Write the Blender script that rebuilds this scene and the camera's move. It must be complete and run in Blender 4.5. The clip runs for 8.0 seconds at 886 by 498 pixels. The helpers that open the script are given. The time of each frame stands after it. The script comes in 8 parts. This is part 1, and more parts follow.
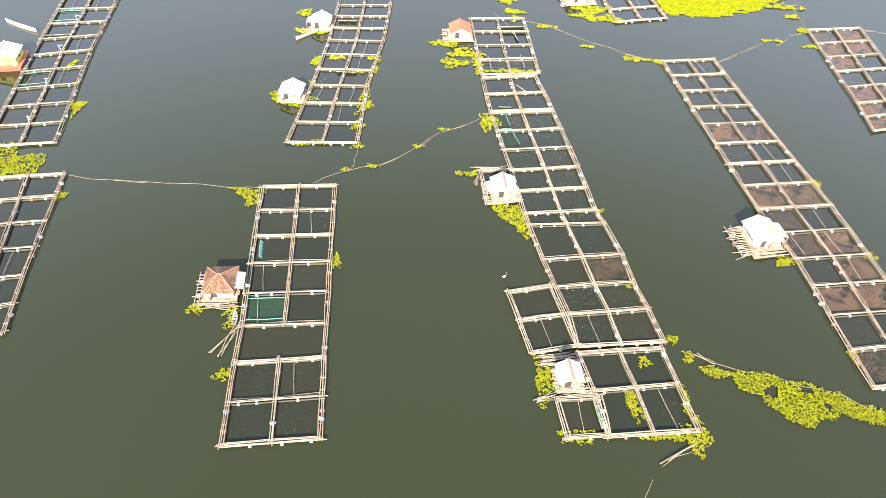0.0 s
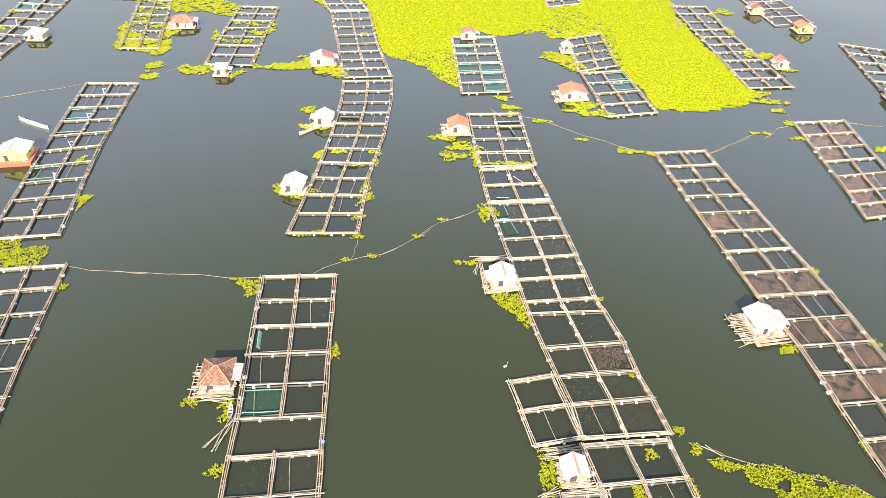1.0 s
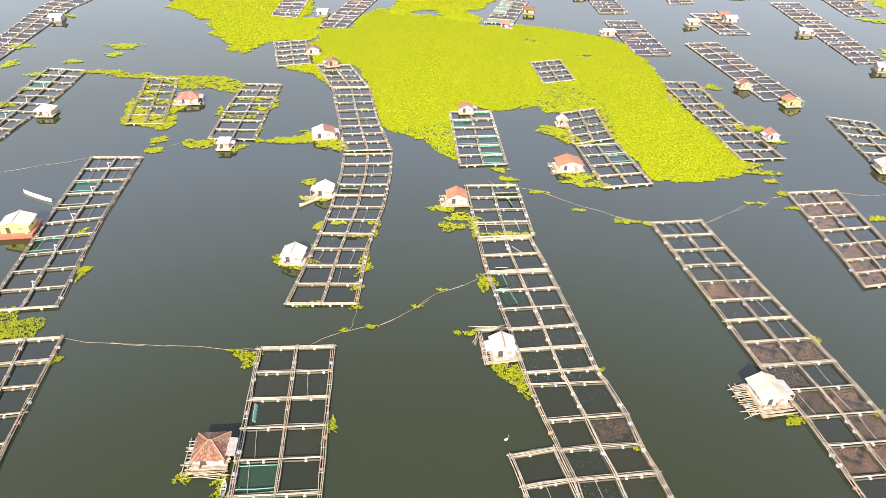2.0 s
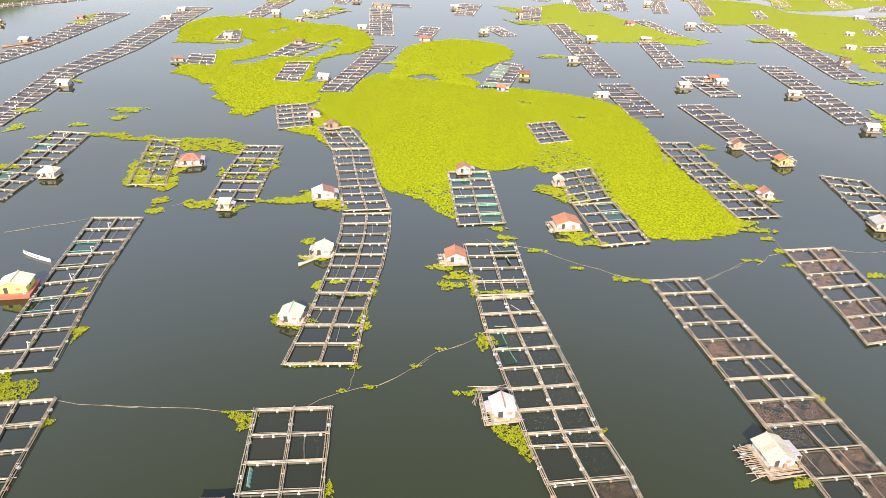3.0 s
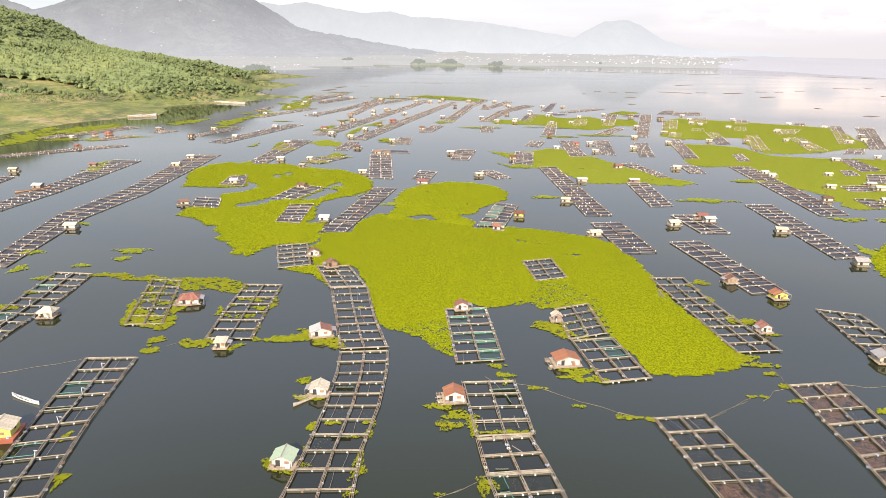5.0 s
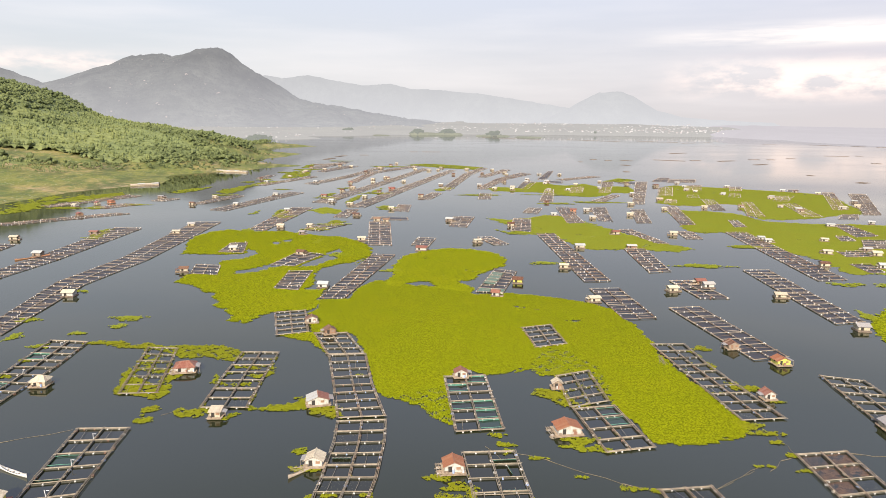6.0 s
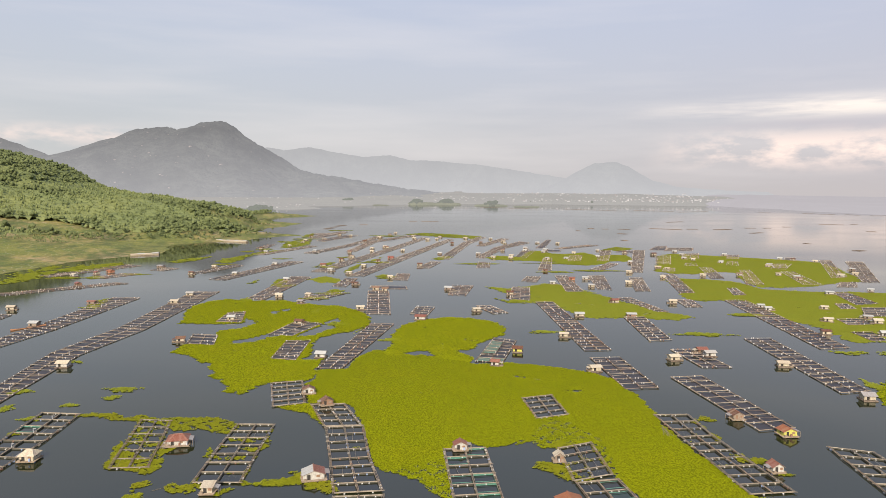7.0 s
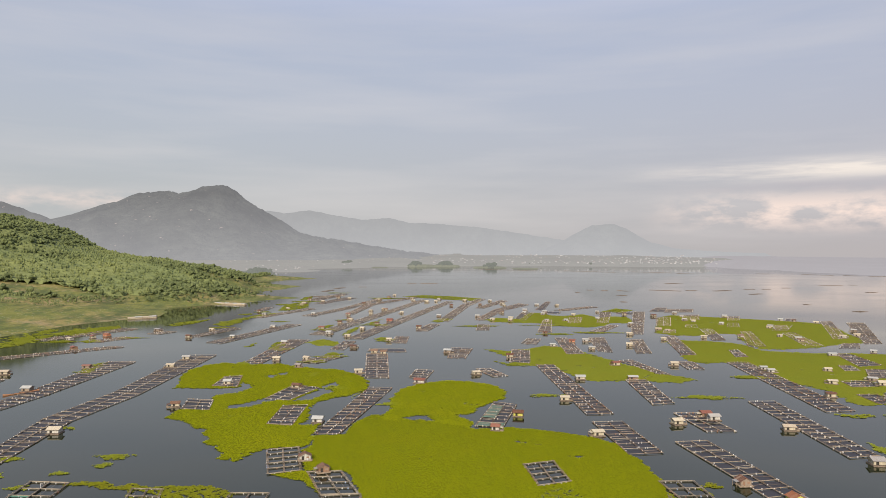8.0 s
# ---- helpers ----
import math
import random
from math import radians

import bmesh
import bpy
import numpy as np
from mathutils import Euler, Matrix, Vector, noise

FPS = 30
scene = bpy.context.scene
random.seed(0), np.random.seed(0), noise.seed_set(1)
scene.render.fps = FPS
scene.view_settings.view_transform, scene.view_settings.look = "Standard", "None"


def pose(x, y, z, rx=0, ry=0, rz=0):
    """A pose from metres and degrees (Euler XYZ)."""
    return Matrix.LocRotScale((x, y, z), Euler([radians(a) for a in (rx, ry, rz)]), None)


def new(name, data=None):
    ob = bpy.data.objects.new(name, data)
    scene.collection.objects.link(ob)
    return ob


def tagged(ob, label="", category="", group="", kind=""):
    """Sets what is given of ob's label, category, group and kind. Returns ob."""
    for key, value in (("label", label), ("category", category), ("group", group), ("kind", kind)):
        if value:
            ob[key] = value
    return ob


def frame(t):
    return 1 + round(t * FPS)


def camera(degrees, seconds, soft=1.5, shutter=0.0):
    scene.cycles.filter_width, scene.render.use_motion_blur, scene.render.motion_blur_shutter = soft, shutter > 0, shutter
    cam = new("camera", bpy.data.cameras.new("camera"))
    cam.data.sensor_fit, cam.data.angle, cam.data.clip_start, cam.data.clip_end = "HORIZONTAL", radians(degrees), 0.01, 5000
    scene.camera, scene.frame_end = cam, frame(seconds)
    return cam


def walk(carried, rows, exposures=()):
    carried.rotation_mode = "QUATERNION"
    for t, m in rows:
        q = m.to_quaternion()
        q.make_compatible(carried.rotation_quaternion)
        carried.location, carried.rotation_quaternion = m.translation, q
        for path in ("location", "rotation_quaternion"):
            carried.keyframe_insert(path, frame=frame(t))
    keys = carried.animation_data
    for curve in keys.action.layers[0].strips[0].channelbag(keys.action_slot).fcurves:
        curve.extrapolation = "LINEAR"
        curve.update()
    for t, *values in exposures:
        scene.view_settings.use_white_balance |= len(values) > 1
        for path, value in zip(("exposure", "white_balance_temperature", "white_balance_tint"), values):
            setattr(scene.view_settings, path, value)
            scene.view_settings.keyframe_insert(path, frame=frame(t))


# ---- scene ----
# ---------------------------------------------------------------- camera
cam = camera(66.58, 8.0, soft=0.5)
ROWS = [
    (0.0, 0.00, 0.00, 75.00, 0.00, -46.72, 2.35),
    (0.5, 0.00, -0.03, 75.00, 0.19, -43.07, 2.06),
    (1.0, 0.00, -0.05, 74.99, 0.33, -39.14, 1.77),
    (1.5, 0.01, -0.08, 74.99, 0.41, -35.82, 1.59),
    (3.0, 0.04, -0.15, 74.99, 0.45, -28.19, 1.24),
    (3.5, 0.05, -0.17, 74.99, 0.46, -25.19, 1.09),
    (4.0, 0.07, -0.21, 74.99, 0.48, -22.42, 0.99),
    (4.5, 0.10, -0.25, 74.98, 0.50, -19.46, 0.84),
    (6.0, 0.20, -0.38, 74.96, 0.46, -10.95, 0.56),
    (6.5, 0.24, -0.44, 74.96, 0.44, -8.00, 0.45),
    (7.0, 0.28, -0.49, 74.95, 0.42, -5.11, 0.40),
    (7.5, 0.32, -0.55, 74.95, 0.41, -2.37, 0.30),
    (8.0, 0.36, -0.61, 74.95, 0.37, 0.16, 0.22),
]
EXPOSURE = [(0.0, 2.18, 6380, 11), (1.0, 2.10, 6360, 11), (1.5, 1.98, 6360, 11), (3.0, 1.65, 6340, 12), (3.5, 1.54, 6340, 12), (4.0, 1.46, 6350, 12), (4.5, 1.29, 6390, 13),
            (6.0, 0.84, 6560, 13), (6.5, 0.65, 6570, 13), (7.0, 0.49, 6580, 13), (7.5, 0.36, 6580, 12), (8.0, 0.25, 6580, 12)]
walk(cam, [(t, pose(x, y, z + 0.33, 0, 0, yaw) @ pose(0, 0, 0, 90 + pitch) @ pose(0, 0, 0, 0, 0, roll)) for t, x, y, z, yaw, pitch, roll in ROWS], EXPOSURE)

# ---------------------------------------------------------------- light
SUN_ELEV, SUN_AZ = 30.0, 7.0      # the sun stands behind the first view; its light travels SUN_AZ degrees east of +y
sun = new("sun", bpy.data.lights.new("sun", "SUN"))
sun.data.energy, sun.data.angle, sun.data.color = 4.1, radians(0.6), (1.0, 0.91, 0.78)
way = Vector((math.sin(radians(SUN_AZ)) * math.cos(radians(SUN_ELEV)), math.cos(radians(SUN_AZ)) * math.cos(radians(SUN_ELEV)), -math.sin(radians(SUN_ELEV))))
sun.rotation_euler = way.to_track_quat("-Z", "Y").to_euler()

world = bpy.data.worlds.new("hazy_sky")
scene.world = world
world.use_nodes = True
wt = world.node_tree
wt.nodes.clear()


def wn(kind, **values):
    n = wt.nodes.new(kind)
    for key, v in values.items():
        n.inputs[key].default_value = v
    return n


def wmath(op, a, b=0.0, clamp=False):
    n = wt.nodes.new("ShaderNodeMath")
    n.operation, n.use_clamp = op, clamp
    for i, v in enumerate((a, b)):
        if isinstance(v, (int, float)):
            n.inputs[i].default_value = v
        else:
            wt.links.new(v, n.inputs[i])
    return n.outputs[0]


def wmix(fac, a, b):
    n = wt.nodes.new("ShaderNodeMix")
    n.data_type = "RGBA"
    for i, v in ((0, fac), (6, a), (7, b)):
        if isinstance(v, (int, float, tuple)):
            n.inputs[i].default_value = v
        else:
            wt.links.new(v, n.inputs[i])
    return n.outputs[2]


sky = wt.nodes.new("ShaderNodeTexSky")
sky.sky_type, sky.sun_disc = "NISHITA", False
sky.sun_elevation, sky.sun_rotation = radians(SUN_ELEV), radians(180 + SUN_AZ)
sky.altitude, sky.air_density, sky.dust_density, sky.ozone_density = 200, 1.2, 4.0, 1.5
tc = wt.nodes.new("ShaderNodeTexCoord")
sep = wt.nodes.new("ShaderNodeSeparateXYZ")
wt.links.new(tc.outputs["Generated"], sep.inputs[0])
dx, dy, dz = sep.outputs
up = wmath("MAXIMUM", dz, 0.0)
skyl = wt.nodes.new("ShaderNodeVectorMath")
skyl.operation = "SCALE"
skyl.inputs["Scale"].default_value = 0.085
wt.links.new(sky.outputs[0], skyl.inputs[0])
# haze over the sky: thick at the horizon, thin veil of high cloud above
east = wmath("MULTIPLY_ADD", dx, 0.9)
east.node.inputs[2].default_value = 0.35
east.node.use_clamp = True
low = wmix(east, (0.436, 0.454, 0.440, 1), (0.437, 0.405, 0.410, 1))
high = (0.425, 0.478, 0.615, 1)
rise = wmath("SMOOTH_MIN", wmath("MULTIPLY", up, 2.6), 1.0, True)
veil = wmix(rise, low, high)
streak = wn("ShaderNodeTexNoise", Scale=1.6, Detail=5.0, Roughness=0.55)
mp = wt.nodes.new("ShaderNodeMapping")
mp.inputs["Scale"].default_value = (1.0, 1.0, 9.0)
wt.links.new(tc.outputs["Generated"], mp.inputs[0])
wt.links.new(mp.outputs[0], streak.inputs["Vector"])
ramp = wt.nodes.new("ShaderNodeMapRange")
ramp.inputs["From Min"].default_value, ramp.inputs["From Max"].default_value = 0.48, 0.72
wt.links.new(streak.outputs[0], ramp.inputs[0])
veil = wmix(wmath("MULTIPLY", ramp.outputs[0], 0.35), veil, (0.66, 0.63, 0.62, 1))
# cumulus bank low in the east
puff = wn("ShaderNodeTexNoise", Scale=19.0, Detail=6.0, Roughness=0.58)
mp2 = wt.nodes.new("ShaderNodeMapping")
mp2.inputs["Scale"].default_value = (1.0, 1.0, 2.6)
wt.links.new(tc.outputs["Generated"], mp2.inputs[0])
wt.links.new(mp2.outputs[0], puff.inputs["Vector"])
band = wt.nodes.new("ShaderNodeMapRange")
band.interpolation_type = "SMOOTHSTEP"
for k, v in (("From Min", 0.036), ("From Max", 0.0), ("To Min", 0.0), ("To Max", 1.0)):
    band.inputs[k].default_value = v
wt.links.new(wmath("ABSOLUTE", wmath("SUBTRACT", dz, 0.054)), band.inputs[0])
side = wt.nodes.new("ShaderNodeMapRange")
side.interpolation_type = "SMOOTHSTEP"
side.inputs["From Min"].default_value, side.inputs["From Max"].default_value = 0.26, 0.42
wt.links.new(dx, side.inputs[0])
body = wt.nodes.new("ShaderNodeMapRange")
body.inputs["From Min"].default_value, body.inputs["From Max"].default_value = 0.40, 0.60
wt.links.new(puff.outputs[0], body.inputs[0])
cloud = wmath("MULTIPLY", wmath("MULTIPLY", body.outputs[0], band.outputs[0]), side.outputs[0])
veil = wmix(wmath("MULTIPLY", cloud, 0.85), veil, (0.92, 0.75, 0.66, 1))
# a long bright bank above it, grey beneath


def bank(centre, half, x0, x1):
    b = wt.nodes.new("ShaderNodeMapRange")
    b.interpolation_type = "SMOOTHSTEP"
    for k, v in (("From Min", half), ("From Max", 0.0), ("To Min", 0.0), ("To Max", 1.0)):
        b.inputs[k].default_value = v
    wt.links.new(wmath("ABSOLUTE", wmath("SUBTRACT", dz, centre)), b.inputs[0])
    c = wt.nodes.new("ShaderNodeMapRange")
    c.interpolation_type = "SMOOTHSTEP"
    c.inputs["From Min"].default_value, c.inputs["From Max"].default_value = x0, x1
    wt.links.new(dx, c.inputs[0])
    return wmath("MULTIPLY", b.outputs[0], c.outputs[0])


wisp = wn("ShaderNodeTexNoise", Scale=5.0, Detail=6.0, Roughness=0.6)
mp3 = wt.nodes.new("ShaderNodeMapping")
mp3.inputs["Scale"].default_value = (1.0, 1.0, 11.0)
wt.links.new(tc.outputs["Generated"], mp3.inputs[0])
wt.links.new(mp3.outputs[0], wisp.inputs["Vector"])
wr = wt.nodes.new("ShaderNodeMapRange")
wr.inputs["From Min"].default_value, wr.inputs["From Max"].default_value = 0.38, 0.62
wt.links.new(wisp.outputs[0], wr.inputs[0])
veil = wmix(wmath("MULTIPLY", wmath("MULTIPLY", bank(0.108, 0.022, 0.2, 0.5), wr.outputs[0]), 0.9), veil, (0.86, 0.78, 0.70, 1))
veil = wmix(wmath("MULTIPLY", wmath("MULTIPLY", bank(0.086, 0.014, 0.25, 0.5), wr.outputs[0]), 0.5), veil, (0.44, 0.40, 0.44, 1))
veil = wmix(wmath("MULTIPLY", wmath("MULTIPLY", bank(0.066, 0.020, -0.34, -0.44), body.outputs[0]), 0.6), veil, (0.78, 0.66, 0.60, 1))
# above the haze the sky clears to a brighter, bluer light
clear = wt.nodes.new("ShaderNodeMapRange")
clear.interpolation_type = "SMOOTHSTEP"
clear.inputs["From Min"].default_value, clear.inputs["From Max"].default_value = 0.30, 0.47
wt.links.new(up, clear.inputs[0])
veil = wmix(clear.outputs[0], veil, (0.60, 0.67, 0.93, 1))
zenith = wt.nodes.new("ShaderNodeMapRange")
zenith.interpolation_type = "SMOOTHSTEP"
zenith.inputs["From Min"].default_value, zenith.inputs["From Max"].default_value = 0.52, 0.76
wt.links.new(up, zenith.inputs[0])
veil = wmix(zenith.outputs[0], veil, (0.26, 0.31, 0.42, 1))
veil_amount = wmath("SUBTRACT", 0.93, wmath("MULTIPLY", up, 0.55), True)
hazy = wmix(veil_amount, skyl.outputs[0], veil)
bg = wt.nodes.new("ShaderNodeBackground")
wt.links.new(hazy, bg.inputs[0])
bg.inputs[1].default_value = 1.0
wo = wt.nodes.new("ShaderNodeOutputWorld")
wt.links.new(bg.outputs[0], wo.inputs[0])

# ---------------------------------------------------------------- materials


class Nodes:
    """A node material with a few short ways to add nodes."""

    def __init__(self, name):
        self.mat = bpy.data.materials.new(name)
        self.mat.use_nodes = True
        self.t = self.mat.node_tree
        self.bsdf = self.t.nodes["Principled BSDF"]
        self.out = self.t.nodes["Material Output"]

    def add(self, kind, **values):
        n = self.t.nodes.new(kind)
        for key, v in values.items():
            n.inputs[key].default_value = v
        return n

    def link(self, a, b):
        self.t.links.new(a, b)

    def coords(self, scale=(1, 1, 1), world_space=False):
        m = self.add("ShaderNodeMapping")
        m.inputs["Scale"].default_value = scale
        if world_space:
            self.link(self.add("ShaderNodeNewGeometry").outputs["Position"], m.inputs[0])
        else:
            self.link(self.add("ShaderNodeTexCoord").outputs["Object"], m.inputs[0])
        return m.outputs[0]

    def noise(self, vec, scale, detail=4.0, rough=0.6):
        n = self.add("ShaderNodeTexNoise", Scale=scale, Detail=detail, Roughness=rough)
        self.link(vec, n.inputs["Vector"])
        return n.outputs[0]

    def ramp(self, fac, stops):
        n = self.add("ShaderNodeValToRGB")
        el = n.color_ramp.elements
        while len(el) < len(stops):
            el.new(0.5)
        for e, (p, c) in zip(el, stops):
            e.position, e.color = p, (*c, 1)
        self.link(fac, n.inputs[0])
        return n.outputs[0]

    def mix(self, fac, a, b, mode="MIX"):
        n = self.add("ShaderNodeMix")
        n.data_type, n.blend_type = "RGBA", mode
        for i, v in ((0, fac), (6, a), (7, b)):
            if isinstance(v, (int, float)):
                n.inputs[i].default_value = v
            elif isinstance(v, tuple):
                n.inputs[i].default_value = (*v, 1)
            else:
                self.link(v, n.inputs[i])
        return n.outputs[2]

    def bump(self, height, strength, distance):
        n = self.add("ShaderNodeBump", Strength=strength, Distance=distance)
        self.link(height, n.inputs["Height"])
        self.link(n.outputs[0], self.bsdf.inputs["Normal"])

    def rand(self):
        return self.add("ShaderNodeObjectInfo").outputs["Random"]

    def island(self):
        return self.add("ShaderNodeNewGeometry").outputs["Random Per Island"]

    def done(self, colour, rough, spec=0.5):
        if isinstance(colour, tuple):
            self.bsdf.inputs["Base Color"].default_value = (*colour, 1)
        else:
            self.link(colour, self.bsdf.inputs["Base Color"])
        self.bsdf.inputs["Roughness"].default_value = rough
        self.bsdf.inputs["Specular IOR Level"].default_value = spec
        return self.mat


def bamboo_mat(name, a, b, c):
    n = Nodes(name)
    p = n.coords(world_space=True)
    col = n.ramp(n.island(), [(0.0, a), (0.5, b), (1.0, c)])
    grime = n.noise(p, 1.3)
    col = n.mix(n.ramp(grime, [(0.42, (0, 0, 0)), (0.7, (0.75, 0.75, 0.75))]), col, tuple(v * 0.45 for v in b))
    col = n.mix(0.35, col, n.ramp(n.noise(p, 14.0), [(0.3, (0.25, 0.22, 0.18)), (0.7, (0.9, 0.86, 0.78))]), "OVERLAY")
    n.bump(n.noise(p, 20.0), 0.3, 0.02)
    return n.done(col, 0.7, 0.3)


BAMBOO_PALE = bamboo_mat("bleached_bamboo", (0.19, 0.150, 0.100), (0.30, 0.252, 0.186), (0.40, 0.358, 0.292))
BAMBOO_BROWN = bamboo_mat("weathered_bamboo", (0.135, 0.096, 0.064), (0.255, 0.196, 0.138), (0.44, 0.378, 0.300))
BAMBOO_DARK = bamboo_mat("old_dark_bamboo", (0.09, 0.066, 0.050), (0.17, 0.13, 0.10), (0.32, 0.27, 0.22))
BAMBOO_GREY = bamboo_mat("grey_bamboo", (0.155, 0.122, 0.086), (0.25, 0.21, 0.16), (0.37, 0.335, 0.275))


def plain_mat(name, col, rough=0.6, spread=0.25, spec=0.4, scale=2.5):
    """Painted or plastic surface with blotches of dirt and a tint that differs from piece to piece."""
    n = Nodes(name)
    p = n.coords(world_space=True)
    dirt = n.noise(p, scale, 6.0, 0.65)
    c = n.mix(n.ramp(dirt, [(0.45, (0, 0, 0)), (0.75, (0.8, 0.8, 0.8))]), col, tuple(v * (1 - 1.6 * spread) for v in col))
    c = n.mix(n.ramp(n.island(), [(0.0, (0, 0, 0)), (1.0, (spread, spread, spread))]), c, tuple(v * 0.55 for v in col))
    n.bump(n.noise(p, 9.0), 0.2, 0.03)
    return n.done(c, rough, spec)


DRUM_WHITE = plain_mat("white_plastic", (0.60, 0.59, 0.57), 0.45)
DRUM_BLUE = plain_mat("blue_plastic", (0.35, 0.45, 0.68), 0.45)
DRUM_RUST = plain_mat("rusted_drum", (0.30, 0.16, 0.11), 0.8)
FOAM = plain_mat("foam_block", (0.66, 0.58, 0.48), 0.9)


def roof_mat(name, base, streak_col, amount):
    """Corrugated metal sheets, each with its own tint, streaked with rust or bleached paint."""
    n = Nodes(name)
    p = n.coords(world_space=True)
    streaks = n.noise(n.coords((3.2, 3.2, 0.8)), 1.1, 5.0, 0.7)
    c = n.mix(n.ramp(streaks, [(0.50 - amount * 0.3, (0, 0, 0)), (0.74 - amount * 0.2, (1, 1, 1))]), base, streak_col)
    c = n.mix(n.ramp(n.rand(), [(0.0, (0, 0, 0)), (0.6, (0.0, 0.0, 0.0)), (0.75, (0.2, 0.2, 0.2)), (1.0, (0.55, 0.55, 0.55))]), c, streak_col)
    c = n.mix(0.25, c, n.ramp(n.noise(p, 6.0), [(0.3, (0.2, 0.2, 0.2)), (0.7, (0.85, 0.85, 0.85))]), "OVERLAY")
    w = n.add("ShaderNodeTexWave", Scale=4.0)
    n.link(n.coords(), w.inputs["Vector"])
    n.bump(w.outputs[1], 0.35, 0.04)
    m = n.done(c, 0.55, 0.4)
    return m


ROOF_RUST = roof_mat("rusty_roof", (0.115, 0.042, 0.019), (0.36, 0.25, 0.16), 0.0)
ROOF_RED = roof_mat("faded_red_roof", (0.21, 0.065, 0.038), (0.34, 0.21, 0.15), 0.1)
ROOF_ORANGE = roof_mat("orange_roof", (0.29, 0.100, 0.040), (0.38, 0.20, 0.105), 0.08)
ROOF_WHITE = roof_mat("white_sheet_roof", (0.47, 0.475, 0.44), (0.36, 0.32, 0.27), 0.2)
ROOF_CREAM = roof_mat("cream_sheet_roof", (0.60, 0.53, 0.38), (0.36, 0.26, 0.18), 0.2)
ROOF_MINT = roof_mat("pale_green_sheet_roof", (0.36, 0.45, 0.28), (0.44, 0.45, 0.35), 0.15)
ROOF_TARP = roof_mat("cream_tarpaulin", (0.42, 0.385, 0.295), (0.27, 0.22, 0.15), 0.2)
ROOF_GREY = roof_mat("grey_metal_roof", (0.34, 0.335, 0.32), (0.25, 0.19, 0.15), 0.3)


def wall_mat(name, col, rough=0.75):
    """Upright boards, weathered in streaks that run down from the eaves."""
    n = Nodes(name)
    p = n.coords(world_space=True)
    runs = n.noise(n.coords((2.6, 2.6, 0.25)), 2.2, 5.0, 0.65)
    c = n.mix(n.ramp(runs, [(0.42, (0, 0, 0)), (0.66, (0.85, 0.85, 0.85))]), col, tuple(v * 0.5 for v in col))
    c = n.mix(n.ramp(n.noise(p, 1.6, 5.0), [(0.5, (0, 0, 0)), (0.75, (0.7, 0.7, 0.7))]), c, (0.16, 0.12, 0.08))
    c = n.mix(n.ramp(n.rand(), [(0.0, (0, 0, 0)), (1.0, (0.3, 0.3, 0.3))]), c, tuple(v * 0.55 for v in col))
    n.bump(n.noise(n.coords((6.0, 6.0, 0.2)), 1.5), 0.5, 0.03)
    return n.done(c, rough, 0.3)


WALL_WHITE = wall_mat("white_painted_board", (0.54, 0.515, 0.45))
WALL_CREAM = wall_mat("cream_board", (0.54, 0.475, 0.34))
WALL_YELLOW = wall_mat("yellow_board", (0.60, 0.57, 0.13))
WALL_BROWN = wall_mat("brown_plank", (0.30, 0.18, 0.11))
WALL_WOOD = wall_mat("bare_plank", (0.32, 0.25, 0.185))
WALL_RED = wall_mat("red_board", (0.52, 0.18, 0.13))
WALL_ORANGE = wall_mat("orange_board", (0.62, 0.27, 0.15))
HULL_RED = plain_mat("red_hull", (0.40, 0.13, 0.08), 0.6, 0.3)
DARK = plain_mat("dark_door_and_interior", (0.04, 0.035, 0.03), 0.9, 0.2)
RIDGE = plain_mat("rusted_ridge_cap", (0.34, 0.16, 0.10), 0.7, 0.3)
BOAT_WHITE = plain_mat("pale_boat_paint", (0.66, 0.64, 0.60), 0.6, 0.3)
BOAT_WOOD = plain_mat("bare_boat_wood", (0.46, 0.38, 0.29), 0.8, 0.3)
BOAT_ORANGE = plain_mat("orange_boat_paint", (0.50, 0.25, 0.13), 0.6, 0.3)


def water_mat(name, col, col2, spec=0.5, murk=None):
    n = Nodes(name)
    p = n.coords(world_space=True)
    broad = n.noise(p, 0.008, 3.0, 0.5)
    c = n.mix(broad, col, col2)
    if murk:
        c = n.mix(n.ramp(n.rand(), [(0.0, (0, 0, 0)), (0.5, (0.1, 0.1, 0.1)), (1.0, (0.55, 0.55, 0.55))]), c, murk)
    a = n.noise(n.coords((1.0, 0.5, 1.0), True), 0.9, 3.0, 0.5)
    b = n.noise(p, 0.05, 2.0, 0.5)
    s = n.add("ShaderNodeMath")
    s.operation = "MULTIPLY"
    n.link(a, s.inputs[0])
    n.link(b, s.inputs[1])
    n.bump(s.outputs[0], 0.06, 0.05)
    n.bsdf.inputs["IOR"].default_value = 1.37
    m = n.done(c, 0.1, spec)
    r = n.add("ShaderNodeMapRange")
    for k, v in (("From Min", 0.35), ("From Max", 0.65), ("To Min", 0.03), ("To Max", 0.09)):
        r.inputs[k].default_value = v
    n.link(n.noise(n.coords((0.6, 1.0, 1.0), True), 0.006, 4.0, 0.55), r.inputs[0])
    n.link(r.outputs[0], n.bsdf.inputs["Roughness"])
    return m


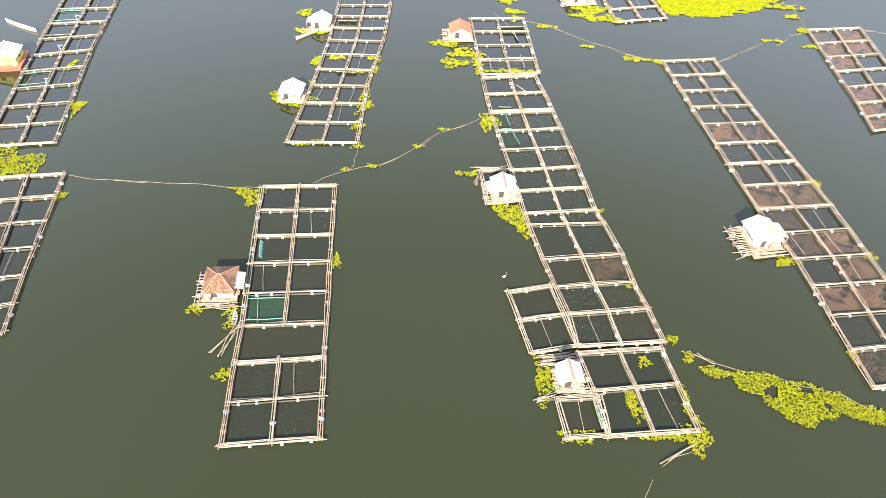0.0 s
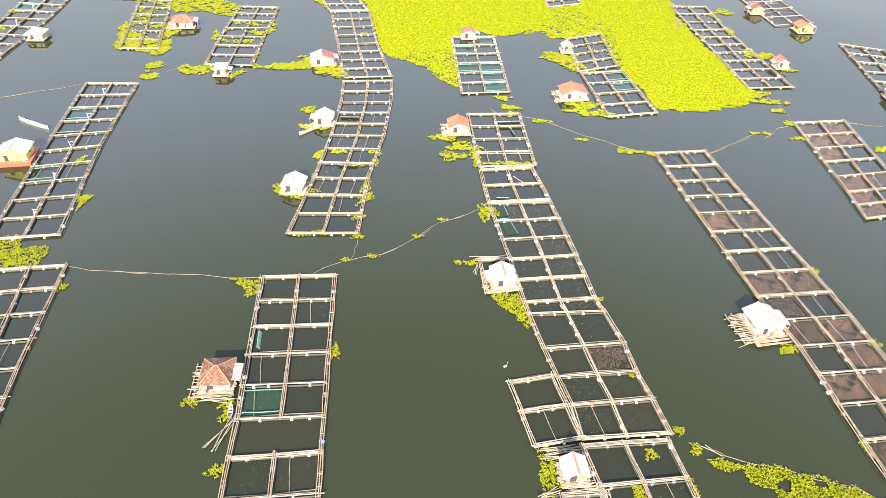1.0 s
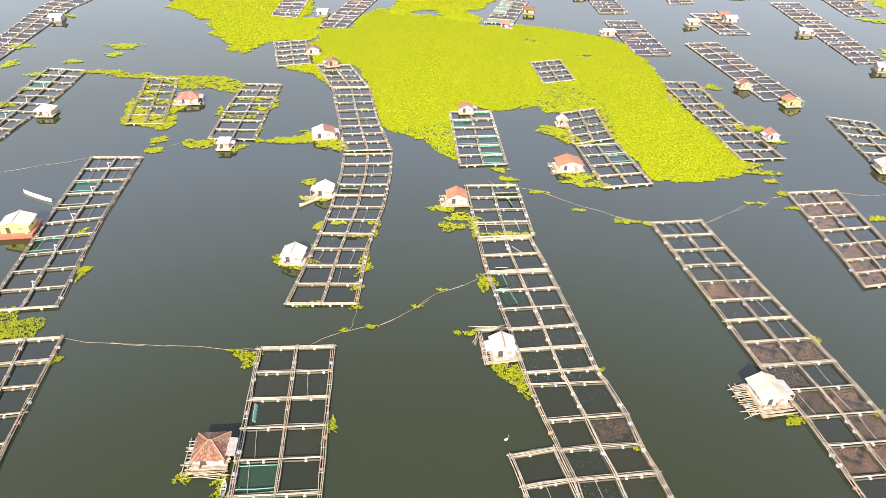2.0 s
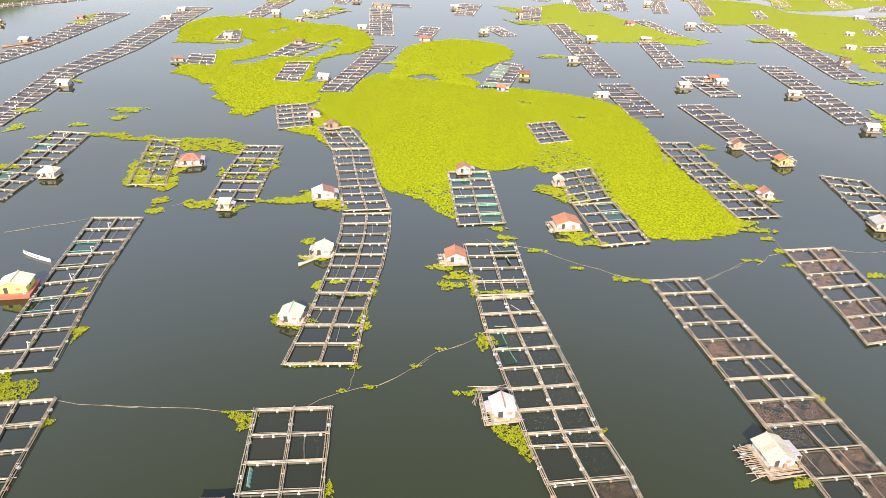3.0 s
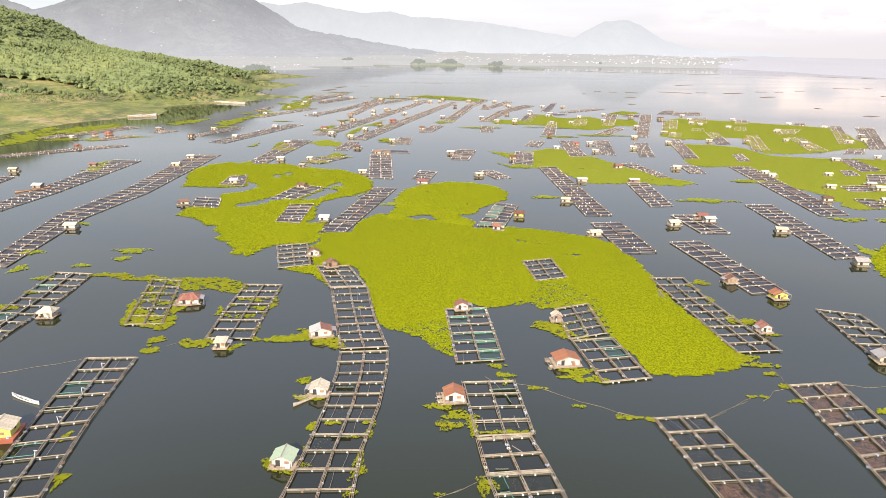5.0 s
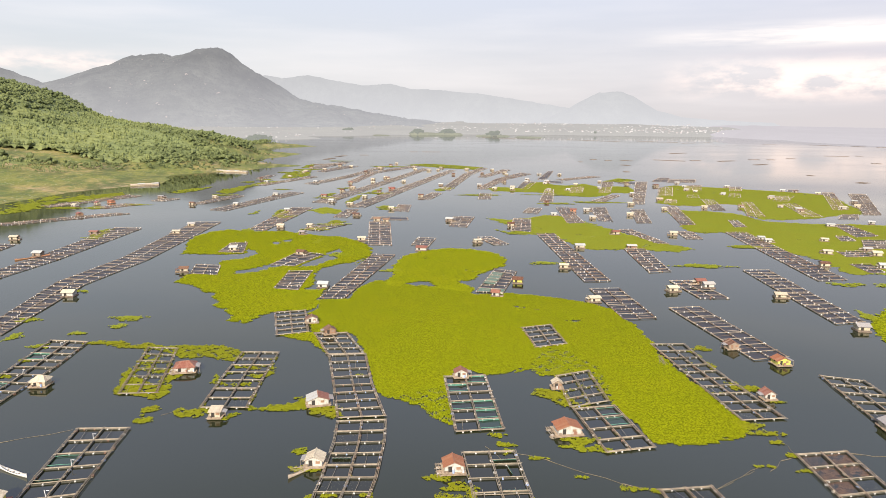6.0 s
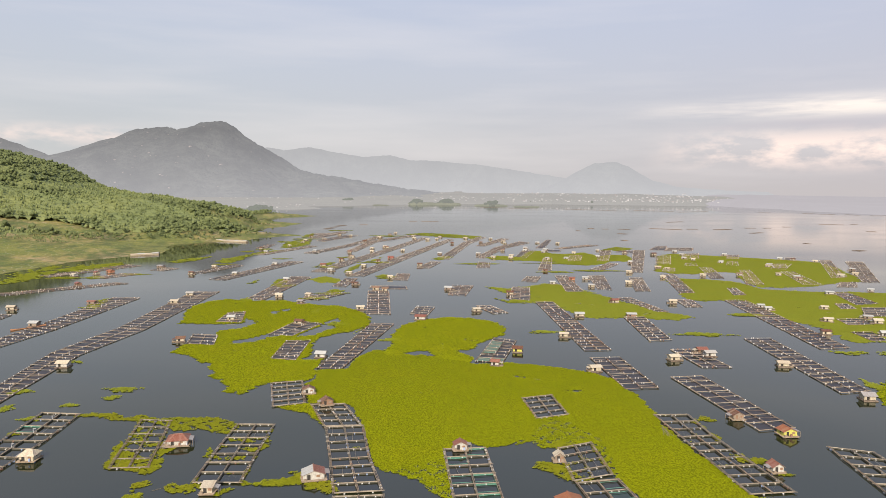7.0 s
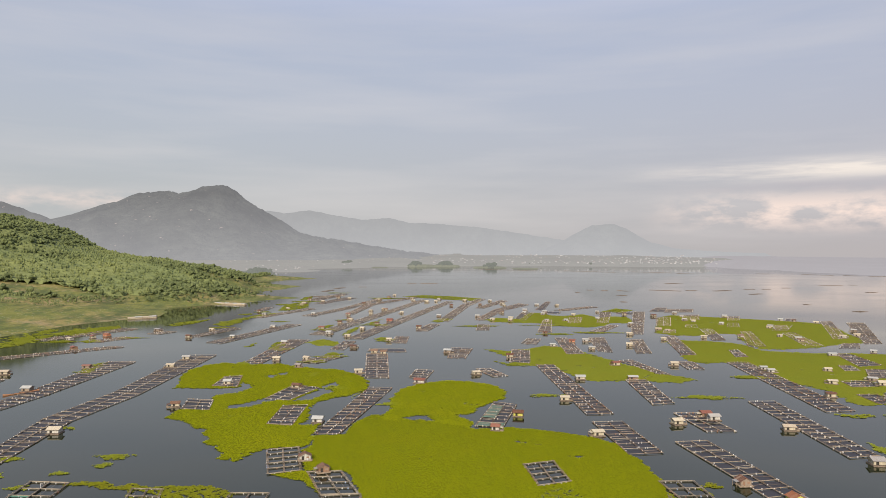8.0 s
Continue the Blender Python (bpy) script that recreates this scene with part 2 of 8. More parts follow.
WATER = water_mat("lake_water", (0.0180, 0.0214, 0.0082), (0.0226, 0.0260, 0.0100))
NET_DARK = water_mat("dark_net_under_water", (0.0135, 0.0155, 0.0078), (0.0170, 0.0188, 0.0092), 0.5, (0.024, 0.0215, 0.0090))
NET_OLD = plain_mat("old_net_at_the_surface", (0.046, 0.042, 0.046), 0.5, 0.3, 0.25)
NET_GREEN = plain_mat("green_netting", (0.10, 0.25, 0.18), 0.85, 0.3)
NET_GREY = plain_mat("grey_netting", (0.075, 0.072, 0.055), 0.9, 0.3)
NET_FADED = plain_mat("faded_green_netting", (0.15, 0.23, 0.175), 0.85, 0.5)
NET_SUNK = plain_mat("sunken_green_net", (0.022, 0.036, 0.024), 0.75, 0.4, 0.2)
NET_MURKY = water_mat("green_net_under_water", (0.014, 0.030, 0.015), (0.020, 0.036, 0.018))


def leaf_mat(name, a, b, c, patch, fleck=0.5):
    n = Nodes(name)
    p = n.coords(world_space=True)
    col = n.ramp(n.island(), [(0.0, a), (0.55, b), (1.0, c)])
    col = n.mix(n.ramp(n.noise(p, 0.05, 5.0, 0.6), [(0.40, (0, 0, 0)), (0.68, (0.8, 0.8, 0.8))]), col, patch)
    col = n.mix(n.ramp(n.noise(p, 0.9, 3.0), [(0.35, (fleck, fleck, fleck)), (0.6, (0, 0, 0))]), col, tuple(v * 0.5 for v in b))
    m = n.done(col, 0.8, 0.03)
    return m


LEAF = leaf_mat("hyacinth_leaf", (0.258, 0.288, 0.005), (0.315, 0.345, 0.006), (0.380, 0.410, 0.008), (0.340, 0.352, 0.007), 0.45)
# drift leaves: a dimmer green with some shade of the leaf gaps mixed in
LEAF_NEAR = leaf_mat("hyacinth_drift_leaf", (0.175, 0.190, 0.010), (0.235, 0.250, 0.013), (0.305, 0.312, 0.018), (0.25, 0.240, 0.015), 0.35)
# two bed greens, darkened to paint the shade between rosettes
LEAF_BED_SHADED = leaf_mat("shaded_hyacinth_bed", (0.155, 0.174, 0.004), (0.168, 0.187, 0.004), (0.18, 0.20, 0.005), (0.175, 0.184, 0.005))
LEAF_GAP_SHADE = leaf_mat("hyacinth_gap_shade", (0.07, 0.082, 0.008), (0.085, 0.097, 0.009), (0.10, 0.112, 0.010), (0.09, 0.094, 0.010))
# distant leaves: extra blue puts a little haze into the base colour
LEAF_FAR_HAZED = leaf_mat("hazed_far_hyacinth", (0.235, 0.262, 0.022), (0.26, 0.288, 0.025), (0.285, 0.312, 0.028), (0.265, 0.275, 0.024), 0.2)
LITTER = plain_mat("pinkish_litter", (0.25, 0.142, 0.098), 0.8, 0.5)
PIPE = plain_mat("violet_plastic", (0.085, 0.080, 0.105), 0.5, 0.3)
FLECK = plain_mat("pale_flecks", (0.24, 0.24, 0.17), 0.6, 0.5)
ROPE = plain_mat("pale_bamboo_line", (0.27, 0.215, 0.14), 0.8, 0.3)

# ---------------------------------------------------------------- mesh helpers


class Mesh:
    """Collects vertices and faces."""

    def __init__(self):
        self.v, self.f = [], []

    def add(self, verts, faces):
        k = len(self.v)
        self.v += [tuple(p) for p in verts]
        self.f += [tuple(k + i for i in f) for f in faces]

    def box(self, x0, x1, y0, y1, z0, z1, m=None):
        c = [(x0, y0, z0), (x1, y0, z0), (x1, y1, z0), (x0, y1, z0), (x0, y0, z1), (x1, y0, z1), (x1, y1, z1), (x0, y1, z1)]
        if m is not None:
            c = [m @ Vector(p) for p in c]
        self.add(c, [(3, 2, 1, 0), (4, 5, 6, 7), (0, 1, 5, 4), (1, 2, 6, 5), (2, 3, 7, 6), (3, 0, 4, 7)])

    def pole(self, a, b, r0, r1=None, sides=6, bend=0.0):
        """A tapered pole from a to b, bowed a little to one side."""
        a, b = Vector(a), Vector(b)
        r1 = r0 if r1 is None else r1
        d = (b - a).normalized()
        s = d.cross(Vector((0, 0, 1)))
        s = Vector((1, 0, 0)) if s.length < 1e-3 else s.normalized()
        u = s.cross(d)
        steps = 3 if bend else 2
        vs = []
        for i in range(steps):
            k = i / (steps - 1)
            c = a.lerp(b, k) + s * bend * 4 * k * (1 - k)
            r = r0 + (r1 - r0) * k
            vs += [c + (s * math.cos(2 * math.pi * j / sides) + u * math.sin(2 * math.pi * j / sides)) * r for j in range(sides)]
        fs = [(i * sides + j, i * sides + (j + 1) % sides, (i + 1) * sides + (j + 1) % sides, (i + 1) * sides + j) for i in range(steps - 1) for j in range(sides)]
        fs += [tuple(range(sides - 1, -1, -1)), tuple(range((steps - 1) * sides, steps * sides))]
        self.add(vs, fs)

    def rail(self, pts, r, sides=5, wob=None):
        """A long pole, or poles spliced end to end, through a row of points."""
        pts = [Vector(p) for p in pts]
        vs = []
        for i, p in enumerate(pts):
            d = (pts[min(i + 1, len(pts) - 1)] - pts[max(i - 1, 0)]).normalized()
            s = d.cross(Vector((0, 0, 1))).normalized()
            u = s.cross(d)
            k = r * (1 if wob is None else wob.uniform(0.75, 1.2))
            vs += [p + (s * math.cos(2 * math.pi * j / sides) + u * math.sin(2 * math.pi * j / sides)) * k for j in range(sides)]
        fs = [(i * sides + j, i * sides + (j + 1) % sides, (i + 1) * sides + (j + 1) % sides, (i + 1) * sides + j) for i in range(len(pts) - 1) for j in range(sides)]
        fs += [tuple(range(sides - 1, -1, -1)), tuple(range((len(pts) - 1) * sides, len(pts) * sides))]
        self.add(vs, fs)

    def data(self, name, mat, smooth=False):
        me = bpy.data.meshes.new(name)
        me.from_pydata(self.v, [], self.f)
        me.materials.append(mat)
        if smooth:
            me.shade_smooth()
        return me


def part(name, mesh, mat, parent, label="", smooth=False):
    ob = new(name, mesh if isinstance(mesh, bpy.types.Mesh) else mesh.data(name, mat, smooth))
    ob.parent = parent
    if label:
        tagged(ob, label)
    return ob


def thing(name, x, y, z=0.0, rz=0.0, label="", category="", group="", kind=""):
    ob = new(name)
    ob.matrix_basis = pose(x, y, z, 0, 0, rz)
    ob.empty_display_size = 0.5
    return tagged(ob, label, category, group, kind)


def arrays(name, verts, quads, mat, smooth=False):
    """A mesh out of numpy arrays."""
    me = bpy.data.meshes.new(name)
    me.from_pydata(verts.tolist(), [], quads.tolist())
    me.materials.append(mat)
    if smooth:
        me.shade_smooth()
    return me


def drum_mesh(name, mat):
    m = Mesh()
    m.pole((-0.42, 0, 0), (0.42, 0, 0), 0.27, 0.27, 10)
    for x in (-0.2, 0.2):
        m.pole((x - 0.03, 0, 0), (x + 0.03, 0, 0), 0.29, 0.29, 10)
    return m.data(name, mat)


DRUMS = [drum_mesh("drum", DRUM_WHITE), drum_mesh("drum", DRUM_BLUE), drum_mesh("drum", DRUM_RUST)]
_foam = Mesh()
_foam.box(-0.34, 0.34, -0.24, 0.24, -0.16, 0.22)
DRUMS.append(_foam.data("foam_block", FOAM))


def inside(px, py, poly):
    """Which of the points lie in the outline."""
    hit = np.zeros(px.shape, bool)
    n = len(poly)
    for i in range(n):
        x0, y0 = poly[i]
        x1, y1 = poly[(i + 1) % n]
        if y0 != y1:
            hit ^= ((y0 > py) != (y1 > py)) & (px < (x1 - x0) * (py - y0) / (y1 - y0) + x0)
    return hit


def ripple(px, py, size, seed=0.0):
    """Cheap smooth noise between -1 and 1."""
    a, b = px / size, py / size
    return (np.sin(a * 1.7 + 2.1 * np.sin(b * 1.3 + seed) + seed) + np.sin(b * 2.3 + 1.7 * np.sin(a * 1.9 - seed) + 2 * seed)
            + 0.6 * np.sin(a * 4.1 + b * 3.3 + seed) + 0.6 * np.sin(a * 3.7 - b * 5.3 + 3 * seed)) / 3.2
# ---------------------------------------------------------------- lake and land
lake = Mesh()
lake.add([(-6500, -900, 0), (6500, -900, 0), (6500, 6500, 0), (-6500, 6500, 0)], [(0, 1, 2, 3)])
tagged(part("water", lake, WATER, None), "calm dark green lake with a glassy surface", "lake", kind="structure")


def land_mat():
    n = Nodes("shore_grass")
    p = n.coords(world_space=True)
    a = n.noise(p, 0.012, 6.0, 0.6)
    c = n.ramp(a, [(0.30, (0.15, 0.165, 0.038)), (0.45, (0.22, 0.215, 0.055)), (0.54, (0.31, 0.245, 0.09)), (0.66, (0.35, 0.265, 0.145))])
    b = n.noise(p, 0.09, 6.0, 0.7)
    c = n.mix(n.ramp(b, [(0.45, (0, 0, 0)), (0.62, (0.9, 0.9, 0.9))]), c, (0.11, 0.15, 0.04))
    c = n.mix(n.ramp(n.noise(p, 0.35, 3.0), [(0.60, (0, 0, 0)), (0.68, (0.8, 0.8, 0.8))]), c, (0.42, 0.36, 0.26))
    c = n.mix(n.ramp(n.noise(n.coords((1.0, 0.35, 1.0), True), 0.045, 6.0, 0.7), [(0.46, (0, 0, 0)), (0.60, (0.85, 0.85, 0.85))]), c, (0.085, 0.105, 0.035))
    n.bump(n.noise(p, 0.3), 0.6, 0.8)
    return n.done(c, 0.9, 0.2)


LAND = land_mat()
# shore of the wooded hill: x of the water's edge for each y
SHORE = [(-900, -420), (400, -390), (528, -382), (603, -373), (663, -376), (702, -351), (754, -319), (800, -330), (864, -360), (913, -326), (946, -282), (1012, -272), (1066, -228), (1110, -300), (1160, -390),
         (1218, -361), (1276, -313), (1423, -305), (1486, -400), (1560, -470), (1621, -439), (1802, -344), (1900, -460), (2100, -560), (2300, -640)]


def shore_x(y):
    return np.interp(y, [s[0] for s in SHORE], [s[1] for s in SHORE])


def wood_line(x, y):
    """Metres inland from the foot of the wooded rise."""
    foot = np.interp(y, [300, 500, 900, 1100, 1300, 1500, 1700, 1900, 2200], [-385, -380, -345, -335, -365, -430, -480, -600, -760])
    return foot - x


def hill_height(x, y):
    """The hill above the water: a gentle grassy foreshore, then a wooded rise to the west."""
    s = shore_x(y) - x + 8 * ripple(x, y, 40.0, 1.0)
    w = wood_line(x, y)
    steep = np.interp(w, [0, 25, 63, 85, 140, 175, 260, 300, 330, 377, 425, 480, 800], [0, 12, 22, 31, 37, 43, 53, 61, 75, 102, 113, 127, 150])
    gentle = np.interp(w, [0, 60, 100, 150, 220, 260, 300, 330, 377, 425, 480, 800], [0, 4, 9, 18, 34, 45, 57, 72, 100, 113, 127, 150])
    near = np.clip((1120 - y) / 220, 0, 1)
    rise = (steep * (1 - near) + gentle * near) * np.interp(y, [600, 850, 1100, 1350, 1500, 1800, 2000], [0.45, 0.72, 1.0, 1.0, 0.75, 0.35, 0.1])
    z = np.clip(s, -10, 90) * 0.075 + rise
    return z - 0.4 + 2.0 * ripple(x, y, 70.0, 2.0) * np.clip(s / 120, 0, 1) + 0.5 * ripple(x, y, 14.0, 4.0) * np.clip(s / 30, 0, 1)


def wooded(x, y):
    """How far a spot lies inside the wood (metres, negative in the open)."""
    s = shore_x(y) - x
    edge = np.interp(y, [420, 560, 640, 760, 900, 1000, 1200, 1400, 1800], [240, 225, 215, 190, 98, 84, 66, 66, 75]) + 16 * ripple(x, y, 30.0, 5.0)
    clearing = 90 * np.clip(ripple(x, y, 46.0, 7.0) - 0.55, 0, 1) * np.clip((900 - y) / 200, 0, 1) * np.clip((260 - s) / 80, 0, 1)
    field = 420 * np.clip(1 - np.hypot((x + 0.62 * y) / 85, (np.hypot(x, y) - 1008) / 52), 0, 1)
    tip = 120 * np.clip((y - 1350) / 60, 0, 1) * np.clip((150 - s) / 60, 0, 1)
    return s - edge - clearing - field - tip


def hill():
    xs, ys = np.arange(-1500, -190, 9.0), np.arange(380, 2250, 9.0)
    gx, gy = np.meshgrid(xs, ys)
    z = np.maximum(hill_height(gx, gy), -3.0)
    n, m = gx.shape
    i = np.arange(n * m).reshape(n, m)
    q = np.stack([i[:-1, :-1], i[:-1, 1:], i[1:, 1:], i[1:, :-1]], -1).reshape(-1, 4)
    q = q[(z.ravel()[q] > -2.9).any(1)]
    me = arrays("hillside", np.stack([gx, gy, z], -1).reshape(-1, 3), q, LAND, True)
    tagged(new("hillside", me), "grassy lakeshore rising to a green wooded hill", "hill", kind="structure")


hill()


def forest_mat(name, shade, grow):
    n = Nodes(name)
    p = n.coords(world_space=True)
    c = n.ramp(n.island(), [(0.0, tuple(v * shade for v in (0.090, 0.113, 0.044))), (0.5, tuple(v * shade for v in (0.128, 0.155, 0.058))), (1.0, tuple(v * shade for v in (0.175, 0.204, 0.078)))])
    big = n.noise(p, 0.010, 4.0, 0.6)
    c = n.mix(n.ramp(big, [(0.42, (0, 0, 0)), (0.60, (grow, grow, grow))]), c, n.ramp(n.island(), [(0.0, (0.175, 0.196, 0.058)), (1.0, (0.255, 0.27, 0.092))]))
    c = n.mix(n.ramp(n.noise(p, 0.6, 3.0), [(0.35, (0.3, 0.3, 0.3)), (0.6, (0, 0, 0))]), c, (0.09, 0.11, 0.045))
    n.bump(n.noise(p, 0.9, 4.0, 0.7), 0.6, 0.8)
    return n.done(c, 0.8, 0.2)


FOREST = forest_mat("plantation_canopy", 1.06, 0.5)
FOREST_OLD = forest_mat("old_broadleaf_canopy", 0.84, 0.08)


def tree_shapes(rng, kinds=7, lobes=(3, 6)):
    """Crowns out of lobes, each lobe a rough ball of leaves, with a short trunk below."""
    t = (1 + 5 ** 0.5) / 2
    ico = np.array([(-1, t, 0), (1, t, 0), (-1, -t, 0), (1, -t, 0), (0, -1, t), (0, 1, t), (0, -1, -t), (0, 1, -t), (t, 0, -1), (t, 0, 1), (-t, 0, -1), (-t, 0, 1)]) / (1 + t * t) ** 0.5
    fc = np.array([(0, 11, 5), (0, 5, 1), (0, 1, 7), (0, 7, 10), (0, 10, 11), (1, 5, 9), (5, 11, 4), (11, 10, 2), (10, 7, 6), (7, 1, 8), (3, 9, 4), (3, 4, 2), (3, 2, 6), (3, 6, 8), (3, 8, 9), (4, 9, 5), (2, 4, 11), (6, 2, 10), (8, 6, 7), (9, 8, 1)])
    shapes = []
    for k in range(kinds):
        vs, fs = [], []
        for i in range(rng.integers(*lobes)):
            a, r = rng.uniform(0, 6.28), rng.uniform(0.1, 0.62)
            c = np.array([r * math.cos(a), r * math.sin(a), rng.uniform(0.45, 1.15) - 0.3 * r])
            lobe = ico * rng.uniform(0.34, 0.52) * (1, 1, 0.8) * rng.uniform(0.75, 1.25, (12, 1)) + c
            fs.append(fc + 12 * len(vs))
            vs.append(lobe)
        shapes.append((np.concatenate(vs), np.concatenate(fs)))
    return shapes


def forest():
    rng = np.random.default_rng(4)
    shapes = tree_shapes(rng, 7, (3, 6)) + tree_shapes(rng, 7, (1, 2))
    # the closed canopy between the crowns
    gx, gy = np.meshgrid(np.arange(-1250, -190, 5.0), np.arange(420, 1950, 5.0))
    gx, gy = gx + rng.uniform(-1.5, 1.5, gx.shape), gy + rng.uniform(-1.5, 1.5, gy.shape)
    dw = wooded(gx, gy)
    gz = hill_height(gx, gy) + np.clip((dw - 3) / 16, 0, 1) * (4.0 + rng.uniform(-1.4, 1.4, gx.shape))
    i = np.arange(gx.size).reshape(gx.shape)
    q = np.stack([i[:-1, :-1], i[:-1, 1:], i[1:, 1:], i[1:, :-1]], -1).reshape(-1, 4)
    q = q[(dw.ravel()[q] > 0).all(1)]
    used = np.unique(q)
    back = np.zeros(gx.size, int)
    back[used] = np.arange(len(used))
    home = thing("forest", 0, 0, 0, 0, "dense broadleaf woodland in mixed greens covering the hillside", "forest", kind="stuff")
    part("undergrowth", arrays("undergrowth", np.stack([gx, gy, gz], -1).reshape(-1, 3)[used], back[q], FOREST), None, home)["kind"] = "stuff"
    # single crowns
    n = 41000
    y = rng.uniform(430, 1900, n)
    x = shore_x(y) - rng.uniform(40, 700, n)
    z = hill_height(x, y)
    dw = wooded(x, y)
    scrub = (dw < 0) & (dw > -70) & (rng.uniform(0, 1, n) < 0.22 + 0.4 * (dw > -14) + 0.5 * (ripple(x, y, 40.0, 11.0) > 0.45) + 0.5 * ((y > 745) & (y < 850) & (dw < -5) & (x < -425)))
    keep = ((dw > 0) | scrub) & (x > -1100) & (x > -0.72 * y) & (z > 1.5)
    x, y, z, dw, scrub = x[keep], y[keep], z[keep], dw[keep], scrub[keep]
    old = (ripple(x, y, 90.0, 9.0) + (z > 78) * 1.2 + (dw < 95) * (y > 800) * 0.75) > 0.55
    thin = old & (rng.uniform(0, 1, len(x)) < 0.45)
    x, y, z, dw, scrub, old = (v[~thin] for v in (x, y, z, dw, scrub, old))
    size = rng.uniform(2.6, 4.4, len(x)) * np.where(old, rng.uniform(1.0, 1.6, len(x)), 0.74) * np.where(scrub, 0.6, 1.0)
    pick = rng.integers(0, 7, len(x)) + np.where(old, 0, 7)
    turn = rng.uniform(0, 6.28, len(x))
    tall = rng.uniform(0.8, 1.5, len(x)) * np.where(old, 1.0, 1.45)
    made = {True: [[], [], 0], False: [[], [], 0]}
    for i in range(len(x)):
        v, f = shapes[pick[i]]
        c, sn = math.cos(turn[i]), math.sin(turn[i])
        w = np.empty_like(v)
        w[:, 0] = (v[:, 0] * c - v[:, 1] * sn) * size[i] + x[i]
        w[:, 1] = (v[:, 0] * sn + v[:, 1] * c) * size[i] + y[i]
        w[:, 2] = v[:, 2] * size[i] * tall[i] + z[i] + (0 if scrub[i] else 1.0)
        s = made[bool(old[i])]
        s[0].append(w)
        s[1].append(f + s[2])
        s[2] += len(v)
    for is_old, (vs, fs, k) in made.items():
        part("tree_crowns", arrays("tree_crowns", np.concatenate(vs), np.concatenate(fs), FOREST_OLD if is_old else FOREST), None, home, "dark crowns of tall old trees" if is_old else "pale young plantation trees")["kind"] = "stuff"


forest()


def far_haze_mat(name, land, light, share, rock=0.0, thin=0.62):
    """Distant land; its emission paints in the bright mist of the kilometres between."""
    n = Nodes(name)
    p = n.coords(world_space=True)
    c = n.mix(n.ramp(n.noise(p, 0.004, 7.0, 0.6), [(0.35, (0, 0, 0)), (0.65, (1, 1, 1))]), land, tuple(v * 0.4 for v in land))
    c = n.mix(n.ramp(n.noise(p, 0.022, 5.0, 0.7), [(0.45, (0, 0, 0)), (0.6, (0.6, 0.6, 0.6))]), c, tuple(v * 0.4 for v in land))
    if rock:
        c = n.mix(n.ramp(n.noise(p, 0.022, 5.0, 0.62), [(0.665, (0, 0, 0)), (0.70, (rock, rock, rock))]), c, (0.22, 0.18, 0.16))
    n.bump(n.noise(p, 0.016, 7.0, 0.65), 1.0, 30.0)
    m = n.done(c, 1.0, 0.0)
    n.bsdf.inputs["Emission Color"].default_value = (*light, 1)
    # the painted mist glows strongest at the water and weakens with height
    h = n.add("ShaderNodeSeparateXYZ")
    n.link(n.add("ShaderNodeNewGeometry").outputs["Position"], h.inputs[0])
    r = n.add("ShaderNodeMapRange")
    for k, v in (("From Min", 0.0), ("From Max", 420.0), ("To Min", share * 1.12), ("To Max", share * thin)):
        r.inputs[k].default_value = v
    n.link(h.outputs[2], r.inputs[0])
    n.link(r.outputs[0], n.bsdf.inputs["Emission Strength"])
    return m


# second colour of each: the haze it gives off as emission
MOUNTAIN = far_haze_mat("mist_glow_mountain", (0.058, 0.062, 0.054), (0.272, 0.276, 0.290), 0.83, 0.8, 0.58)
RANGE_FAR = far_haze_mat("mist_glow_far_range", (0.025, 0.028, 0.025), (0.380, 0.388, 0.40), 0.92, 0.0, 0.83)
LOWLAND = far_haze_mat("mist_glow_lowland", (0.045, 0.046, 0.034), (0.312, 0.308, 0.300), 0.85)
ISLET = far_haze_mat("mist_glow_islet", (0.075, 0.080, 0.045), (0.215, 0.220, 0.190), 0.8)
EAST = far_haze_mat("mist_glow_east_shore", (0.03, 0.03, 0.033), (0.372, 0.358, 0.372), 0.88)


def ridge(name, dist, depth, profile, mat, rough, label, seed=1.0, step=9.0):
    """A mountain ridge along x at a distance, with spurs and gullies running down to the plain."""
    px, pz = [p[0] for p in profile], [p[1] for p in profile]
    xs = np.arange(px[0], px[-1] + 1, step)
    ts = np.linspace(-1, 0.5, 34)
    gx, gt = np.meshgrid(xs, ts)
    top = np.interp(gx, px, pz) + rough * (0.35 * ripple(gx, gx * 0.3, 60.0, seed) + 0.30 * ripple(gx, gx * 0.5, 21.0, seed + 3) + 0.18 * ripple(gx, gx, 8.0, seed + 4))
    fall = np.clip(1 - np.abs(gt) ** 1.25, 0, 1)
    spur = rough * 2.2 * ripple(gx + 160 * gt, gt * 300, 130.0, seed + 2) + rough * ripple(gx, gt * 500, 47.0, seed + 5)
    gz = top * fall + spur * np.clip(np.abs(gt) * 2.2, 0, 1) * fall
    n, m = gx.shape
    i = np.arange(n * m).reshape(n, m)
    q = np.stack([i[:-1, :-1], i[:-1, 1:], i[1:, 1:], i[1:, :-1]], -1).reshape(-1, 4)
    me = arrays(name, np.stack([gx, dist + gt * depth, np.maximum(gz, 0.0) - 2], -1).reshape(-1, 3), q, mat, True)
    tagged(new(name, me), label, "mountain", kind="structure")


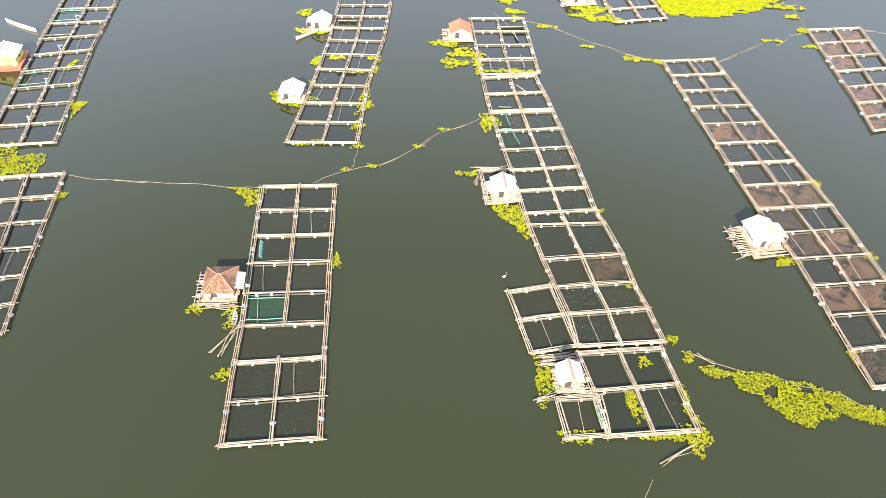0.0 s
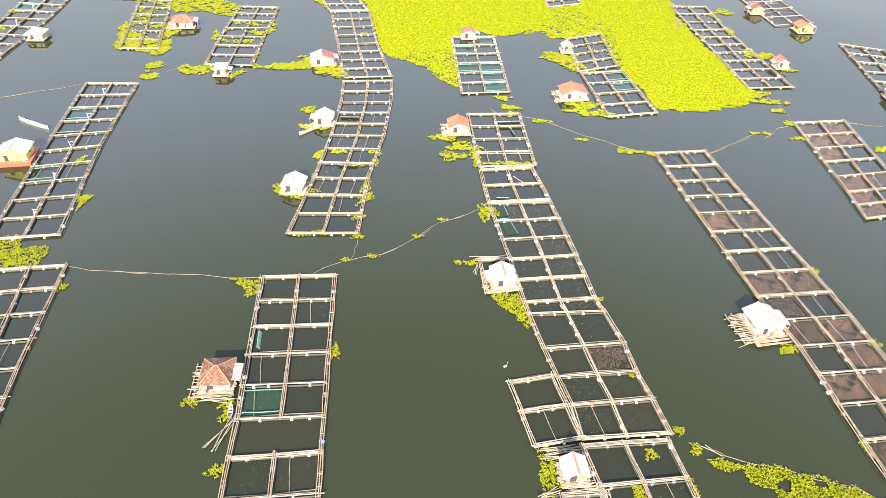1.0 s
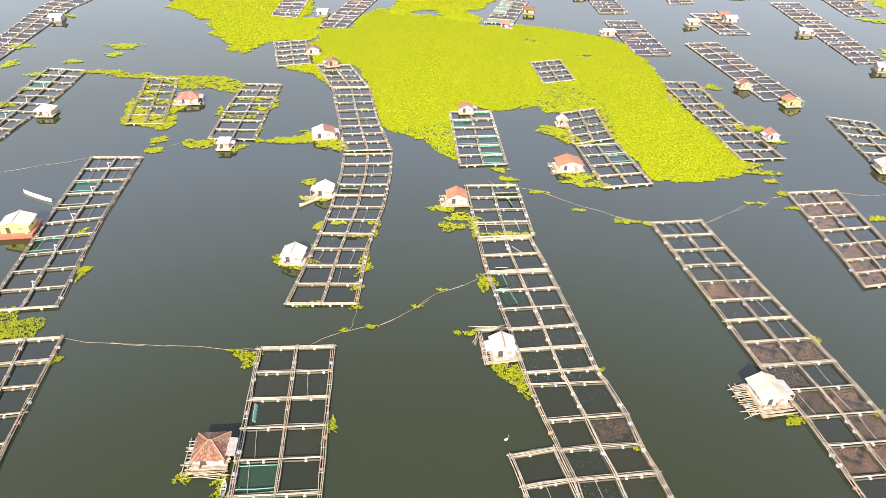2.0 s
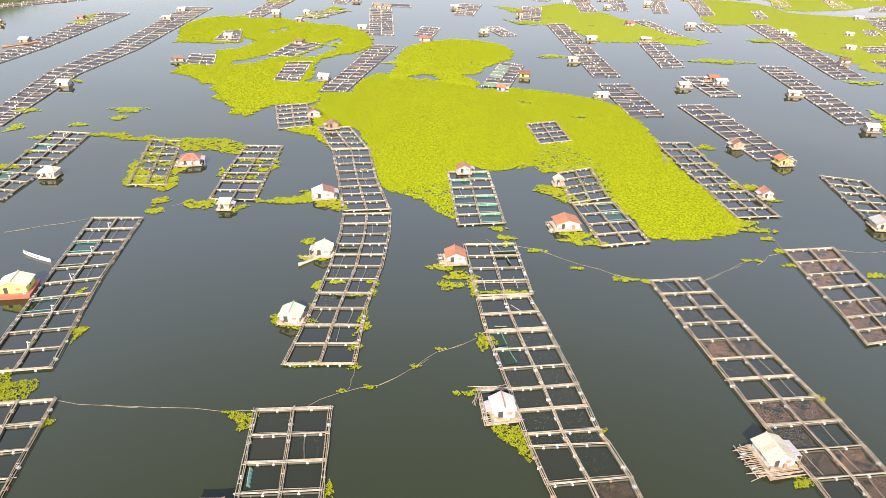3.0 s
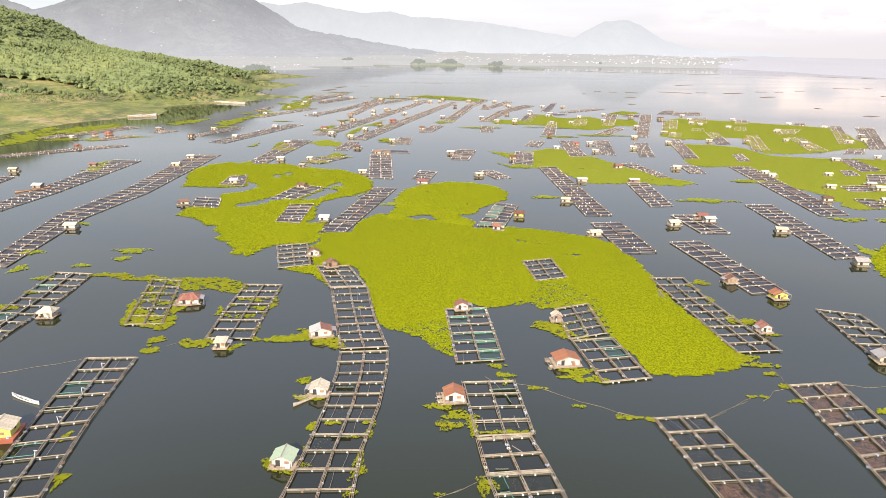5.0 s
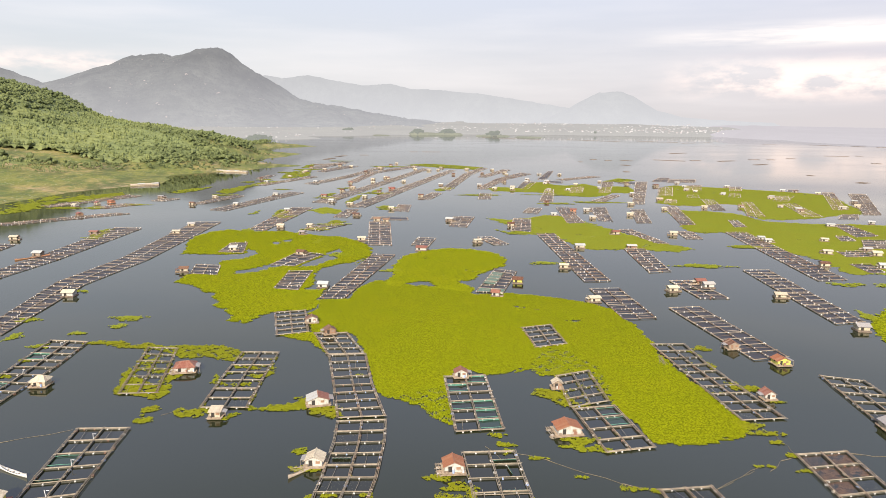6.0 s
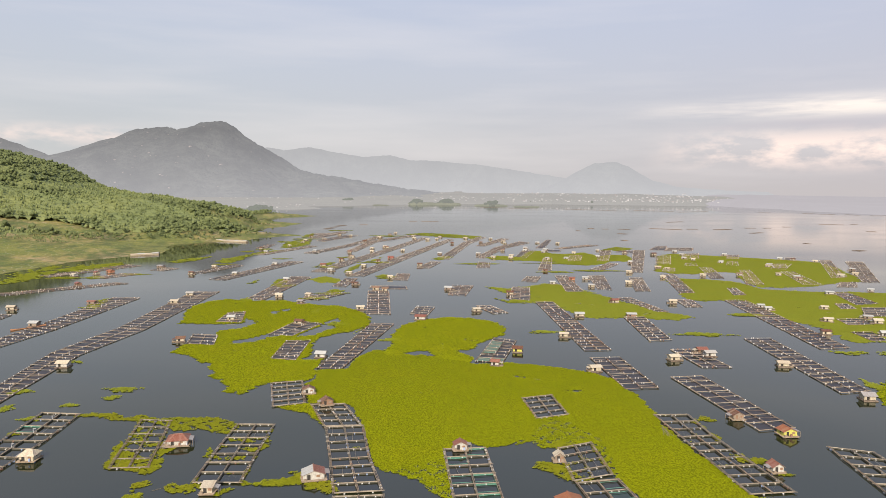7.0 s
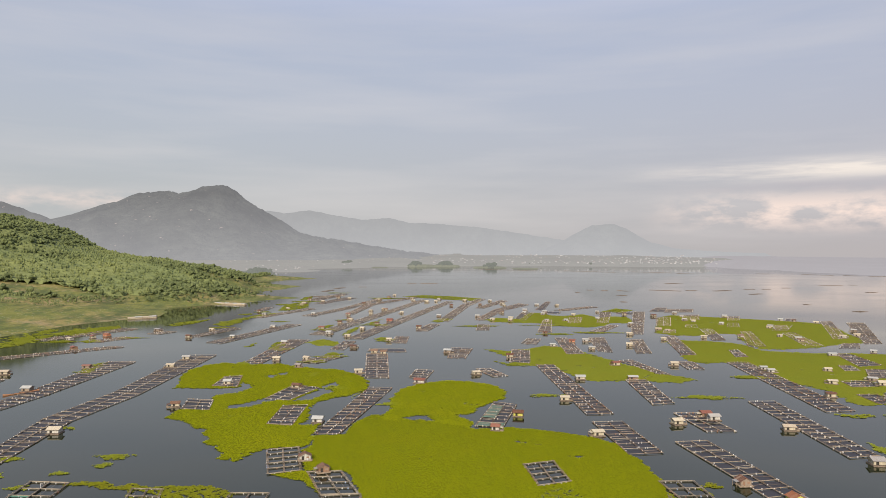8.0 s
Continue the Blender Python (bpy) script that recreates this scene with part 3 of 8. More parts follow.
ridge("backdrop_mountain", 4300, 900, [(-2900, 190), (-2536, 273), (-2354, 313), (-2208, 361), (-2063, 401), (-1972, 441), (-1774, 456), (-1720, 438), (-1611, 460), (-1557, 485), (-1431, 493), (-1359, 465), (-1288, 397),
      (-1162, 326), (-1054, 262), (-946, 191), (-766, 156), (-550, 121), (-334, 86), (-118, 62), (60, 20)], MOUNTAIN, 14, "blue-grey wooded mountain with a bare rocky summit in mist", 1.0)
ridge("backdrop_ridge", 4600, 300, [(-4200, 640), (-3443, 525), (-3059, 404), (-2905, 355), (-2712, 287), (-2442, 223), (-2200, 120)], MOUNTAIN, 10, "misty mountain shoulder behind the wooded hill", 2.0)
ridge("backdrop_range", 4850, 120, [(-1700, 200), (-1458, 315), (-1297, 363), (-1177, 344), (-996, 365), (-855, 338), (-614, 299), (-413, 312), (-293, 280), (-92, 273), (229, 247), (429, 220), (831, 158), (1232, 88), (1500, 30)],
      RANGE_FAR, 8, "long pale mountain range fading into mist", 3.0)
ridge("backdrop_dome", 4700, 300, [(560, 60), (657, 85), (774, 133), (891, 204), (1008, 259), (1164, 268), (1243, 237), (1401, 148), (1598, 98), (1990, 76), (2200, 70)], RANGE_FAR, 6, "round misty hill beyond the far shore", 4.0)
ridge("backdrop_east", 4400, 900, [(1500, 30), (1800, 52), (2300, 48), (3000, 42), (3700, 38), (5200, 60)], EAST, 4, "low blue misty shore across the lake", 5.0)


def flat_land(name, outline, z, mat, label, tilt=0.0, start=900.0):
    """Low land: a gently domed sheet within an outline, its rim just under the water."""
    rng = np.random.default_rng(len(outline))
    px, py = np.array([p[0] for p in outline]), np.array([p[1] for p in outline])
    step = max((px.max() - px.min()) / 90, 6.0)
    gx, gy = np.meshgrid(np.arange(px.min() - step, px.max() + 2 * step, step), np.arange(py.min() - step, py.max() + 2 * step, step))
    wx, wy = gx + step * 2.0 * ripple(gx, gy, step * 6, 2.0), gy + step * 2.0 * ripple(gx, gy, step * 7, 5.0)
    m = inside(wx, wy, outline).astype(float)
    for _ in range(3):
        m[1:-1, 1:-1] = (m[1:-1, 1:-1] * 2 + m[:-2, 1:-1] + m[2:, 1:-1] + m[1:-1, :-2] + m[1:-1, 2:]) / 6
    gz = (m - 0.45) * z * 2 + z * 0.3 * ripple(gx, gy, step * 5, 8.0) * m + np.maximum(0, gy - py.min() - start) * tilt * np.clip(m * 2 - 1, 0, 1)
    i = np.arange(gx.size).reshape(gx.shape)
    q = np.stack([i[:-1, :-1], i[:-1, 1:], i[1:, 1:], i[1:, :-1]], -1).reshape(-1, 4)
    q = q[(gz.ravel()[q] > -0.2).any(1)]
    me = arrays(name, np.stack([gx, gy, gz], -1).reshape(-1, 3), q, mat, True)
    tagged(new(name, me), label, "shore", kind="structure")


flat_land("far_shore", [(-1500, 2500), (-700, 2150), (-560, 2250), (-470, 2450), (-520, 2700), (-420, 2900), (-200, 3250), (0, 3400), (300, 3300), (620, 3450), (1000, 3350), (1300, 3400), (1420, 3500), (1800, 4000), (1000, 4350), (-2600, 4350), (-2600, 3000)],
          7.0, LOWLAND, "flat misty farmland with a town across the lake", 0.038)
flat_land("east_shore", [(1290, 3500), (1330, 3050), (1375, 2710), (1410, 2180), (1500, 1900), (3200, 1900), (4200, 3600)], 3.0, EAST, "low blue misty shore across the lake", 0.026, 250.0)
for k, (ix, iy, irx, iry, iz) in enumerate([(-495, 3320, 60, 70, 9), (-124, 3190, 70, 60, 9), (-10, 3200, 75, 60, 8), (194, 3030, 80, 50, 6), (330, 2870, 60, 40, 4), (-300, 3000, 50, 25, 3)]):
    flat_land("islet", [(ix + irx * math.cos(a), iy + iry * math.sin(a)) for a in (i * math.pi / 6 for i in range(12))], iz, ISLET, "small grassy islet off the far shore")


def far_trees():
    rng = np.random.default_rng(8)
    shapes = tree_shapes(rng, 4)
    allv, allf, k = [], [], 0
    spots = []
    for cx, cy, rx, n in ((-495, 3320, 40, 60), (-150, 3190, 40, 45), (-10, 3200, 44, 50), (194, 3030, 40, 26), (-520, 1850, 60, 50)):
        spots += [(cx + (u := rng.normal()) * rx * 0.42, cy + rng.normal() * 20, rng.uniform(5, 13) * math.exp(-0.22 * u * u)) for i in range(n)]
    spots += [(rng.uniform(-1500, 1300), rng.uniform(3420, 4200), rng.uniform(4, 8)) for i in range(140)]
    for x, y, s in spots:
        v, f = shapes[rng.integers(0, 4)]
        allv.append(v * s * (1.3, 1.3, 1.6) + (x, y, 4.0 + max(0, y - 3400) * 0.038))
        allf.append(f + k)
        k += len(v)
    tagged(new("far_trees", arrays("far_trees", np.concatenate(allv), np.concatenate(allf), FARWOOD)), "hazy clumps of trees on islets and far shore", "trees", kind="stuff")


# far trees and houses glow with painted haze too
FARWOOD = far_haze_mat("mist_glow_trees", (0.028, 0.038, 0.022), (0.215, 0.225, 0.205), 0.72)
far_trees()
TOWN = far_haze_mat("mist_glow_house_walls", (0.30, 0.285, 0.265), (0.33, 0.33, 0.33), 0.85)
TOWN_ROOF = far_haze_mat("mist_glow_house_roofs", (0.16, 0.11, 0.09), (0.27, 0.26, 0.26), 0.85)


def town():
    """Hundreds of small houses along the far shore and a few on the mountain's foot."""
    rng = np.random.default_rng(12)
    walls, roofs = Mesh(), Mesh()

    def house(x, y, z, s):
        m = pose(x, y, z, 0, 0, rng.uniform(-40, 40))
        w, d, h = s * rng.uniform(0.8, 1.6), s * 0.7, s * rng.uniform(0.45, 0.8)
        walls.box(-w / 2, w / 2, -d / 2, d / 2, 0, h, m)
        (roofs if rng.uniform() < 0.55 else walls).add([m @ Vector(p) for p in [(-w * 0.55, -d * 0.6, h), (w * 0.55, -d * 0.6, h), (w * 0.55, d * 0.6, h), (-w * 0.55, d * 0.6, h), (-w * 0.55, 0, h + s * 0.3), (w * 0.55, 0, h + s * 0.3)]],
                                                       [(0, 1, 5, 4), (2, 3, 4, 5), (1, 2, 5), (3, 0, 4)])

    for i in range(900):
        y = rng.uniform(3320, 4250)
        x = rng.uniform(-1500, 1500) * (0.6 + 0.4 * y / 4200)
        house(x, y, 4 + max(0, y - 3050) * 0.038, rng.uniform(2.5, 6.5))
    for i in range(130):
        house(rng.normal() * 170 + 1180, y2 := rng.uniform(3420, 3950), 4 + (y2 - 3050) * 0.038, rng.uniform(4.5, 8))
    for i in range(70):
        y = rng.uniform(2350, 3000)
        house(rng.uniform(-900, -560), y, rng.uniform(4, 6), rng.uniform(2.2, 4.6))
    for i in range(240):
        y = rng.uniform(3000, 4250)
        house(rng.uniform(-1700, -350), y, 4 + max(0, y - 3050) * 0.038, rng.uniform(2.5, 5.5))
    a = thing("distant_town", 0, 3700, 0, 0, "hundreds of tiny pale houses of a misty lakeside town", "town", kind="stuff")
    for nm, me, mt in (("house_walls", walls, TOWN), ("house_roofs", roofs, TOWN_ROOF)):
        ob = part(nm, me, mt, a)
        ob.matrix_parent_inverse = pose(0, -3700, 0)
        ob["kind"] = "stuff"


town()


def strip_raft(x0, y0, x1, y1):
    """A low dark line of old cages and drift bamboo, far out on the lake."""
    rng = np.random.default_rng(int(abs(x0) + abs(y0)))
    L = math.hypot(x1 - x0, y1 - y0)
    home = thing("drift_raft", x0, y0, 0, math.degrees(math.atan2(y1 - y0, x1 - x0)), "low dark line of old bamboo cages far out", "raft", "drift rafts")
    for off in (-4.5, 0.0, 4.5):
        m = Mesh()
        m.pole((0, off, 0.1), (L, off + rng.uniform(-1, 1), 0.1), 0.28, 0.22, 5, rng.uniform(-2.5, 2.5))
        part("pole_bundle", m, BAMBOO_DARK, home)
    k = 0.0
    while k < L:
        m = Mesh()
        m.pole((k, -5, 0.3), (k + rng.uniform(-1, 1), 5, 0.3), 0.18, 0.15, 5)
        part("crossbeam", m, BAMBOO_DARK, home)
        k += rng.uniform(6, 14)


strip_raft(398, 1328, 448, 1295)
strip_raft(466, 1315, 485, 1317)
strip_raft(515, 1302, 554, 1324)
strip_raft(517, 1592, 561, 1625)
strip_raft(330, 1302, 344, 1285)
strip_raft(601, 1367, 621, 1369)
strip_raft(541, 1203, 566, 1221)
strip_raft(640, 1371, 654, 1373)
strip_raft(850, 1551, 895, 1531)
strip_raft(1206, 2301, 1256, 2205)
strip_raft(1297, 2211, 1311, 2164)
strip_raft(1322, 2119, 1390, 2129)
strip_raft(1068, 2334, 1114, 2341)
strip_raft(800, 2348, 929, 2429)
strip_raft(-61, 1552, -22, 1556)
strip_raft(-90, 1548, -71, 1551)
strip_raft(-182, 1391, -166, 1393)
strip_raft(297, 1299, 309, 1300)
strip_raft(273, 1315, 284, 1317)
strip_raft(296, 1166, 305, 1152)
strip_raft(260, 1008, 269, 1009)
strip_raft(928, 1559, 942, 1561)
strip_raft(516, 974, 522, 975)
strip_raft(519, 858, 534, 867)
strip_raft(791, 1275, 808, 1276)
strip_raft(703, 1419, 719, 1421)
strip_raft(237, 1240, 243, 1241)
strip_raft(135, 2793, 342, 2594)
strip_raft(454, 2615, 607, 2437)
strip_raft(690, 2517, 800, 2408)
strip_raft(-225, 1231, -218, 1286)
strip_raft(-219, 1325, -209, 1367)


def floating_shed(x, y, heading, length):
    """A long low store on floats at the shore: pale roof on posts over a bamboo deck."""
    home = thing("floating_shed", x, y, 0, heading, "long low floating store with pale roof moored at the shore", "shed", "floating sheds")
    m = Mesh()
    m.box(0, length, -2.6, 2.6, -0.1, 0.5)
    part("deck", m, BAMBOO_BROWN, home)
    n = max(2, round(length / 7))
    for i in range(n):
        a, b = i * length / n + 0.15, (i + 1) * length / n - 0.15
        w = Mesh()
        w.box(a, b, -1.9, 1.9, 0.5, 1.6 + 0.3 * (i % 2))
        part("cabin", w, WALL_WOOD if length < 20 else WALL_CREAM, home)
        for s in (-1, 1):
            r = Mesh()
            z = 1.6 + 0.3 * (i % 2)
            r.add([(a - 0.1, s * 2.4, z), (b + 0.1, s * 2.4, z), (b + 0.1, 0, z + 0.8), (a - 0.1, 0, z + 0.8), (a - 0.1, s * 2.4, z - 0.08), (b + 0.1, s * 2.4, z - 0.08), (b + 0.1, 0, z + 0.72), (a - 0.1, 0, z + 0.72)],
                  [(0, 1, 2, 3), (7, 6, 5, 4), (0, 4, 5, 1), (1, 5, 6, 2), (2, 6, 7, 3), (3, 7, 4, 0)])
            part("roof_slope", r, ROOF_GREY if length < 20 else (ROOF_WHITE if i % 2 else ROOF_CREAM), home)


floating_shed(-339, 945, -21.5, 69)
floating_shed(-345, 727, 36.9, 29)
floating_shed(-328, 749, 3.5, 5)
floating_shed(-362, 923, 69.3, 11)
# ---------------------------------------------------------------- fish-cage rafts


def lines_of(sections, counts):
    """All cross lines of a raft, evenly spaced between its sections: (left end, right end)."""
    out = []
    for i, n in enumerate(counts):
        a, b = sections[i], sections[i + 1]
        for k in range(n):
            t = k / n
            out.append(tuple(a[j] + (b[j] - a[j]) * t for j in range(4)))
    out.append(tuple(sections[-1]))
    return out


def at(line, s):
    return Vector((line[0] + (line[2] - line[0]) * s, line[1] + (line[3] - line[1]) * s, 0))


def walkway(pts, rng, width, poles, z, r, mat, home):
    """Long bamboo poles lashed side by side: the cross ties are the walkway's frame, each pole a piece of its own."""
    m = Mesh()
    for a, b in zip(pts, pts[1:]):
        d = (b - a)
        ln = d.length
        d.normalize()
        s = Vector((-d.y, d.x, 0))
        k = 0.5
        while k < ln:
            c = a + d * k
            w = width * rng.uniform(0.45, 0.68)
            m.pole(c - s * w + d * rng.uniform(-0.1, 0.1) + Vector((0, 0, z + 0.1)), c + s * w + Vector((0, 0, z + 0.1)), 0.05, 0.04, 4)
            k += rng.uniform(1.5, 3.6)
    frame_ = part("walkway", m, mat, home, "cross ties of a bamboo walkway")
    frame_["kind"] = "stuff"
    d = (pts[-1] - pts[0]).normalized()
    s = Vector((-d.y, d.x, 0))
    for j in range(poles):
        line = []
        for i, p in enumerate(pts):
            o = s * ((j - (poles - 1) / 2) * width / max(poles - 1, 1) + rng.uniform(-0.07, 0.07)) + Vector((0, 0, z + rng.uniform(-0.03, 0.05)))
            line.append(p + o + d * ((-rng.uniform(0.1, 0.6)) if i == 0 else (rng.uniform(0.1, 0.6) if i == len(pts) - 1 else 0)))
            if i < len(pts) - 1:
                line.append(p.lerp(pts[i + 1], rng.uniform(0.4, 0.6)) + o + s * rng.uniform(-0.08, 0.08))
        pm = Mesh()
        pm.rail(line, r, 5, rng)
        part("bamboo_pole", pm, mat, frame_)


def crossbeam_mesh(a, b, rng, poles=3, z=0.36, r=0.068):
    m = Mesh()
    d = (b - a).normalized()
    s = Vector((-d.y, d.x, 0))
    for j in range(poles):
        o = s * ((j - (poles - 1) / 2) * 0.17 + rng.uniform(-0.03, 0.03)) + Vector((0, 0, z + rng.uniform(-0.03, 0.04)))
        m.pole(a + o - d * (rng.uniform(0.3, 0.8) if rng.uniform() < 0.2 else rng.uniform(-0.1, 0.2)), b + o + d * (rng.uniform(0.3, 0.8) if rng.uniform() < 0.2 else rng.uniform(-0.1, 0.2)), r * rng.uniform(0.9, 1.15), r * rng.uniform(0.7, 1.0), 6, rng.uniform(-0.10, 0.10))
    if rng.uniform() < 0.5:   # a spare thinner pole lying askew
        o = Vector((0, 0, z - 0.12))
        m.pole(a + o + s * rng.uniform(0.3, 0.6), b + o + s * rng.uniform(0.2, 0.6), 0.05, 0.04, 5, rng.uniform(-0.2, 0.2))
    return m


def cell_corners(l0, l1, c0, c1, inset):
    p = [at(l0, c0), at(l0, c1), at(l1, c1), at(l1, c0)]
    mid = sum(p, Vector()) / 4
    return [q + (mid - q).normalized() * inset * 1.35 for q in p]


def net_mesh(p):
    """The rim of a hanging net, from the poles down to the water."""
    m = Mesh()
    for i in range(4):
        a, b = p[i], p[(i + 1) % 4]
        m.add([a + Vector((0, 0, -0.1)), b + Vector((0, 0, -0.1)), b + Vector((0, 0, 0.34)), a + Vector((0, 0, 0.34))], [(0, 1, 2, 3)])
    return m


def flecks_mesh(p, n, size, rng, clump):
    """Many flat bits floating in a cell."""
    m = Mesh()
    for i in range(n):
        u, v = rng.uniform(0.03, 0.97), rng.uniform(0.03, 0.97)
        if clump and ripple(np.float64(u * 3 + clump * 7), np.float64(v * 3 + clump * 5), 1.0, clump) + rng.uniform(-0.5, 0.5) < -0.3:
            continue
        c = (p[0] * (1 - u) + p[1] * u) * (1 - v) + (p[3] * (1 - u) + p[2] * u) * v
        r, a = size * rng.uniform(0.5, 1.3), rng.uniform(0, 6.28)
        x, y = Vector((math.cos(a), math.sin(a), 0)) * r, Vector((-math.sin(a), math.cos(a), 0)) * r * 0.55
        c = c + Vector((0, 0, 0.03))
        m.add([c - x, c - y, c + x, c + y, c + Vector((0, 0, 0.05))], [(0, 1, 4), (1, 2, 4), (2, 3, 4), (3, 0, 4)])
    return m


RNG = np.random.default_rng(21)
# cells (row, column) of the littered rafts, and how full they lie
LITTERED = {"P": {(4, 0): 1.0, (4, 1): 0.35, (7, 0): 0.8, (7, 1): 0.7, (8, 0): 0.3, (9, 0): 0.35, (9, 1): 0.9, (10, 1): 0.8, (11, 0): 1.0, (11, 1): 1.0, (13, 0): 0.35},
            "Q": {(0, 0): 0.3, (0, 1): 0.7, (1, 0): 0.7, (1, 1): 0.7, (2, 0): 0.8, (4, 0): 0.8, (4, 1): 0.4, (5, 0): 0.6, (6, 0): 0.6}, "F": {(7, 1): 0.45}}


def raft(sections, counts, cols, style, label):
    """A raft of bamboo fish cages near enough to tell its poles, drums and nets apart."""
    rng = RNG
    cx, cy = (sections[0][0] + sections[0][2]) / 2, (sections[0][1] + sections[0][3]) / 2
    home = thing("fish_cage_raft", cx, cy, 0, 0, label, "fish raft", "fish-cage rafts")
    sec = [(a - cx, b - cy, c - cx, d - cy) for a, b, c, d in sections]
    lines = lines_of(sec, counts)
    n = len(lines) - 1
    wide = {5} if style == "A" else set()
    # long walkways, one per stretch
    k = 0
    for i, cnt in enumerate(counts):
        for c in range(cols + 1):
            s = c / cols
            if 0 < c < cols and any(w in wide for w in range(k, k + cnt)):
                continue
            outer = c in (0, cols)
            mt = BAMBOO_BROWN if rng.uniform() < (0.6 if outer else 0.4) or style in ("P", "Q") else BAMBOO_GREY
            if style == "F" and not outer:
                mt = BAMBOO_PALE
            if style == "L" or cols == 1:
                mt = BAMBOO_PALE if cols == 1 or not outer else BAMBOO_GREY
            walkway([at(lines[j], s) for j in range(k, k + cnt + 1)], rng, 0.56 if outer else 0.42, 3, 0.44, 0.072, mt, home)
        k += cnt
    for j, ln in enumerate(lines):
        double = j in (0, n) or rng.uniform() < 0.18
        part("crossbeam", crossbeam_mesh(at(ln, 0), at(ln, 1), rng, 4 if double or cols == 1 else 2 + int(rng.uniform() < 0.4)), BAMBOO_GREY if style == "W" and rng.uniform() < 0.4 else BAMBOO_PALE, home)
        d = math.degrees(math.atan2(ln[3] - ln[1], ln[2] - ln[0]))
        off = Vector((math.sin(radians(d)), -math.cos(radians(d)), 0))
        for c in range(cols):
            for s in ((0.3, 0.7) if rng.uniform() < 0.55 else (0.5,)):
                p = at(ln, (c + s + rng.uniform(-0.12, 0.12)) / cols) + off * 0.16
                ob = part("float_drum", DRUMS[0 if rng.uniform() < 0.7 else int(rng.integers(1, 4))], None, home)
                ob.matrix_basis = pose(p.x, p.y, 0.10, 0, 0, d + 90 + rng.uniform(-8, 8)) @ Matrix.Diagonal((0.55, 0.7, 0.8, 1))
        if j < n:
            for c in range(cols + 1):
                for s in (0.3, 0.65):
                    if rng.uniform() < 0.5 and not (j in wide and 0 < c < cols):
                        q = at(ln, c / cols).lerp(at(lines[j + 1], c / cols), s + rng.uniform(-0.15, 0.15))
                        ob = part("float_drum", DRUMS[int(rng.choice([0, 0, 1, 2, 2, 3]))], None, home)
                        ob.matrix_basis = pose(q.x, q.y, 0.13, 0, 0, rng.uniform(-20, 20)) @ Matrix.Diagonal((0.8, 0.95, 0.95, 1))
    greens = {"A": {(4, 0)}, "G": {(0, 1), (1, 0), (3, 1), (4, 1), (5, 1), (3, 0)}, "H": {(0, 1), (1, 1)}, "L": {(2, 0), (6, 0)}}.get(style, set())
    for j in range(n):
        for c in range(cols):
            c0, c1 = c / cols, (c + 1) / cols
            if j in wide:
                if c:
                    continue
                c0, c1 = 0.0, 1.0
            p = cell_corners(lines[j], lines[j + 1], c0, c1, 0.35)
            green = (j, c) in greens
            part("net_rim", net_mesh(p), NET_GREEN if green and rng.uniform() < 0.5 else NET_GREY, home)
            fl = Mesh()
            fl.add([q + Vector((0, 0, 0.012)) for q in p], [(0, 1, 2, 3)])
            part("net", fl, NET_MURKY if green and (style == "A" or rng.uniform() < 0.35) else NET_DARK, home, "dark net just under the water")
            if green:
                for s in (0.12, 0.85):
                    rod = Mesh()
                    a, b = p[0].lerp(p[3], s), p[1].lerp(p[2], s)
                    rod.pole(a + Vector((0, 0, 0.3)), b + Vector((0, 0, 0.3)), 0.08, 0.06, 6, rng.uniform(-0.3, 0.3))
                    part("net_roll", rod, NET_GREEN, home, "rolled green netting over the cell")
            dense = LITTERED.get(style, {}).get((j, c), 0)
            if dense:
                part("litter", flecks_mesh(p, int(4300 * dense), 0.037, rng, rng.uniform(0.3, 3)), LITTER, home, "pinkish floating litter")["kind"] = "stuff"
            elif style in ("F", "A", "P", "Q") and rng.uniform() < 0.8 or style == "W" and rng.uniform() < 0.35:
                part("fish_ripples", flecks_mesh(p, int(rng.integers(25, 140)), 0.042, rng, 0), FLECK, home, "pale flecks on the water")["kind"] = "stuff"
            if rng.uniform() < 0.22:   # a thin dividing pole across the cell
                s = rng.uniform(0.25, 0.5)
                dv = Mesh()
                dv.pole(p[0].lerp(p[1], s) + Vector((0, 0, 0.35)), p[3].lerp(p[2], s + rng.uniform(-0.1, 0.1)) + Vector((0, 0, 0.35)), 0.035, 0.03, 5, 0.05)
                part("divider_pole", dv, BAMBOO_PALE, home)
    if style == "P":
        m = Mesh()
        m.rail([at(lines[0], 0.2) + Vector((0, 0, 0.62)), at(lines[1], 0.33) + Vector((0, 0, 0.62))] + [at(lines[j], 0.5 + rng.uniform(-0.015, 0.015)) + Vector((0, 0, 0.60)) for j in range(2, n - 4)], 0.055, 6)
        part("feed_pipe", m, PIPE, home, "dark violet plastic pipe along the middle walkway")
    if style == "L":
        for j in range(1, n, 2):
            q = at(lines[j], 0.5)
            m = Mesh()
            m.pole(q + Vector((0, 0, 0.2)), q + Vector((rng.uniform(-0.4, 0.4), 0.2, 1.9)), 0.07, 0.07, 6)
            m.pole(q + Vector((0, 0.2, 1.8)), q + Vector((0.6, 0.3, 1.7)), 0.06, 0.06, 6)
            part("standing_pipe", m, DRUM_WHITE, home, "white plastic pipe standing upright")
    return home


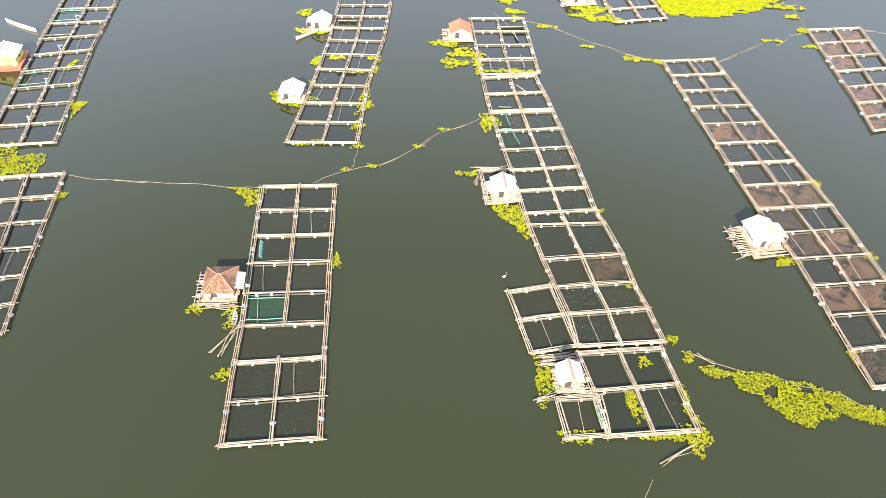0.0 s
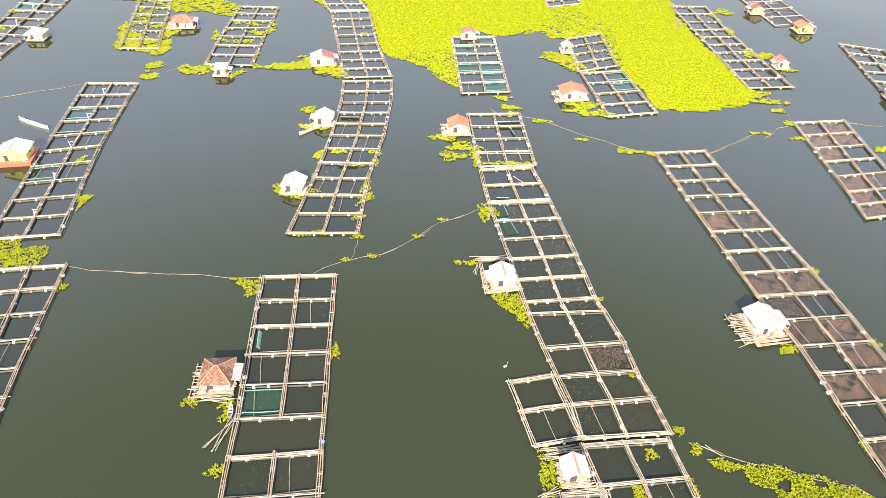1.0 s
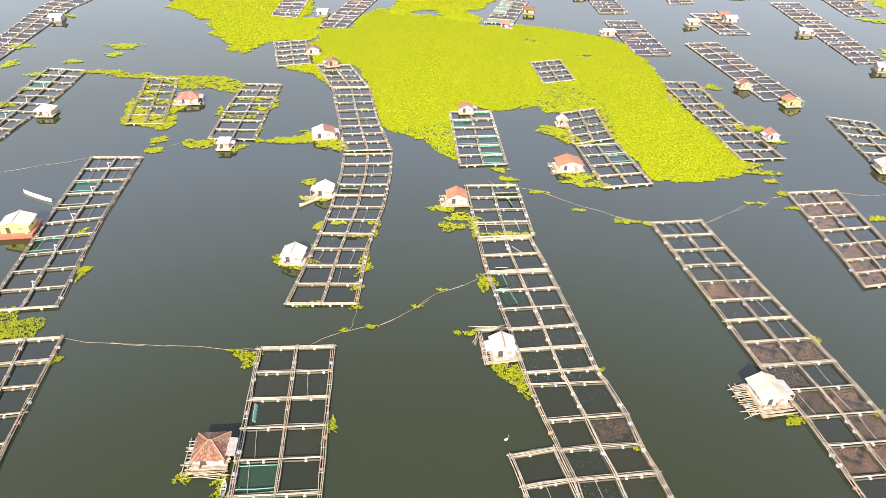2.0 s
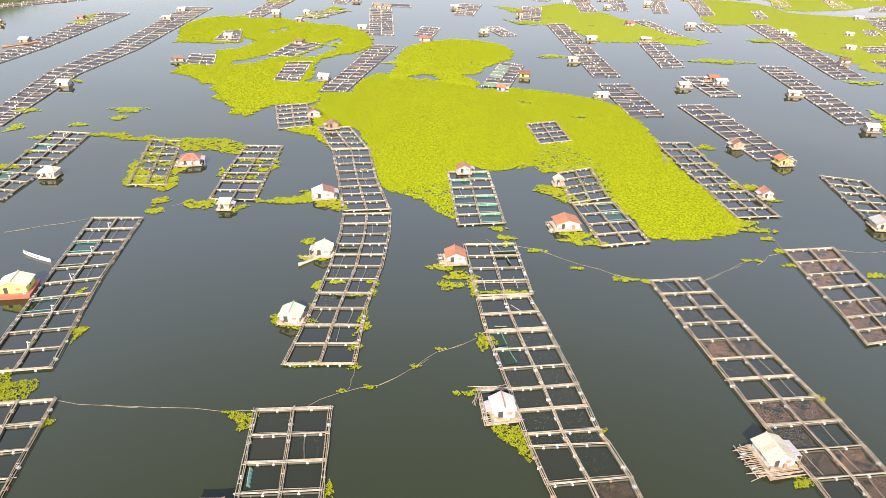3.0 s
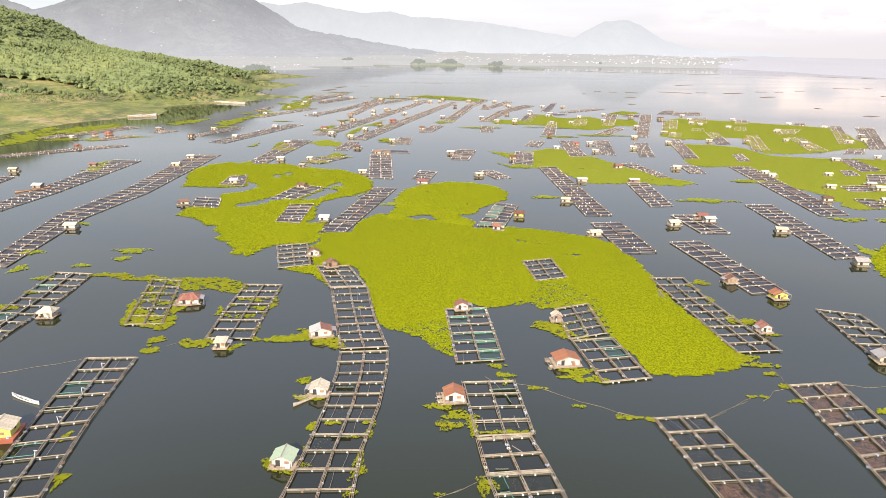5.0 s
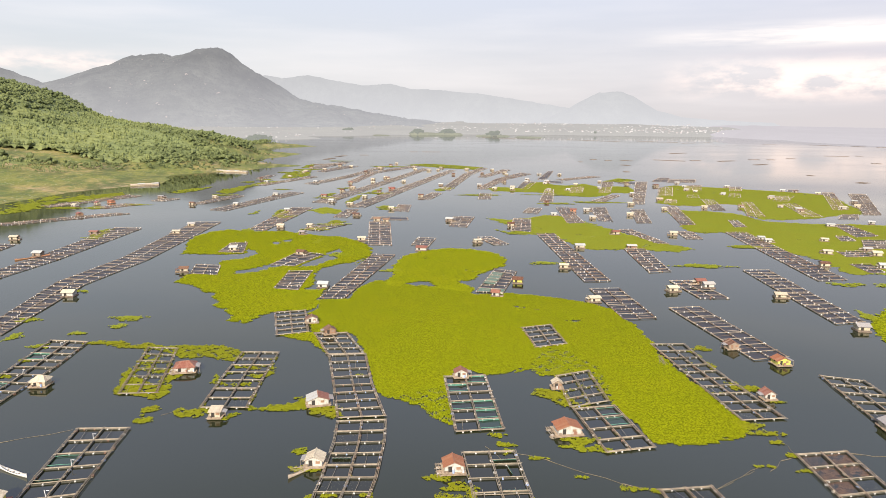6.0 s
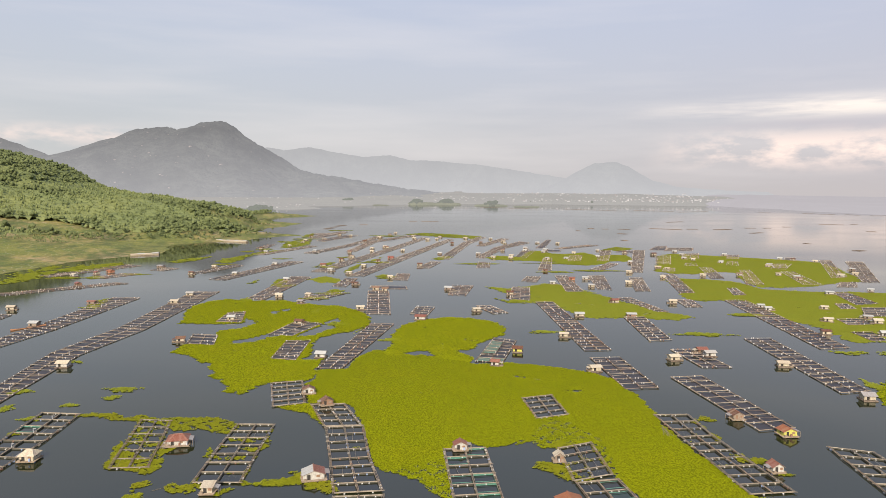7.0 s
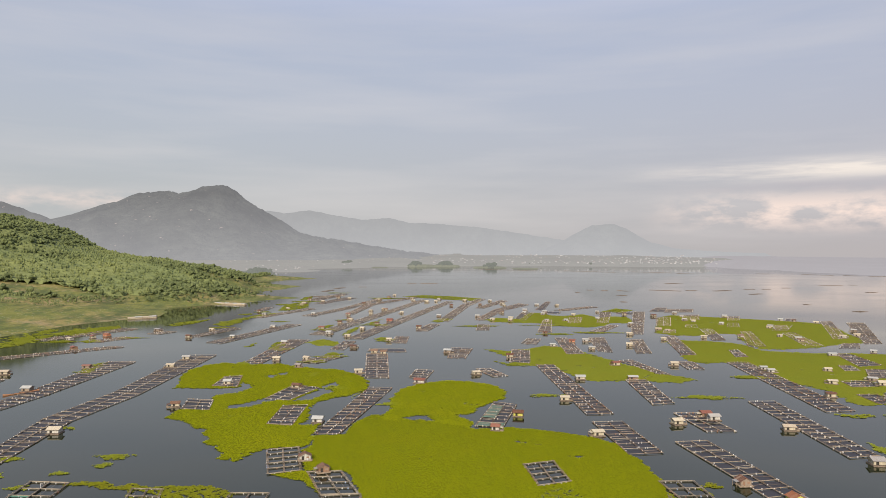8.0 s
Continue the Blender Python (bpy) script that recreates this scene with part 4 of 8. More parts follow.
def edge_growth(sections, counts, amount, reach, seed):
    """Water hyacinth caught along the poles of a raft, thick in places and missing in others."""
    rng = np.random.default_rng(int(seed))
    x0, y0 = sections[0][0], sections[0][1]
    lines = lines_of(sections, counts)
    runs = [[at(ln, s) for ln in lines] for s in (0.0, 0.0, 0.5, 1.0, 1.0)] + [[at(ln, 0), at(ln, 1)] for ln in lines]
    xs, ys = [], []
    for pts in runs:
        for a, b in zip(pts, pts[1:]):
            n = int((b - a).length * 7)
            t = rng.uniform(0, 1, n)
            d = (b - a).normalized()
            o = np.abs(rng.normal(0, 0.45, n)) * rng.choice([-1, 1], n)
            px, py = a.x + (b.x - a.x) * t, a.y + (b.y - a.y) * t
            thick = ripple(px, py, 5.0, seed) + 0.5 * ripple(px, py, 1.7, seed + 2.0) + 2.0 * amount - 1.55
            keep = (thick > 0) & (np.abs(o) < 0.15 + thick * reach)
            xs.append((px - d.y * o * 1.3)[keep])
            ys.append((py + d.x * o * 1.3)[keep])
    xs, ys = np.concatenate(xs), np.concatenate(ys)
    if len(xs) < 5:
        return
    ob = new("water_hyacinth", plant_mesh("water_hyacinth", xs - x0, ys - y0, 0.4 if y0 < 150 else 0.55, rng, 0.12, kinds=PLANTS if y0 < 100 else SPRAYS, mat=LEAF_NEAR))
    ob.location = (x0, y0, 0)
    tagged(ob, "yellow-green water hyacinth caught along the poles of a raft", "water plants", "hyacinth drifts", "stuff")


def far_raft(sections, counts):
    """A raft farther off: walkways of brown poles, thin crossbeams, spare poles, and rows of floats."""
    rng = RNG
    cx, cy = (sections[0][0] + sections[0][2]) / 2, (sections[0][1] + sections[0][3]) / 2
    dist = math.hypot(cx, cy)
    home = thing("fish_cage_raft", cx, cy, 0, 0, "distant bamboo fish-cage raft with brown walkways and white floats", "fish raft", "fish-cage rafts")
    lines = lines_of([(a - cx, b - cy, c - cx, d - cy) for a, b, c, d in sections], counts)
    n = len(lines) - 1
    far = dist > 440
    white, tan, rusty, spare, nets, joined = Mesh(), Mesh(), Mesh(), Mesh(), Mesh(), Mesh()

    def bob(q, big):
        """One float or drum, or a bundle left on the poles."""
        m4 = Matrix.Translation(q) @ pose(0, 0, 0, 0, 0, rng.uniform(-40, 40))
        k, big = rng.uniform(), big * (1.0 if dist > 330 else 0.72)
        (white if k < 0.42 else (tan if k < 0.68 else rusty)).box(-0.24 * big, 0.24 * big, -0.20 * big, 0.20 * big, 0, rng.uniform(0.45, 0.72), m4)

    for c in range(3):
        m = Mesh()
        for j in range(n):
            a, b = at(lines[j], c / 2), at(lines[j + 1], c / 2)
            for k in range(3):
                if rng.uniform() < 0.6:
                    bob(a.lerp(b, (k + rng.uniform(0.1, 0.9)) / 3), rng.uniform(0.8, 1.2))
        d = (at(lines[-1], c / 2) - at(lines[0], c / 2)).normalized()
        for o in (-0.26, 0.0, 0.26):
            m.rail([at(ln, c / 2) + Vector((-d.y, d.x, 0)) * (o + rng.uniform(-0.08, 0.08)) + Vector((0, 0, 0.31 + rng.uniform(-0.04, 0.04))) for ln in lines], 0.10, 4, rng)
        part("walkway", m, BAMBOO_DARK if rng.uniform() < 0.75 else BAMBOO_BROWN, home)
    for j, ln in enumerate(lines):
        m = joined if far else Mesh()
        a, b = at(ln, rng.uniform(-0.05, 0.0)), at(ln, rng.uniform(1.0, 1.05))
        d = (b - a).normalized()
        s = Vector((-d.y, d.x, 0)) * 0.15
        for o in (s, -s):
            m.pole(a + o + Vector((0, 0, 0.40)), b + o + Vector((0, 0, 0.40)), 0.075, 0.065, 4, rng.uniform(-0.15, 0.15))
        if not far:
            part("crossbeam", m, BAMBOO_PALE if rng.uniform() < 0.15 else (BAMBOO_GREY if rng.uniform() < 0.3 else (BAMBOO_BROWN if rng.uniform() < 0.6 else BAMBOO_DARK)), home)
        for s_ in (0.1, 0.24, 0.38, 0.62, 0.76, 0.9):
            if rng.uniform() < 0.42:
                bob(at(ln, s_ + rng.uniform(-0.06, 0.06)) + s, rng.uniform(0.7, 1.1))
        if j < n:
            for c in range(2):
                p = cell_corners(ln, lines[j + 1], c / 2, (c + 1) / 2, 0.4)
                for q in range(2):
                    if rng.uniform() < 0.4:
                        k = rng.uniform(0.1, 0.9)
                        spare.pole(p[0].lerp(p[3], k) + Vector((0, 0, 0.3)), p[1].lerp(p[2], k + rng.uniform(-0.25, 0.25)) + Vector((0, 0, 0.3)), 0.06, 0.05, 4, rng.uniform(-0.3, 0.3))
                nets.add([q + Vector((0, 0, 0.02)) for q in p], [(0, 1, 2, 3)])
    for nm, me, mt in (("crossbeams", joined, BAMBOO_BROWN), ("floats", white, DRUM_WHITE), ("foam_floats", tan, FOAM), ("rusty_drums", rusty, DRUM_RUST if rng.uniform() < 0.5 else BAMBOO_DARK), ("spare_poles", spare, BAMBOO_BROWN), ("nets", nets, NET_OLD)):
        if me.v:
            part(nm, me, mt, home)["kind"] = "stuff"
    return home


# ---------------------------------------------------------------- floating huts


def slope_mesh(a, b, c, d, sheets, rng, thick=0.05):
    """One plain roof slope between eave a-b and ridge d-c."""
    m = Mesh()
    a, b, c, d = (Vector(p) for p in (a, b, c, d))
    nrm = (b - a).cross(d - a).normalized()
    q = [a, b, c, d]
    m.add(q + [p - nrm * thick for p in q], [(0, 1, 2, 3), (7, 6, 5, 4), (0, 4, 5, 1), (1, 5, 6, 2), (2, 6, 7, 3), (3, 7, 4, 0)])
    return m


def sheet_roof(a, b, c, d, sheets, rng, roof, home):
    """A roof slope of boards, with overlapping metal sheets laid on it one by one."""
    slope = part("roof_slope", slope_mesh(a, b, c, d, 1, rng, 0.06), WALL_WOOD, home)
    a, b, c, d = (Vector(p) for p in (a, b, c, d))
    nrm = (b - a).cross(d - a).normalized()
    for i in range(sheets):
        s0, s1 = max(0, (i - 0.05) / sheets), min(1, (i + 1.05) / sheets)
        lift = nrm * (0.012 + 0.03 * (i % 2) + rng.uniform(0, 0.015))
        q = [p + lift for p in (a.lerp(b, s0), a.lerp(b, s1), d.lerp(c, s1), d.lerp(c, s0))]
        over = rng.uniform(0.02, 0.14)
        for k, o in ((0, 3), (1, 2)):
            if (q[k] - q[o]).length > 0.01:
                q[k] = q[k] + (q[k] - q[o]).normalized() * over
        m = Mesh()
        m.add(q + [p - nrm * 0.008 for p in q], [(0, 1, 2, 3), (7, 6, 5, 4), (0, 4, 5, 1), (1, 5, 6, 2), (2, 6, 7, 3), (3, 7, 4, 0)])
        part("roof_sheet", m, roof, slope)
    return slope


def wall_with_hole(m, w, h, x0, x1, z0, z1, mat4, t=0.08):
    """A wall w long and h high with one rectangular opening, as one closed shell."""
    xs, zs = [-w / 2, x0, x1, w / 2], [0, z0, z1, h] if z0 > 0.01 else [0, z1, h]
    full = {(i, j): not (i == 1 and j == (1 if z0 > 0.01 else 0)) for i in range(3) for j in range(len(zs) - 1)}
    n = len(zs)
    vs = [mat4 @ Vector((x, y, z)) for y in (-t / 2, t / 2) for x in xs for z in zs]

    def v(side, i, j):
        return side * 4 * n + i * n + j

    fs = []
    for (i, j), solid in full.items():
        if not solid:
            continue
        fs += [(v(0, i, j), v(0, i + 1, j), v(0, i + 1, j + 1), v(0, i, j + 1)), (v(1, i, j), v(1, i, j + 1), v(1, i + 1, j + 1), v(1, i + 1, j))]
        for (a, b), nb in (((v(0, i, j), v(0, i, j + 1)), (i - 1, j)), ((v(0, i + 1, j), v(0, i + 1, j + 1)), (i + 1, j)), ((v(0, i, j), v(0, i + 1, j)), (i, j - 1)), ((v(0, i, j + 1), v(0, i + 1, j + 1)), (i, j + 1))):
            if not full.get(nb, False):
                fs.append((a, b, b + 4 * n, a + 4 * n))
    m.add(vs, fs)


_pole = Mesh()
_pole.pole((-1, 0, 0), (1, 0, 0), 0.085, 0.075, 6)
DECK_POLE = _pole.data("deck_pole", BAMBOO_BROWN)


def hut(x, y, heading, w, l, shape, roof, wall, label, deck=0):
    """A raft hut: floats, bamboo deck, four walls with door and window, and a sheet roof."""
    rng = RNG
    home = thing("floating_hut", x, y, 0, heading, label, "hut", "floating huts")
    F, H, O = (1.0 if deck == 3 else 0.55), (1.8 if deck == 3 else 1.42), 0.36          # deck height, wall height, overhang
    dw, dl = w / 2 + 0.5, l / 2 + 0.6
    if deck == 3:
        hull = Mesh()
        b0, b1 = dw + 0.3, dl + 0.5
        hull.add([(-b0 + 0.5, -b1 + 0.5, -0.2), (b0 - 0.5, -b1 + 0.5, -0.2), (b0 - 0.5, b1 - 0.5, -0.2), (-b0 + 0.5, b1 - 0.5, -0.2), (-b0, -b1, F + 0.05), (b0, -b1, F + 0.05), (b0, b1, F + 0.05), (-b0, b1, F + 0.05)],
                 [(0, 1, 5, 4), (1, 2, 6, 5), (2, 3, 7, 6), (3, 0, 4, 7), (4, 5, 6, 7)])
        part("hull", hull, HULL_RED, home, "red painted barge hull")
    m = Mesh()
    m.box(-dw, dw, -dl, dl, F - 0.34, F - 0.16)
    bed = part("deck", m, BAMBOO_BROWN, home, "deck of bamboo poles")
    k = -dl + 0.1
    while k < dl:
        ob = part("deck_pole", DECK_POLE, None, bed)
        ob.matrix_basis = pose(rng.uniform(-0.15, 0.15), k, F - 0.08) @ Matrix.Diagonal((dw + rng.uniform(0, 0.2), 1, 1, 1))
        k += 0.2
    for i in (-1, 0, 1):
        for j in (-1, 1):
            ob = part("float_drum", DRUMS[int(rng.integers(0, 3))], None, home)
            ob.matrix_basis = pose(i * dw * 0.75, j * dl * 0.7, 0.18) @ Matrix.Diagonal((1.1, 1, 1, 1))
    if deck in (1, 2):
        out_ = 1.6 if deck == 1 else 2.6
        for i in range(9 if deck == 1 else 16):
            yy = -dl + (i + 0.5) * 2 * dl / (9 if deck == 1 else 16)
            side = Mesh()
            side.pole((-dw - out_ * rng.uniform(0.55, 1.1), yy + rng.uniform(-0.15, 0.15), F - 0.15), (-dw + 0.3, yy, F - 0.12), 0.07, 0.07, 5)
            part("outrigger_pole", side, BAMBOO_BROWN, home, "loose bamboo pole beside the hut")
        for xx in (-dw - out_ * 0.35, -dw - out_ * 0.75):
            side = Mesh()
            side.pole((xx, -dl - 0.6, F - 0.28), (xx, dl + 0.4, F - 0.28), 0.09, 0.08, 6)
            part("outrigger_beam", side, BAMBOO_GREY, home)
        for s in (-1, 1):
            ob = part("float_drum", DRUMS[0], None, home)
            ob.matrix_basis = pose(-dw - out_ * 0.5, s * dl * 0.5, 0.05)
        for i in range(7 if deck == 2 else 2):
            front = Mesh()
            front.pole((-dw - 0.5, -dl - 0.2 - i * 0.2, F - 0.18), (dw + 0.4 * rng.uniform(0, 1), -dl - 0.2 - i * 0.2 + rng.uniform(-0.2, 0.2), F - 0.18), 0.07, 0.05, 5)
            part("landing_pole", front, BAMBOO_BROWN, home, "rough bamboo pole of the landing")
    for xs, ys, a, ww in ((0, -l / 2, 0, w), (0, l / 2, 180, w), (w / 2, 0, 90, l - 0.09), (-w / 2, 0, -90, l - 0.09)):
        wm = Mesh()
        m4 = pose(xs, ys, F, 0, 0, a)
        if a == 0:
            wall_with_hole(wm, ww, H, -ww * 0.32, -ww * 0.32 + 0.85, 0, 1.38, m4)
        else:
            wall_with_hole(wm, ww, H, -0.4, 0.4, 0.65, 1.2, m4)
        part("wall", wm, wall, home)
        hm = Mesh()
        if a == 0:
            hm.box(-ww * 0.32, -ww * 0.32 + 0.85, 0.06, 0.10, 0.0, 1.38, m4)
            part("door", hm, DARK if rng.uniform() < 0.85 else WALL_BROWN, home, "dark plank door")
            s2 = Mesh()
            s2.box(ww * 0.12, ww * 0.12 + 0.9, -0.075, -0.042, 0.6, 1.2, m4)
            part("shutter", s2, WALL_BROWN if wall is not WALL_BROWN else WALL_WOOD, home, "closed wooden shutter")
        else:
            hm.box(-0.4, 0.4, 0.06, 0.10, 0.65, 1.2, m4)
            part("window", hm, DARK, home)
    clutter(x, y, heading, w, l)
    Z, R = F + H, 1.15 if shape == "hip" else (0.95 if shape == "gable" else 0.45)
    ex, ey = w / 2 + O, l / 2 + O
    sheets = max(5, round(2 * ex / 0.9))
    if shape == "hip":
        rl = max(w, l) * (0.05 if roof is ROOF_RUST else 0.2)
        A, B, C, D = (-ex, -ey, Z - 0.1), (ex, -ey, Z - 0.1), (ex, ey, Z - 0.1), (-ex, ey, Z - 0.1)
        P, Q = (-rl, 0, Z + R), (rl, 0, Z + R)
        for q in ((A, B, Q, P), (C, D, P, Q), (B, C, Q, Q), (D, A, P, P)):
            sheet_roof(*q, sheets, rng, roof, home)
        caps = Mesh()
        for a, b in ((A, P), (B, Q), (C, Q), (D, P), (P, Q)):
            caps.pole(Vector(a) + Vector((0, 0, 0.05)), Vector(b) + Vector((0, 0, 0.05)), 0.09, 0.09, 5)
        part("ridge_cap", caps, RIDGE if roof is not ROOF_CREAM else ROOF_CREAM, home)
    elif shape == "gable":
        # the ridge runs away from the front
        P, Q = (0, -ey, Z + R), (0, ey, Z + R)
        sheet_roof((-ex, ey, Z - 0.12), (-ex, -ey, Z - 0.12), P, Q, sheets, rng, ROOF_WHITE if roof is ROOF_RED and "one red" in label else roof, home)
        sheet_roof((ex, -ey, Z - 0.12), (ex, ey, Z - 0.12), Q, P, sheets, rng, roof, home)
        cap = Mesh()
        cap.pole((0, -ey, Z + R + 0.06), (0, ey, Z + R + 0.06), 0.13, 0.13, 6)
        plain = roof in (ROOF_TARP, ROOF_CREAM, ROOF_MINT)
        part("ridge_cap", cap, (ROOF_GREY if roof is ROOF_MINT else roof) if plain else RIDGE, home, "" if plain else "rusty ridge cap")
        for s in (-1, 1):
            g = Mesh()
            yy = s * l / 2
            g.add([(-w / 2, yy - 0.03, Z), (w / 2, yy - 0.03, Z), (0, yy - 0.03, Z + R - 0.12), (-w / 2, yy + 0.03, Z), (w / 2, yy + 0.03, Z), (0, yy + 0.03, Z + R - 0.12)],
                  [(0, 1, 2), (5, 4, 3), (0, 3, 4, 1), (1, 4, 5, 2), (2, 5, 3, 0)])
            part("gable", g, wall, home)
    else:
        sheet_roof((-ex, -ey, Z + 0.02), (ex, -ey, Z + 0.02), (ex, ey, Z + R), (-ex, ey, Z + R), sheets, rng, roof, home)
    if deck != 3 and rng.uniform() < 0.6:
        a0, a1 = (w / 2 + O - 0.1, w / 2 + 1.5) if rng.uniform() < 0.5 else (-w / 2 - O + 0.1, -w / 2 - 1.3)
        lo, hi = (min(a0, a1), max(a0, a1))
        zz = (F + 1.36, F + 1.08) if a1 > 0 else (F + 1.08, F + 1.36)
        m = Mesh()
        m.add([(lo, -l * 0.4, zz[0]), (hi, -l * 0.4, zz[1]), (hi, l * 0.35, zz[1]), (lo, l * 0.35, zz[0]), (lo, -l * 0.4, zz[0] + 0.04), (hi, -l * 0.4, zz[1] + 0.04), (hi, l * 0.35, zz[1] + 0.04), (lo, l * 0.35, zz[0] + 0.04)],
              [(3, 2, 1, 0), (4, 5, 6, 7), (0, 1, 5, 4), (1, 2, 6, 5), (2, 3, 7, 6), (3, 0, 4, 7)])
        part("lean_to", m, ROOF_GREY if roof is not ROOF_GREY else ROOF_RUST, home, "lean-to roof sheet beside the hut")
        for s in (-0.38, 0.33):
            m = Mesh()
            xx = a1 - math.copysign(0.08, a1)
            m.pole((xx, s * l, -0.2), (xx, s * l, (zz[1] if a1 > 0 else zz[0]) + 0.02), 0.06, 0.05, 6)
            part("post", m, BAMBOO_BROWN, home)
    return home


_b = Mesh()
_b.pole((0, 0, 0), (0, 0, 0.9), 0.29, 0.29, 12)
for _z in (0.28, 0.6):
    _b.pole((0, 0, _z), (0, 0, _z + 0.05), 0.31, 0.31, 12)
BARRELS = [_b.data("barrel", m) for m in (DRUM_BLUE, DRUM_WHITE, DRUM_RUST)]


def clutter(x, y, heading, w, l):
    """Barrels and a crate or two on the deck in front of a hut, and a lean-to sheet on posts."""
    rng = RNG
    m4 = pose(x, y, 0, 0, 0, heading)
    for i in range(int(rng.integers(0, 3))):
        k = int(rng.integers(0, 3))
        p = m4 @ Vector((rng.uniform(-0.1, 0.5) * w, -l / 2 - 0.35, 0.545))
        ob = new("barrel", BARRELS[k])
        ob.matrix_basis = pose(p.x, p.y, p.z, 0, 0, rng.uniform(0, 90)) @ Matrix.Diagonal((0.8, 0.8, 0.8, 1))
        tagged(ob, ("blue", "white", "rusty brown")[k] + " drum standing on the hut deck", "barrel", "deck barrels")
    c = Mesh()
    c.box(-0.35, 0.35, -0.25, 0.25, 0, 0.45)
    for zz in (0.08, 0.24, 0.36):
        c.box(-0.37, 0.37, -0.27, 0.27, zz, zz + 0.05)
    ob = part("crate", c, WALL_WOOD, None)
    p = m4 @ Vector((-0.42 * w, -l / 2 - 0.3, 0.545))
    ob.matrix_basis = pose(p.x, p.y, p.z, 0, 0, heading + rng.uniform(-20, 20))
    tagged(ob, "weathered slatted wooden crate on the hut deck", "crate", "deck crates")


def far_hut(x, y, heading, w, roof, wall, label):
    """A hut some hundreds of metres off."""
    rng = RNG
    home = thing("floating_hut", x, y, 0, heading + rng.uniform(-6, 6), label, "hut", "floating huts")
    l, F, H = w * rng.uniform(0.75, 0.95), 0.5, rng.uniform(1.25, 1.6)
    if wall is WALL_WHITE and rng.uniform() < 0.3:
        wall = WALL_WOOD
    m = Mesh()
    m.box(-w / 2 - 0.5, w / 2 + 0.5, -l / 2 - 0.8, l / 2 + 0.5, -0.05, F - 0.1)
    part("deck", m, BAMBOO_DARK, home)
    for xs, ys, a, ww in ((0, -l / 2, 0, w), (0, l / 2, 180, w), (w / 2, 0, 90, l - 0.1), (-w / 2, 0, -90, l - 0.1)):
        m4 = pose(xs, ys, F, 0, 0, a)
        m = Mesh()
        wall_with_hole(m, ww, H, -ww * 0.3, -ww * 0.3 + 1.0, 0 if a == 0 else 0.8, H - 0.3, m4, 0.1)
        part("wall", m, wall, home)
    # near-black sheet inside the front wall stands in for the unlit room
    d = Mesh()
    d.box(-w / 2 + 0.2, w / 2 - 0.2, -l / 2 + 0.25, -l / 2 + 0.3, F + 0.004, F + H - 0.2)
    part("interior_shade", d, DARK, home, "dark panel painting the unlit interior behind the doorway")
    ex, ey, Z, R = w / 2 + 0.55, l / 2 + 0.7, F + H, rng.uniform(0.6, 1.1)
    for q in (((-ex, -ey, Z), (ex, -ey, Z), (ex, 0, Z + R), (-ex, 0, Z + R)), ((ex, ey, Z), (-ex, ey, Z), (-ex, 0, Z + R), (ex, 0, Z + R))):
        part("roof_slope", slope_mesh(*q, 1, rng, 0.08), roof, home)
    for s in (-1, 1):
        g = Mesh()
        xx = s * w / 2
        g.add([(xx - 0.05, -l / 2, Z), (xx - 0.05, l / 2, Z), (xx - 0.05, 0, Z + R - 0.1), (xx + 0.05, -l / 2, Z), (xx + 0.05, l / 2, Z), (xx + 0.05, 0, Z + R - 0.1)],
              [(0, 2, 1), (3, 4, 5), (0, 1, 4, 3), (1, 2, 5, 4), (2, 0, 3, 5)])
        part("gable", g, wall, home)
    if rng.uniform() < 0.65:   # a lower lean-to against one side, on posts
        s, wd = (1 if rng.uniform() < 0.5 else -1), rng.uniform(1.2, 2.2)
        m = Mesh()
        x0, x1 = s * (w / 2 + 0.06), s * (w / 2 + wd)
        q = [(x0, -l * 0.4, Z - 0.25), (x1, -l * 0.4, Z - 0.6), (x1, l * 0.45, Z - 0.6), (x0, l * 0.45, Z - 0.25)]
        m.add(q + [(a, b, c + 0.06) for a, b, c in q], [(3, 2, 1, 0), (4, 5, 6, 7), (0, 1, 5, 4), (1, 2, 6, 5), (2, 3, 7, 6), (3, 0, 4, 7)])
        part("lean_to", m, (ROOF_RUST, ROOF_GREY, ROOF_CREAM)[int(rng.integers(0, 3))], home, "lean-to roof sheet beside the hut")
        m = Mesh()
        m.box(min(x0, x1), max(x0, x1) + 0.2, -l * 0.45, l * 0.5, 0, F - 0.05)
        part("side_deck", m, BAMBOO_BROWN, home)
        for yy in (-l * 0.36, l * 0.4):
            m = Mesh()
            m.pole((x1 - s * 0.1, yy, 0), (x1 - s * 0.1, yy, Z - 0.55), 0.07, 0.06, 5)
            part("post", m, BAMBOO_BROWN, home)
    for i in range(1):   # a pole leaning or lying about it and lying about it
        m = Mesh()
        a = rng.uniform(0, 6.28)
        c = Vector((math.cos(a) * (w / 2 + 0.9), math.sin(a) * (l / 2 + 1.1), 0.35))
        d = Vector((rng.uniform(-1, 1), rng.uniform(-1, 1), rng.uniform(0, 0.5))) * 1.6
        m.pole(c - d * 0.3, c + d, 0.07, 0.05, 5)
        part("loose_pole", m, BAMBOO_BROWN, home)
    return home


# ---------------------------------------------------------------- water hyacinth


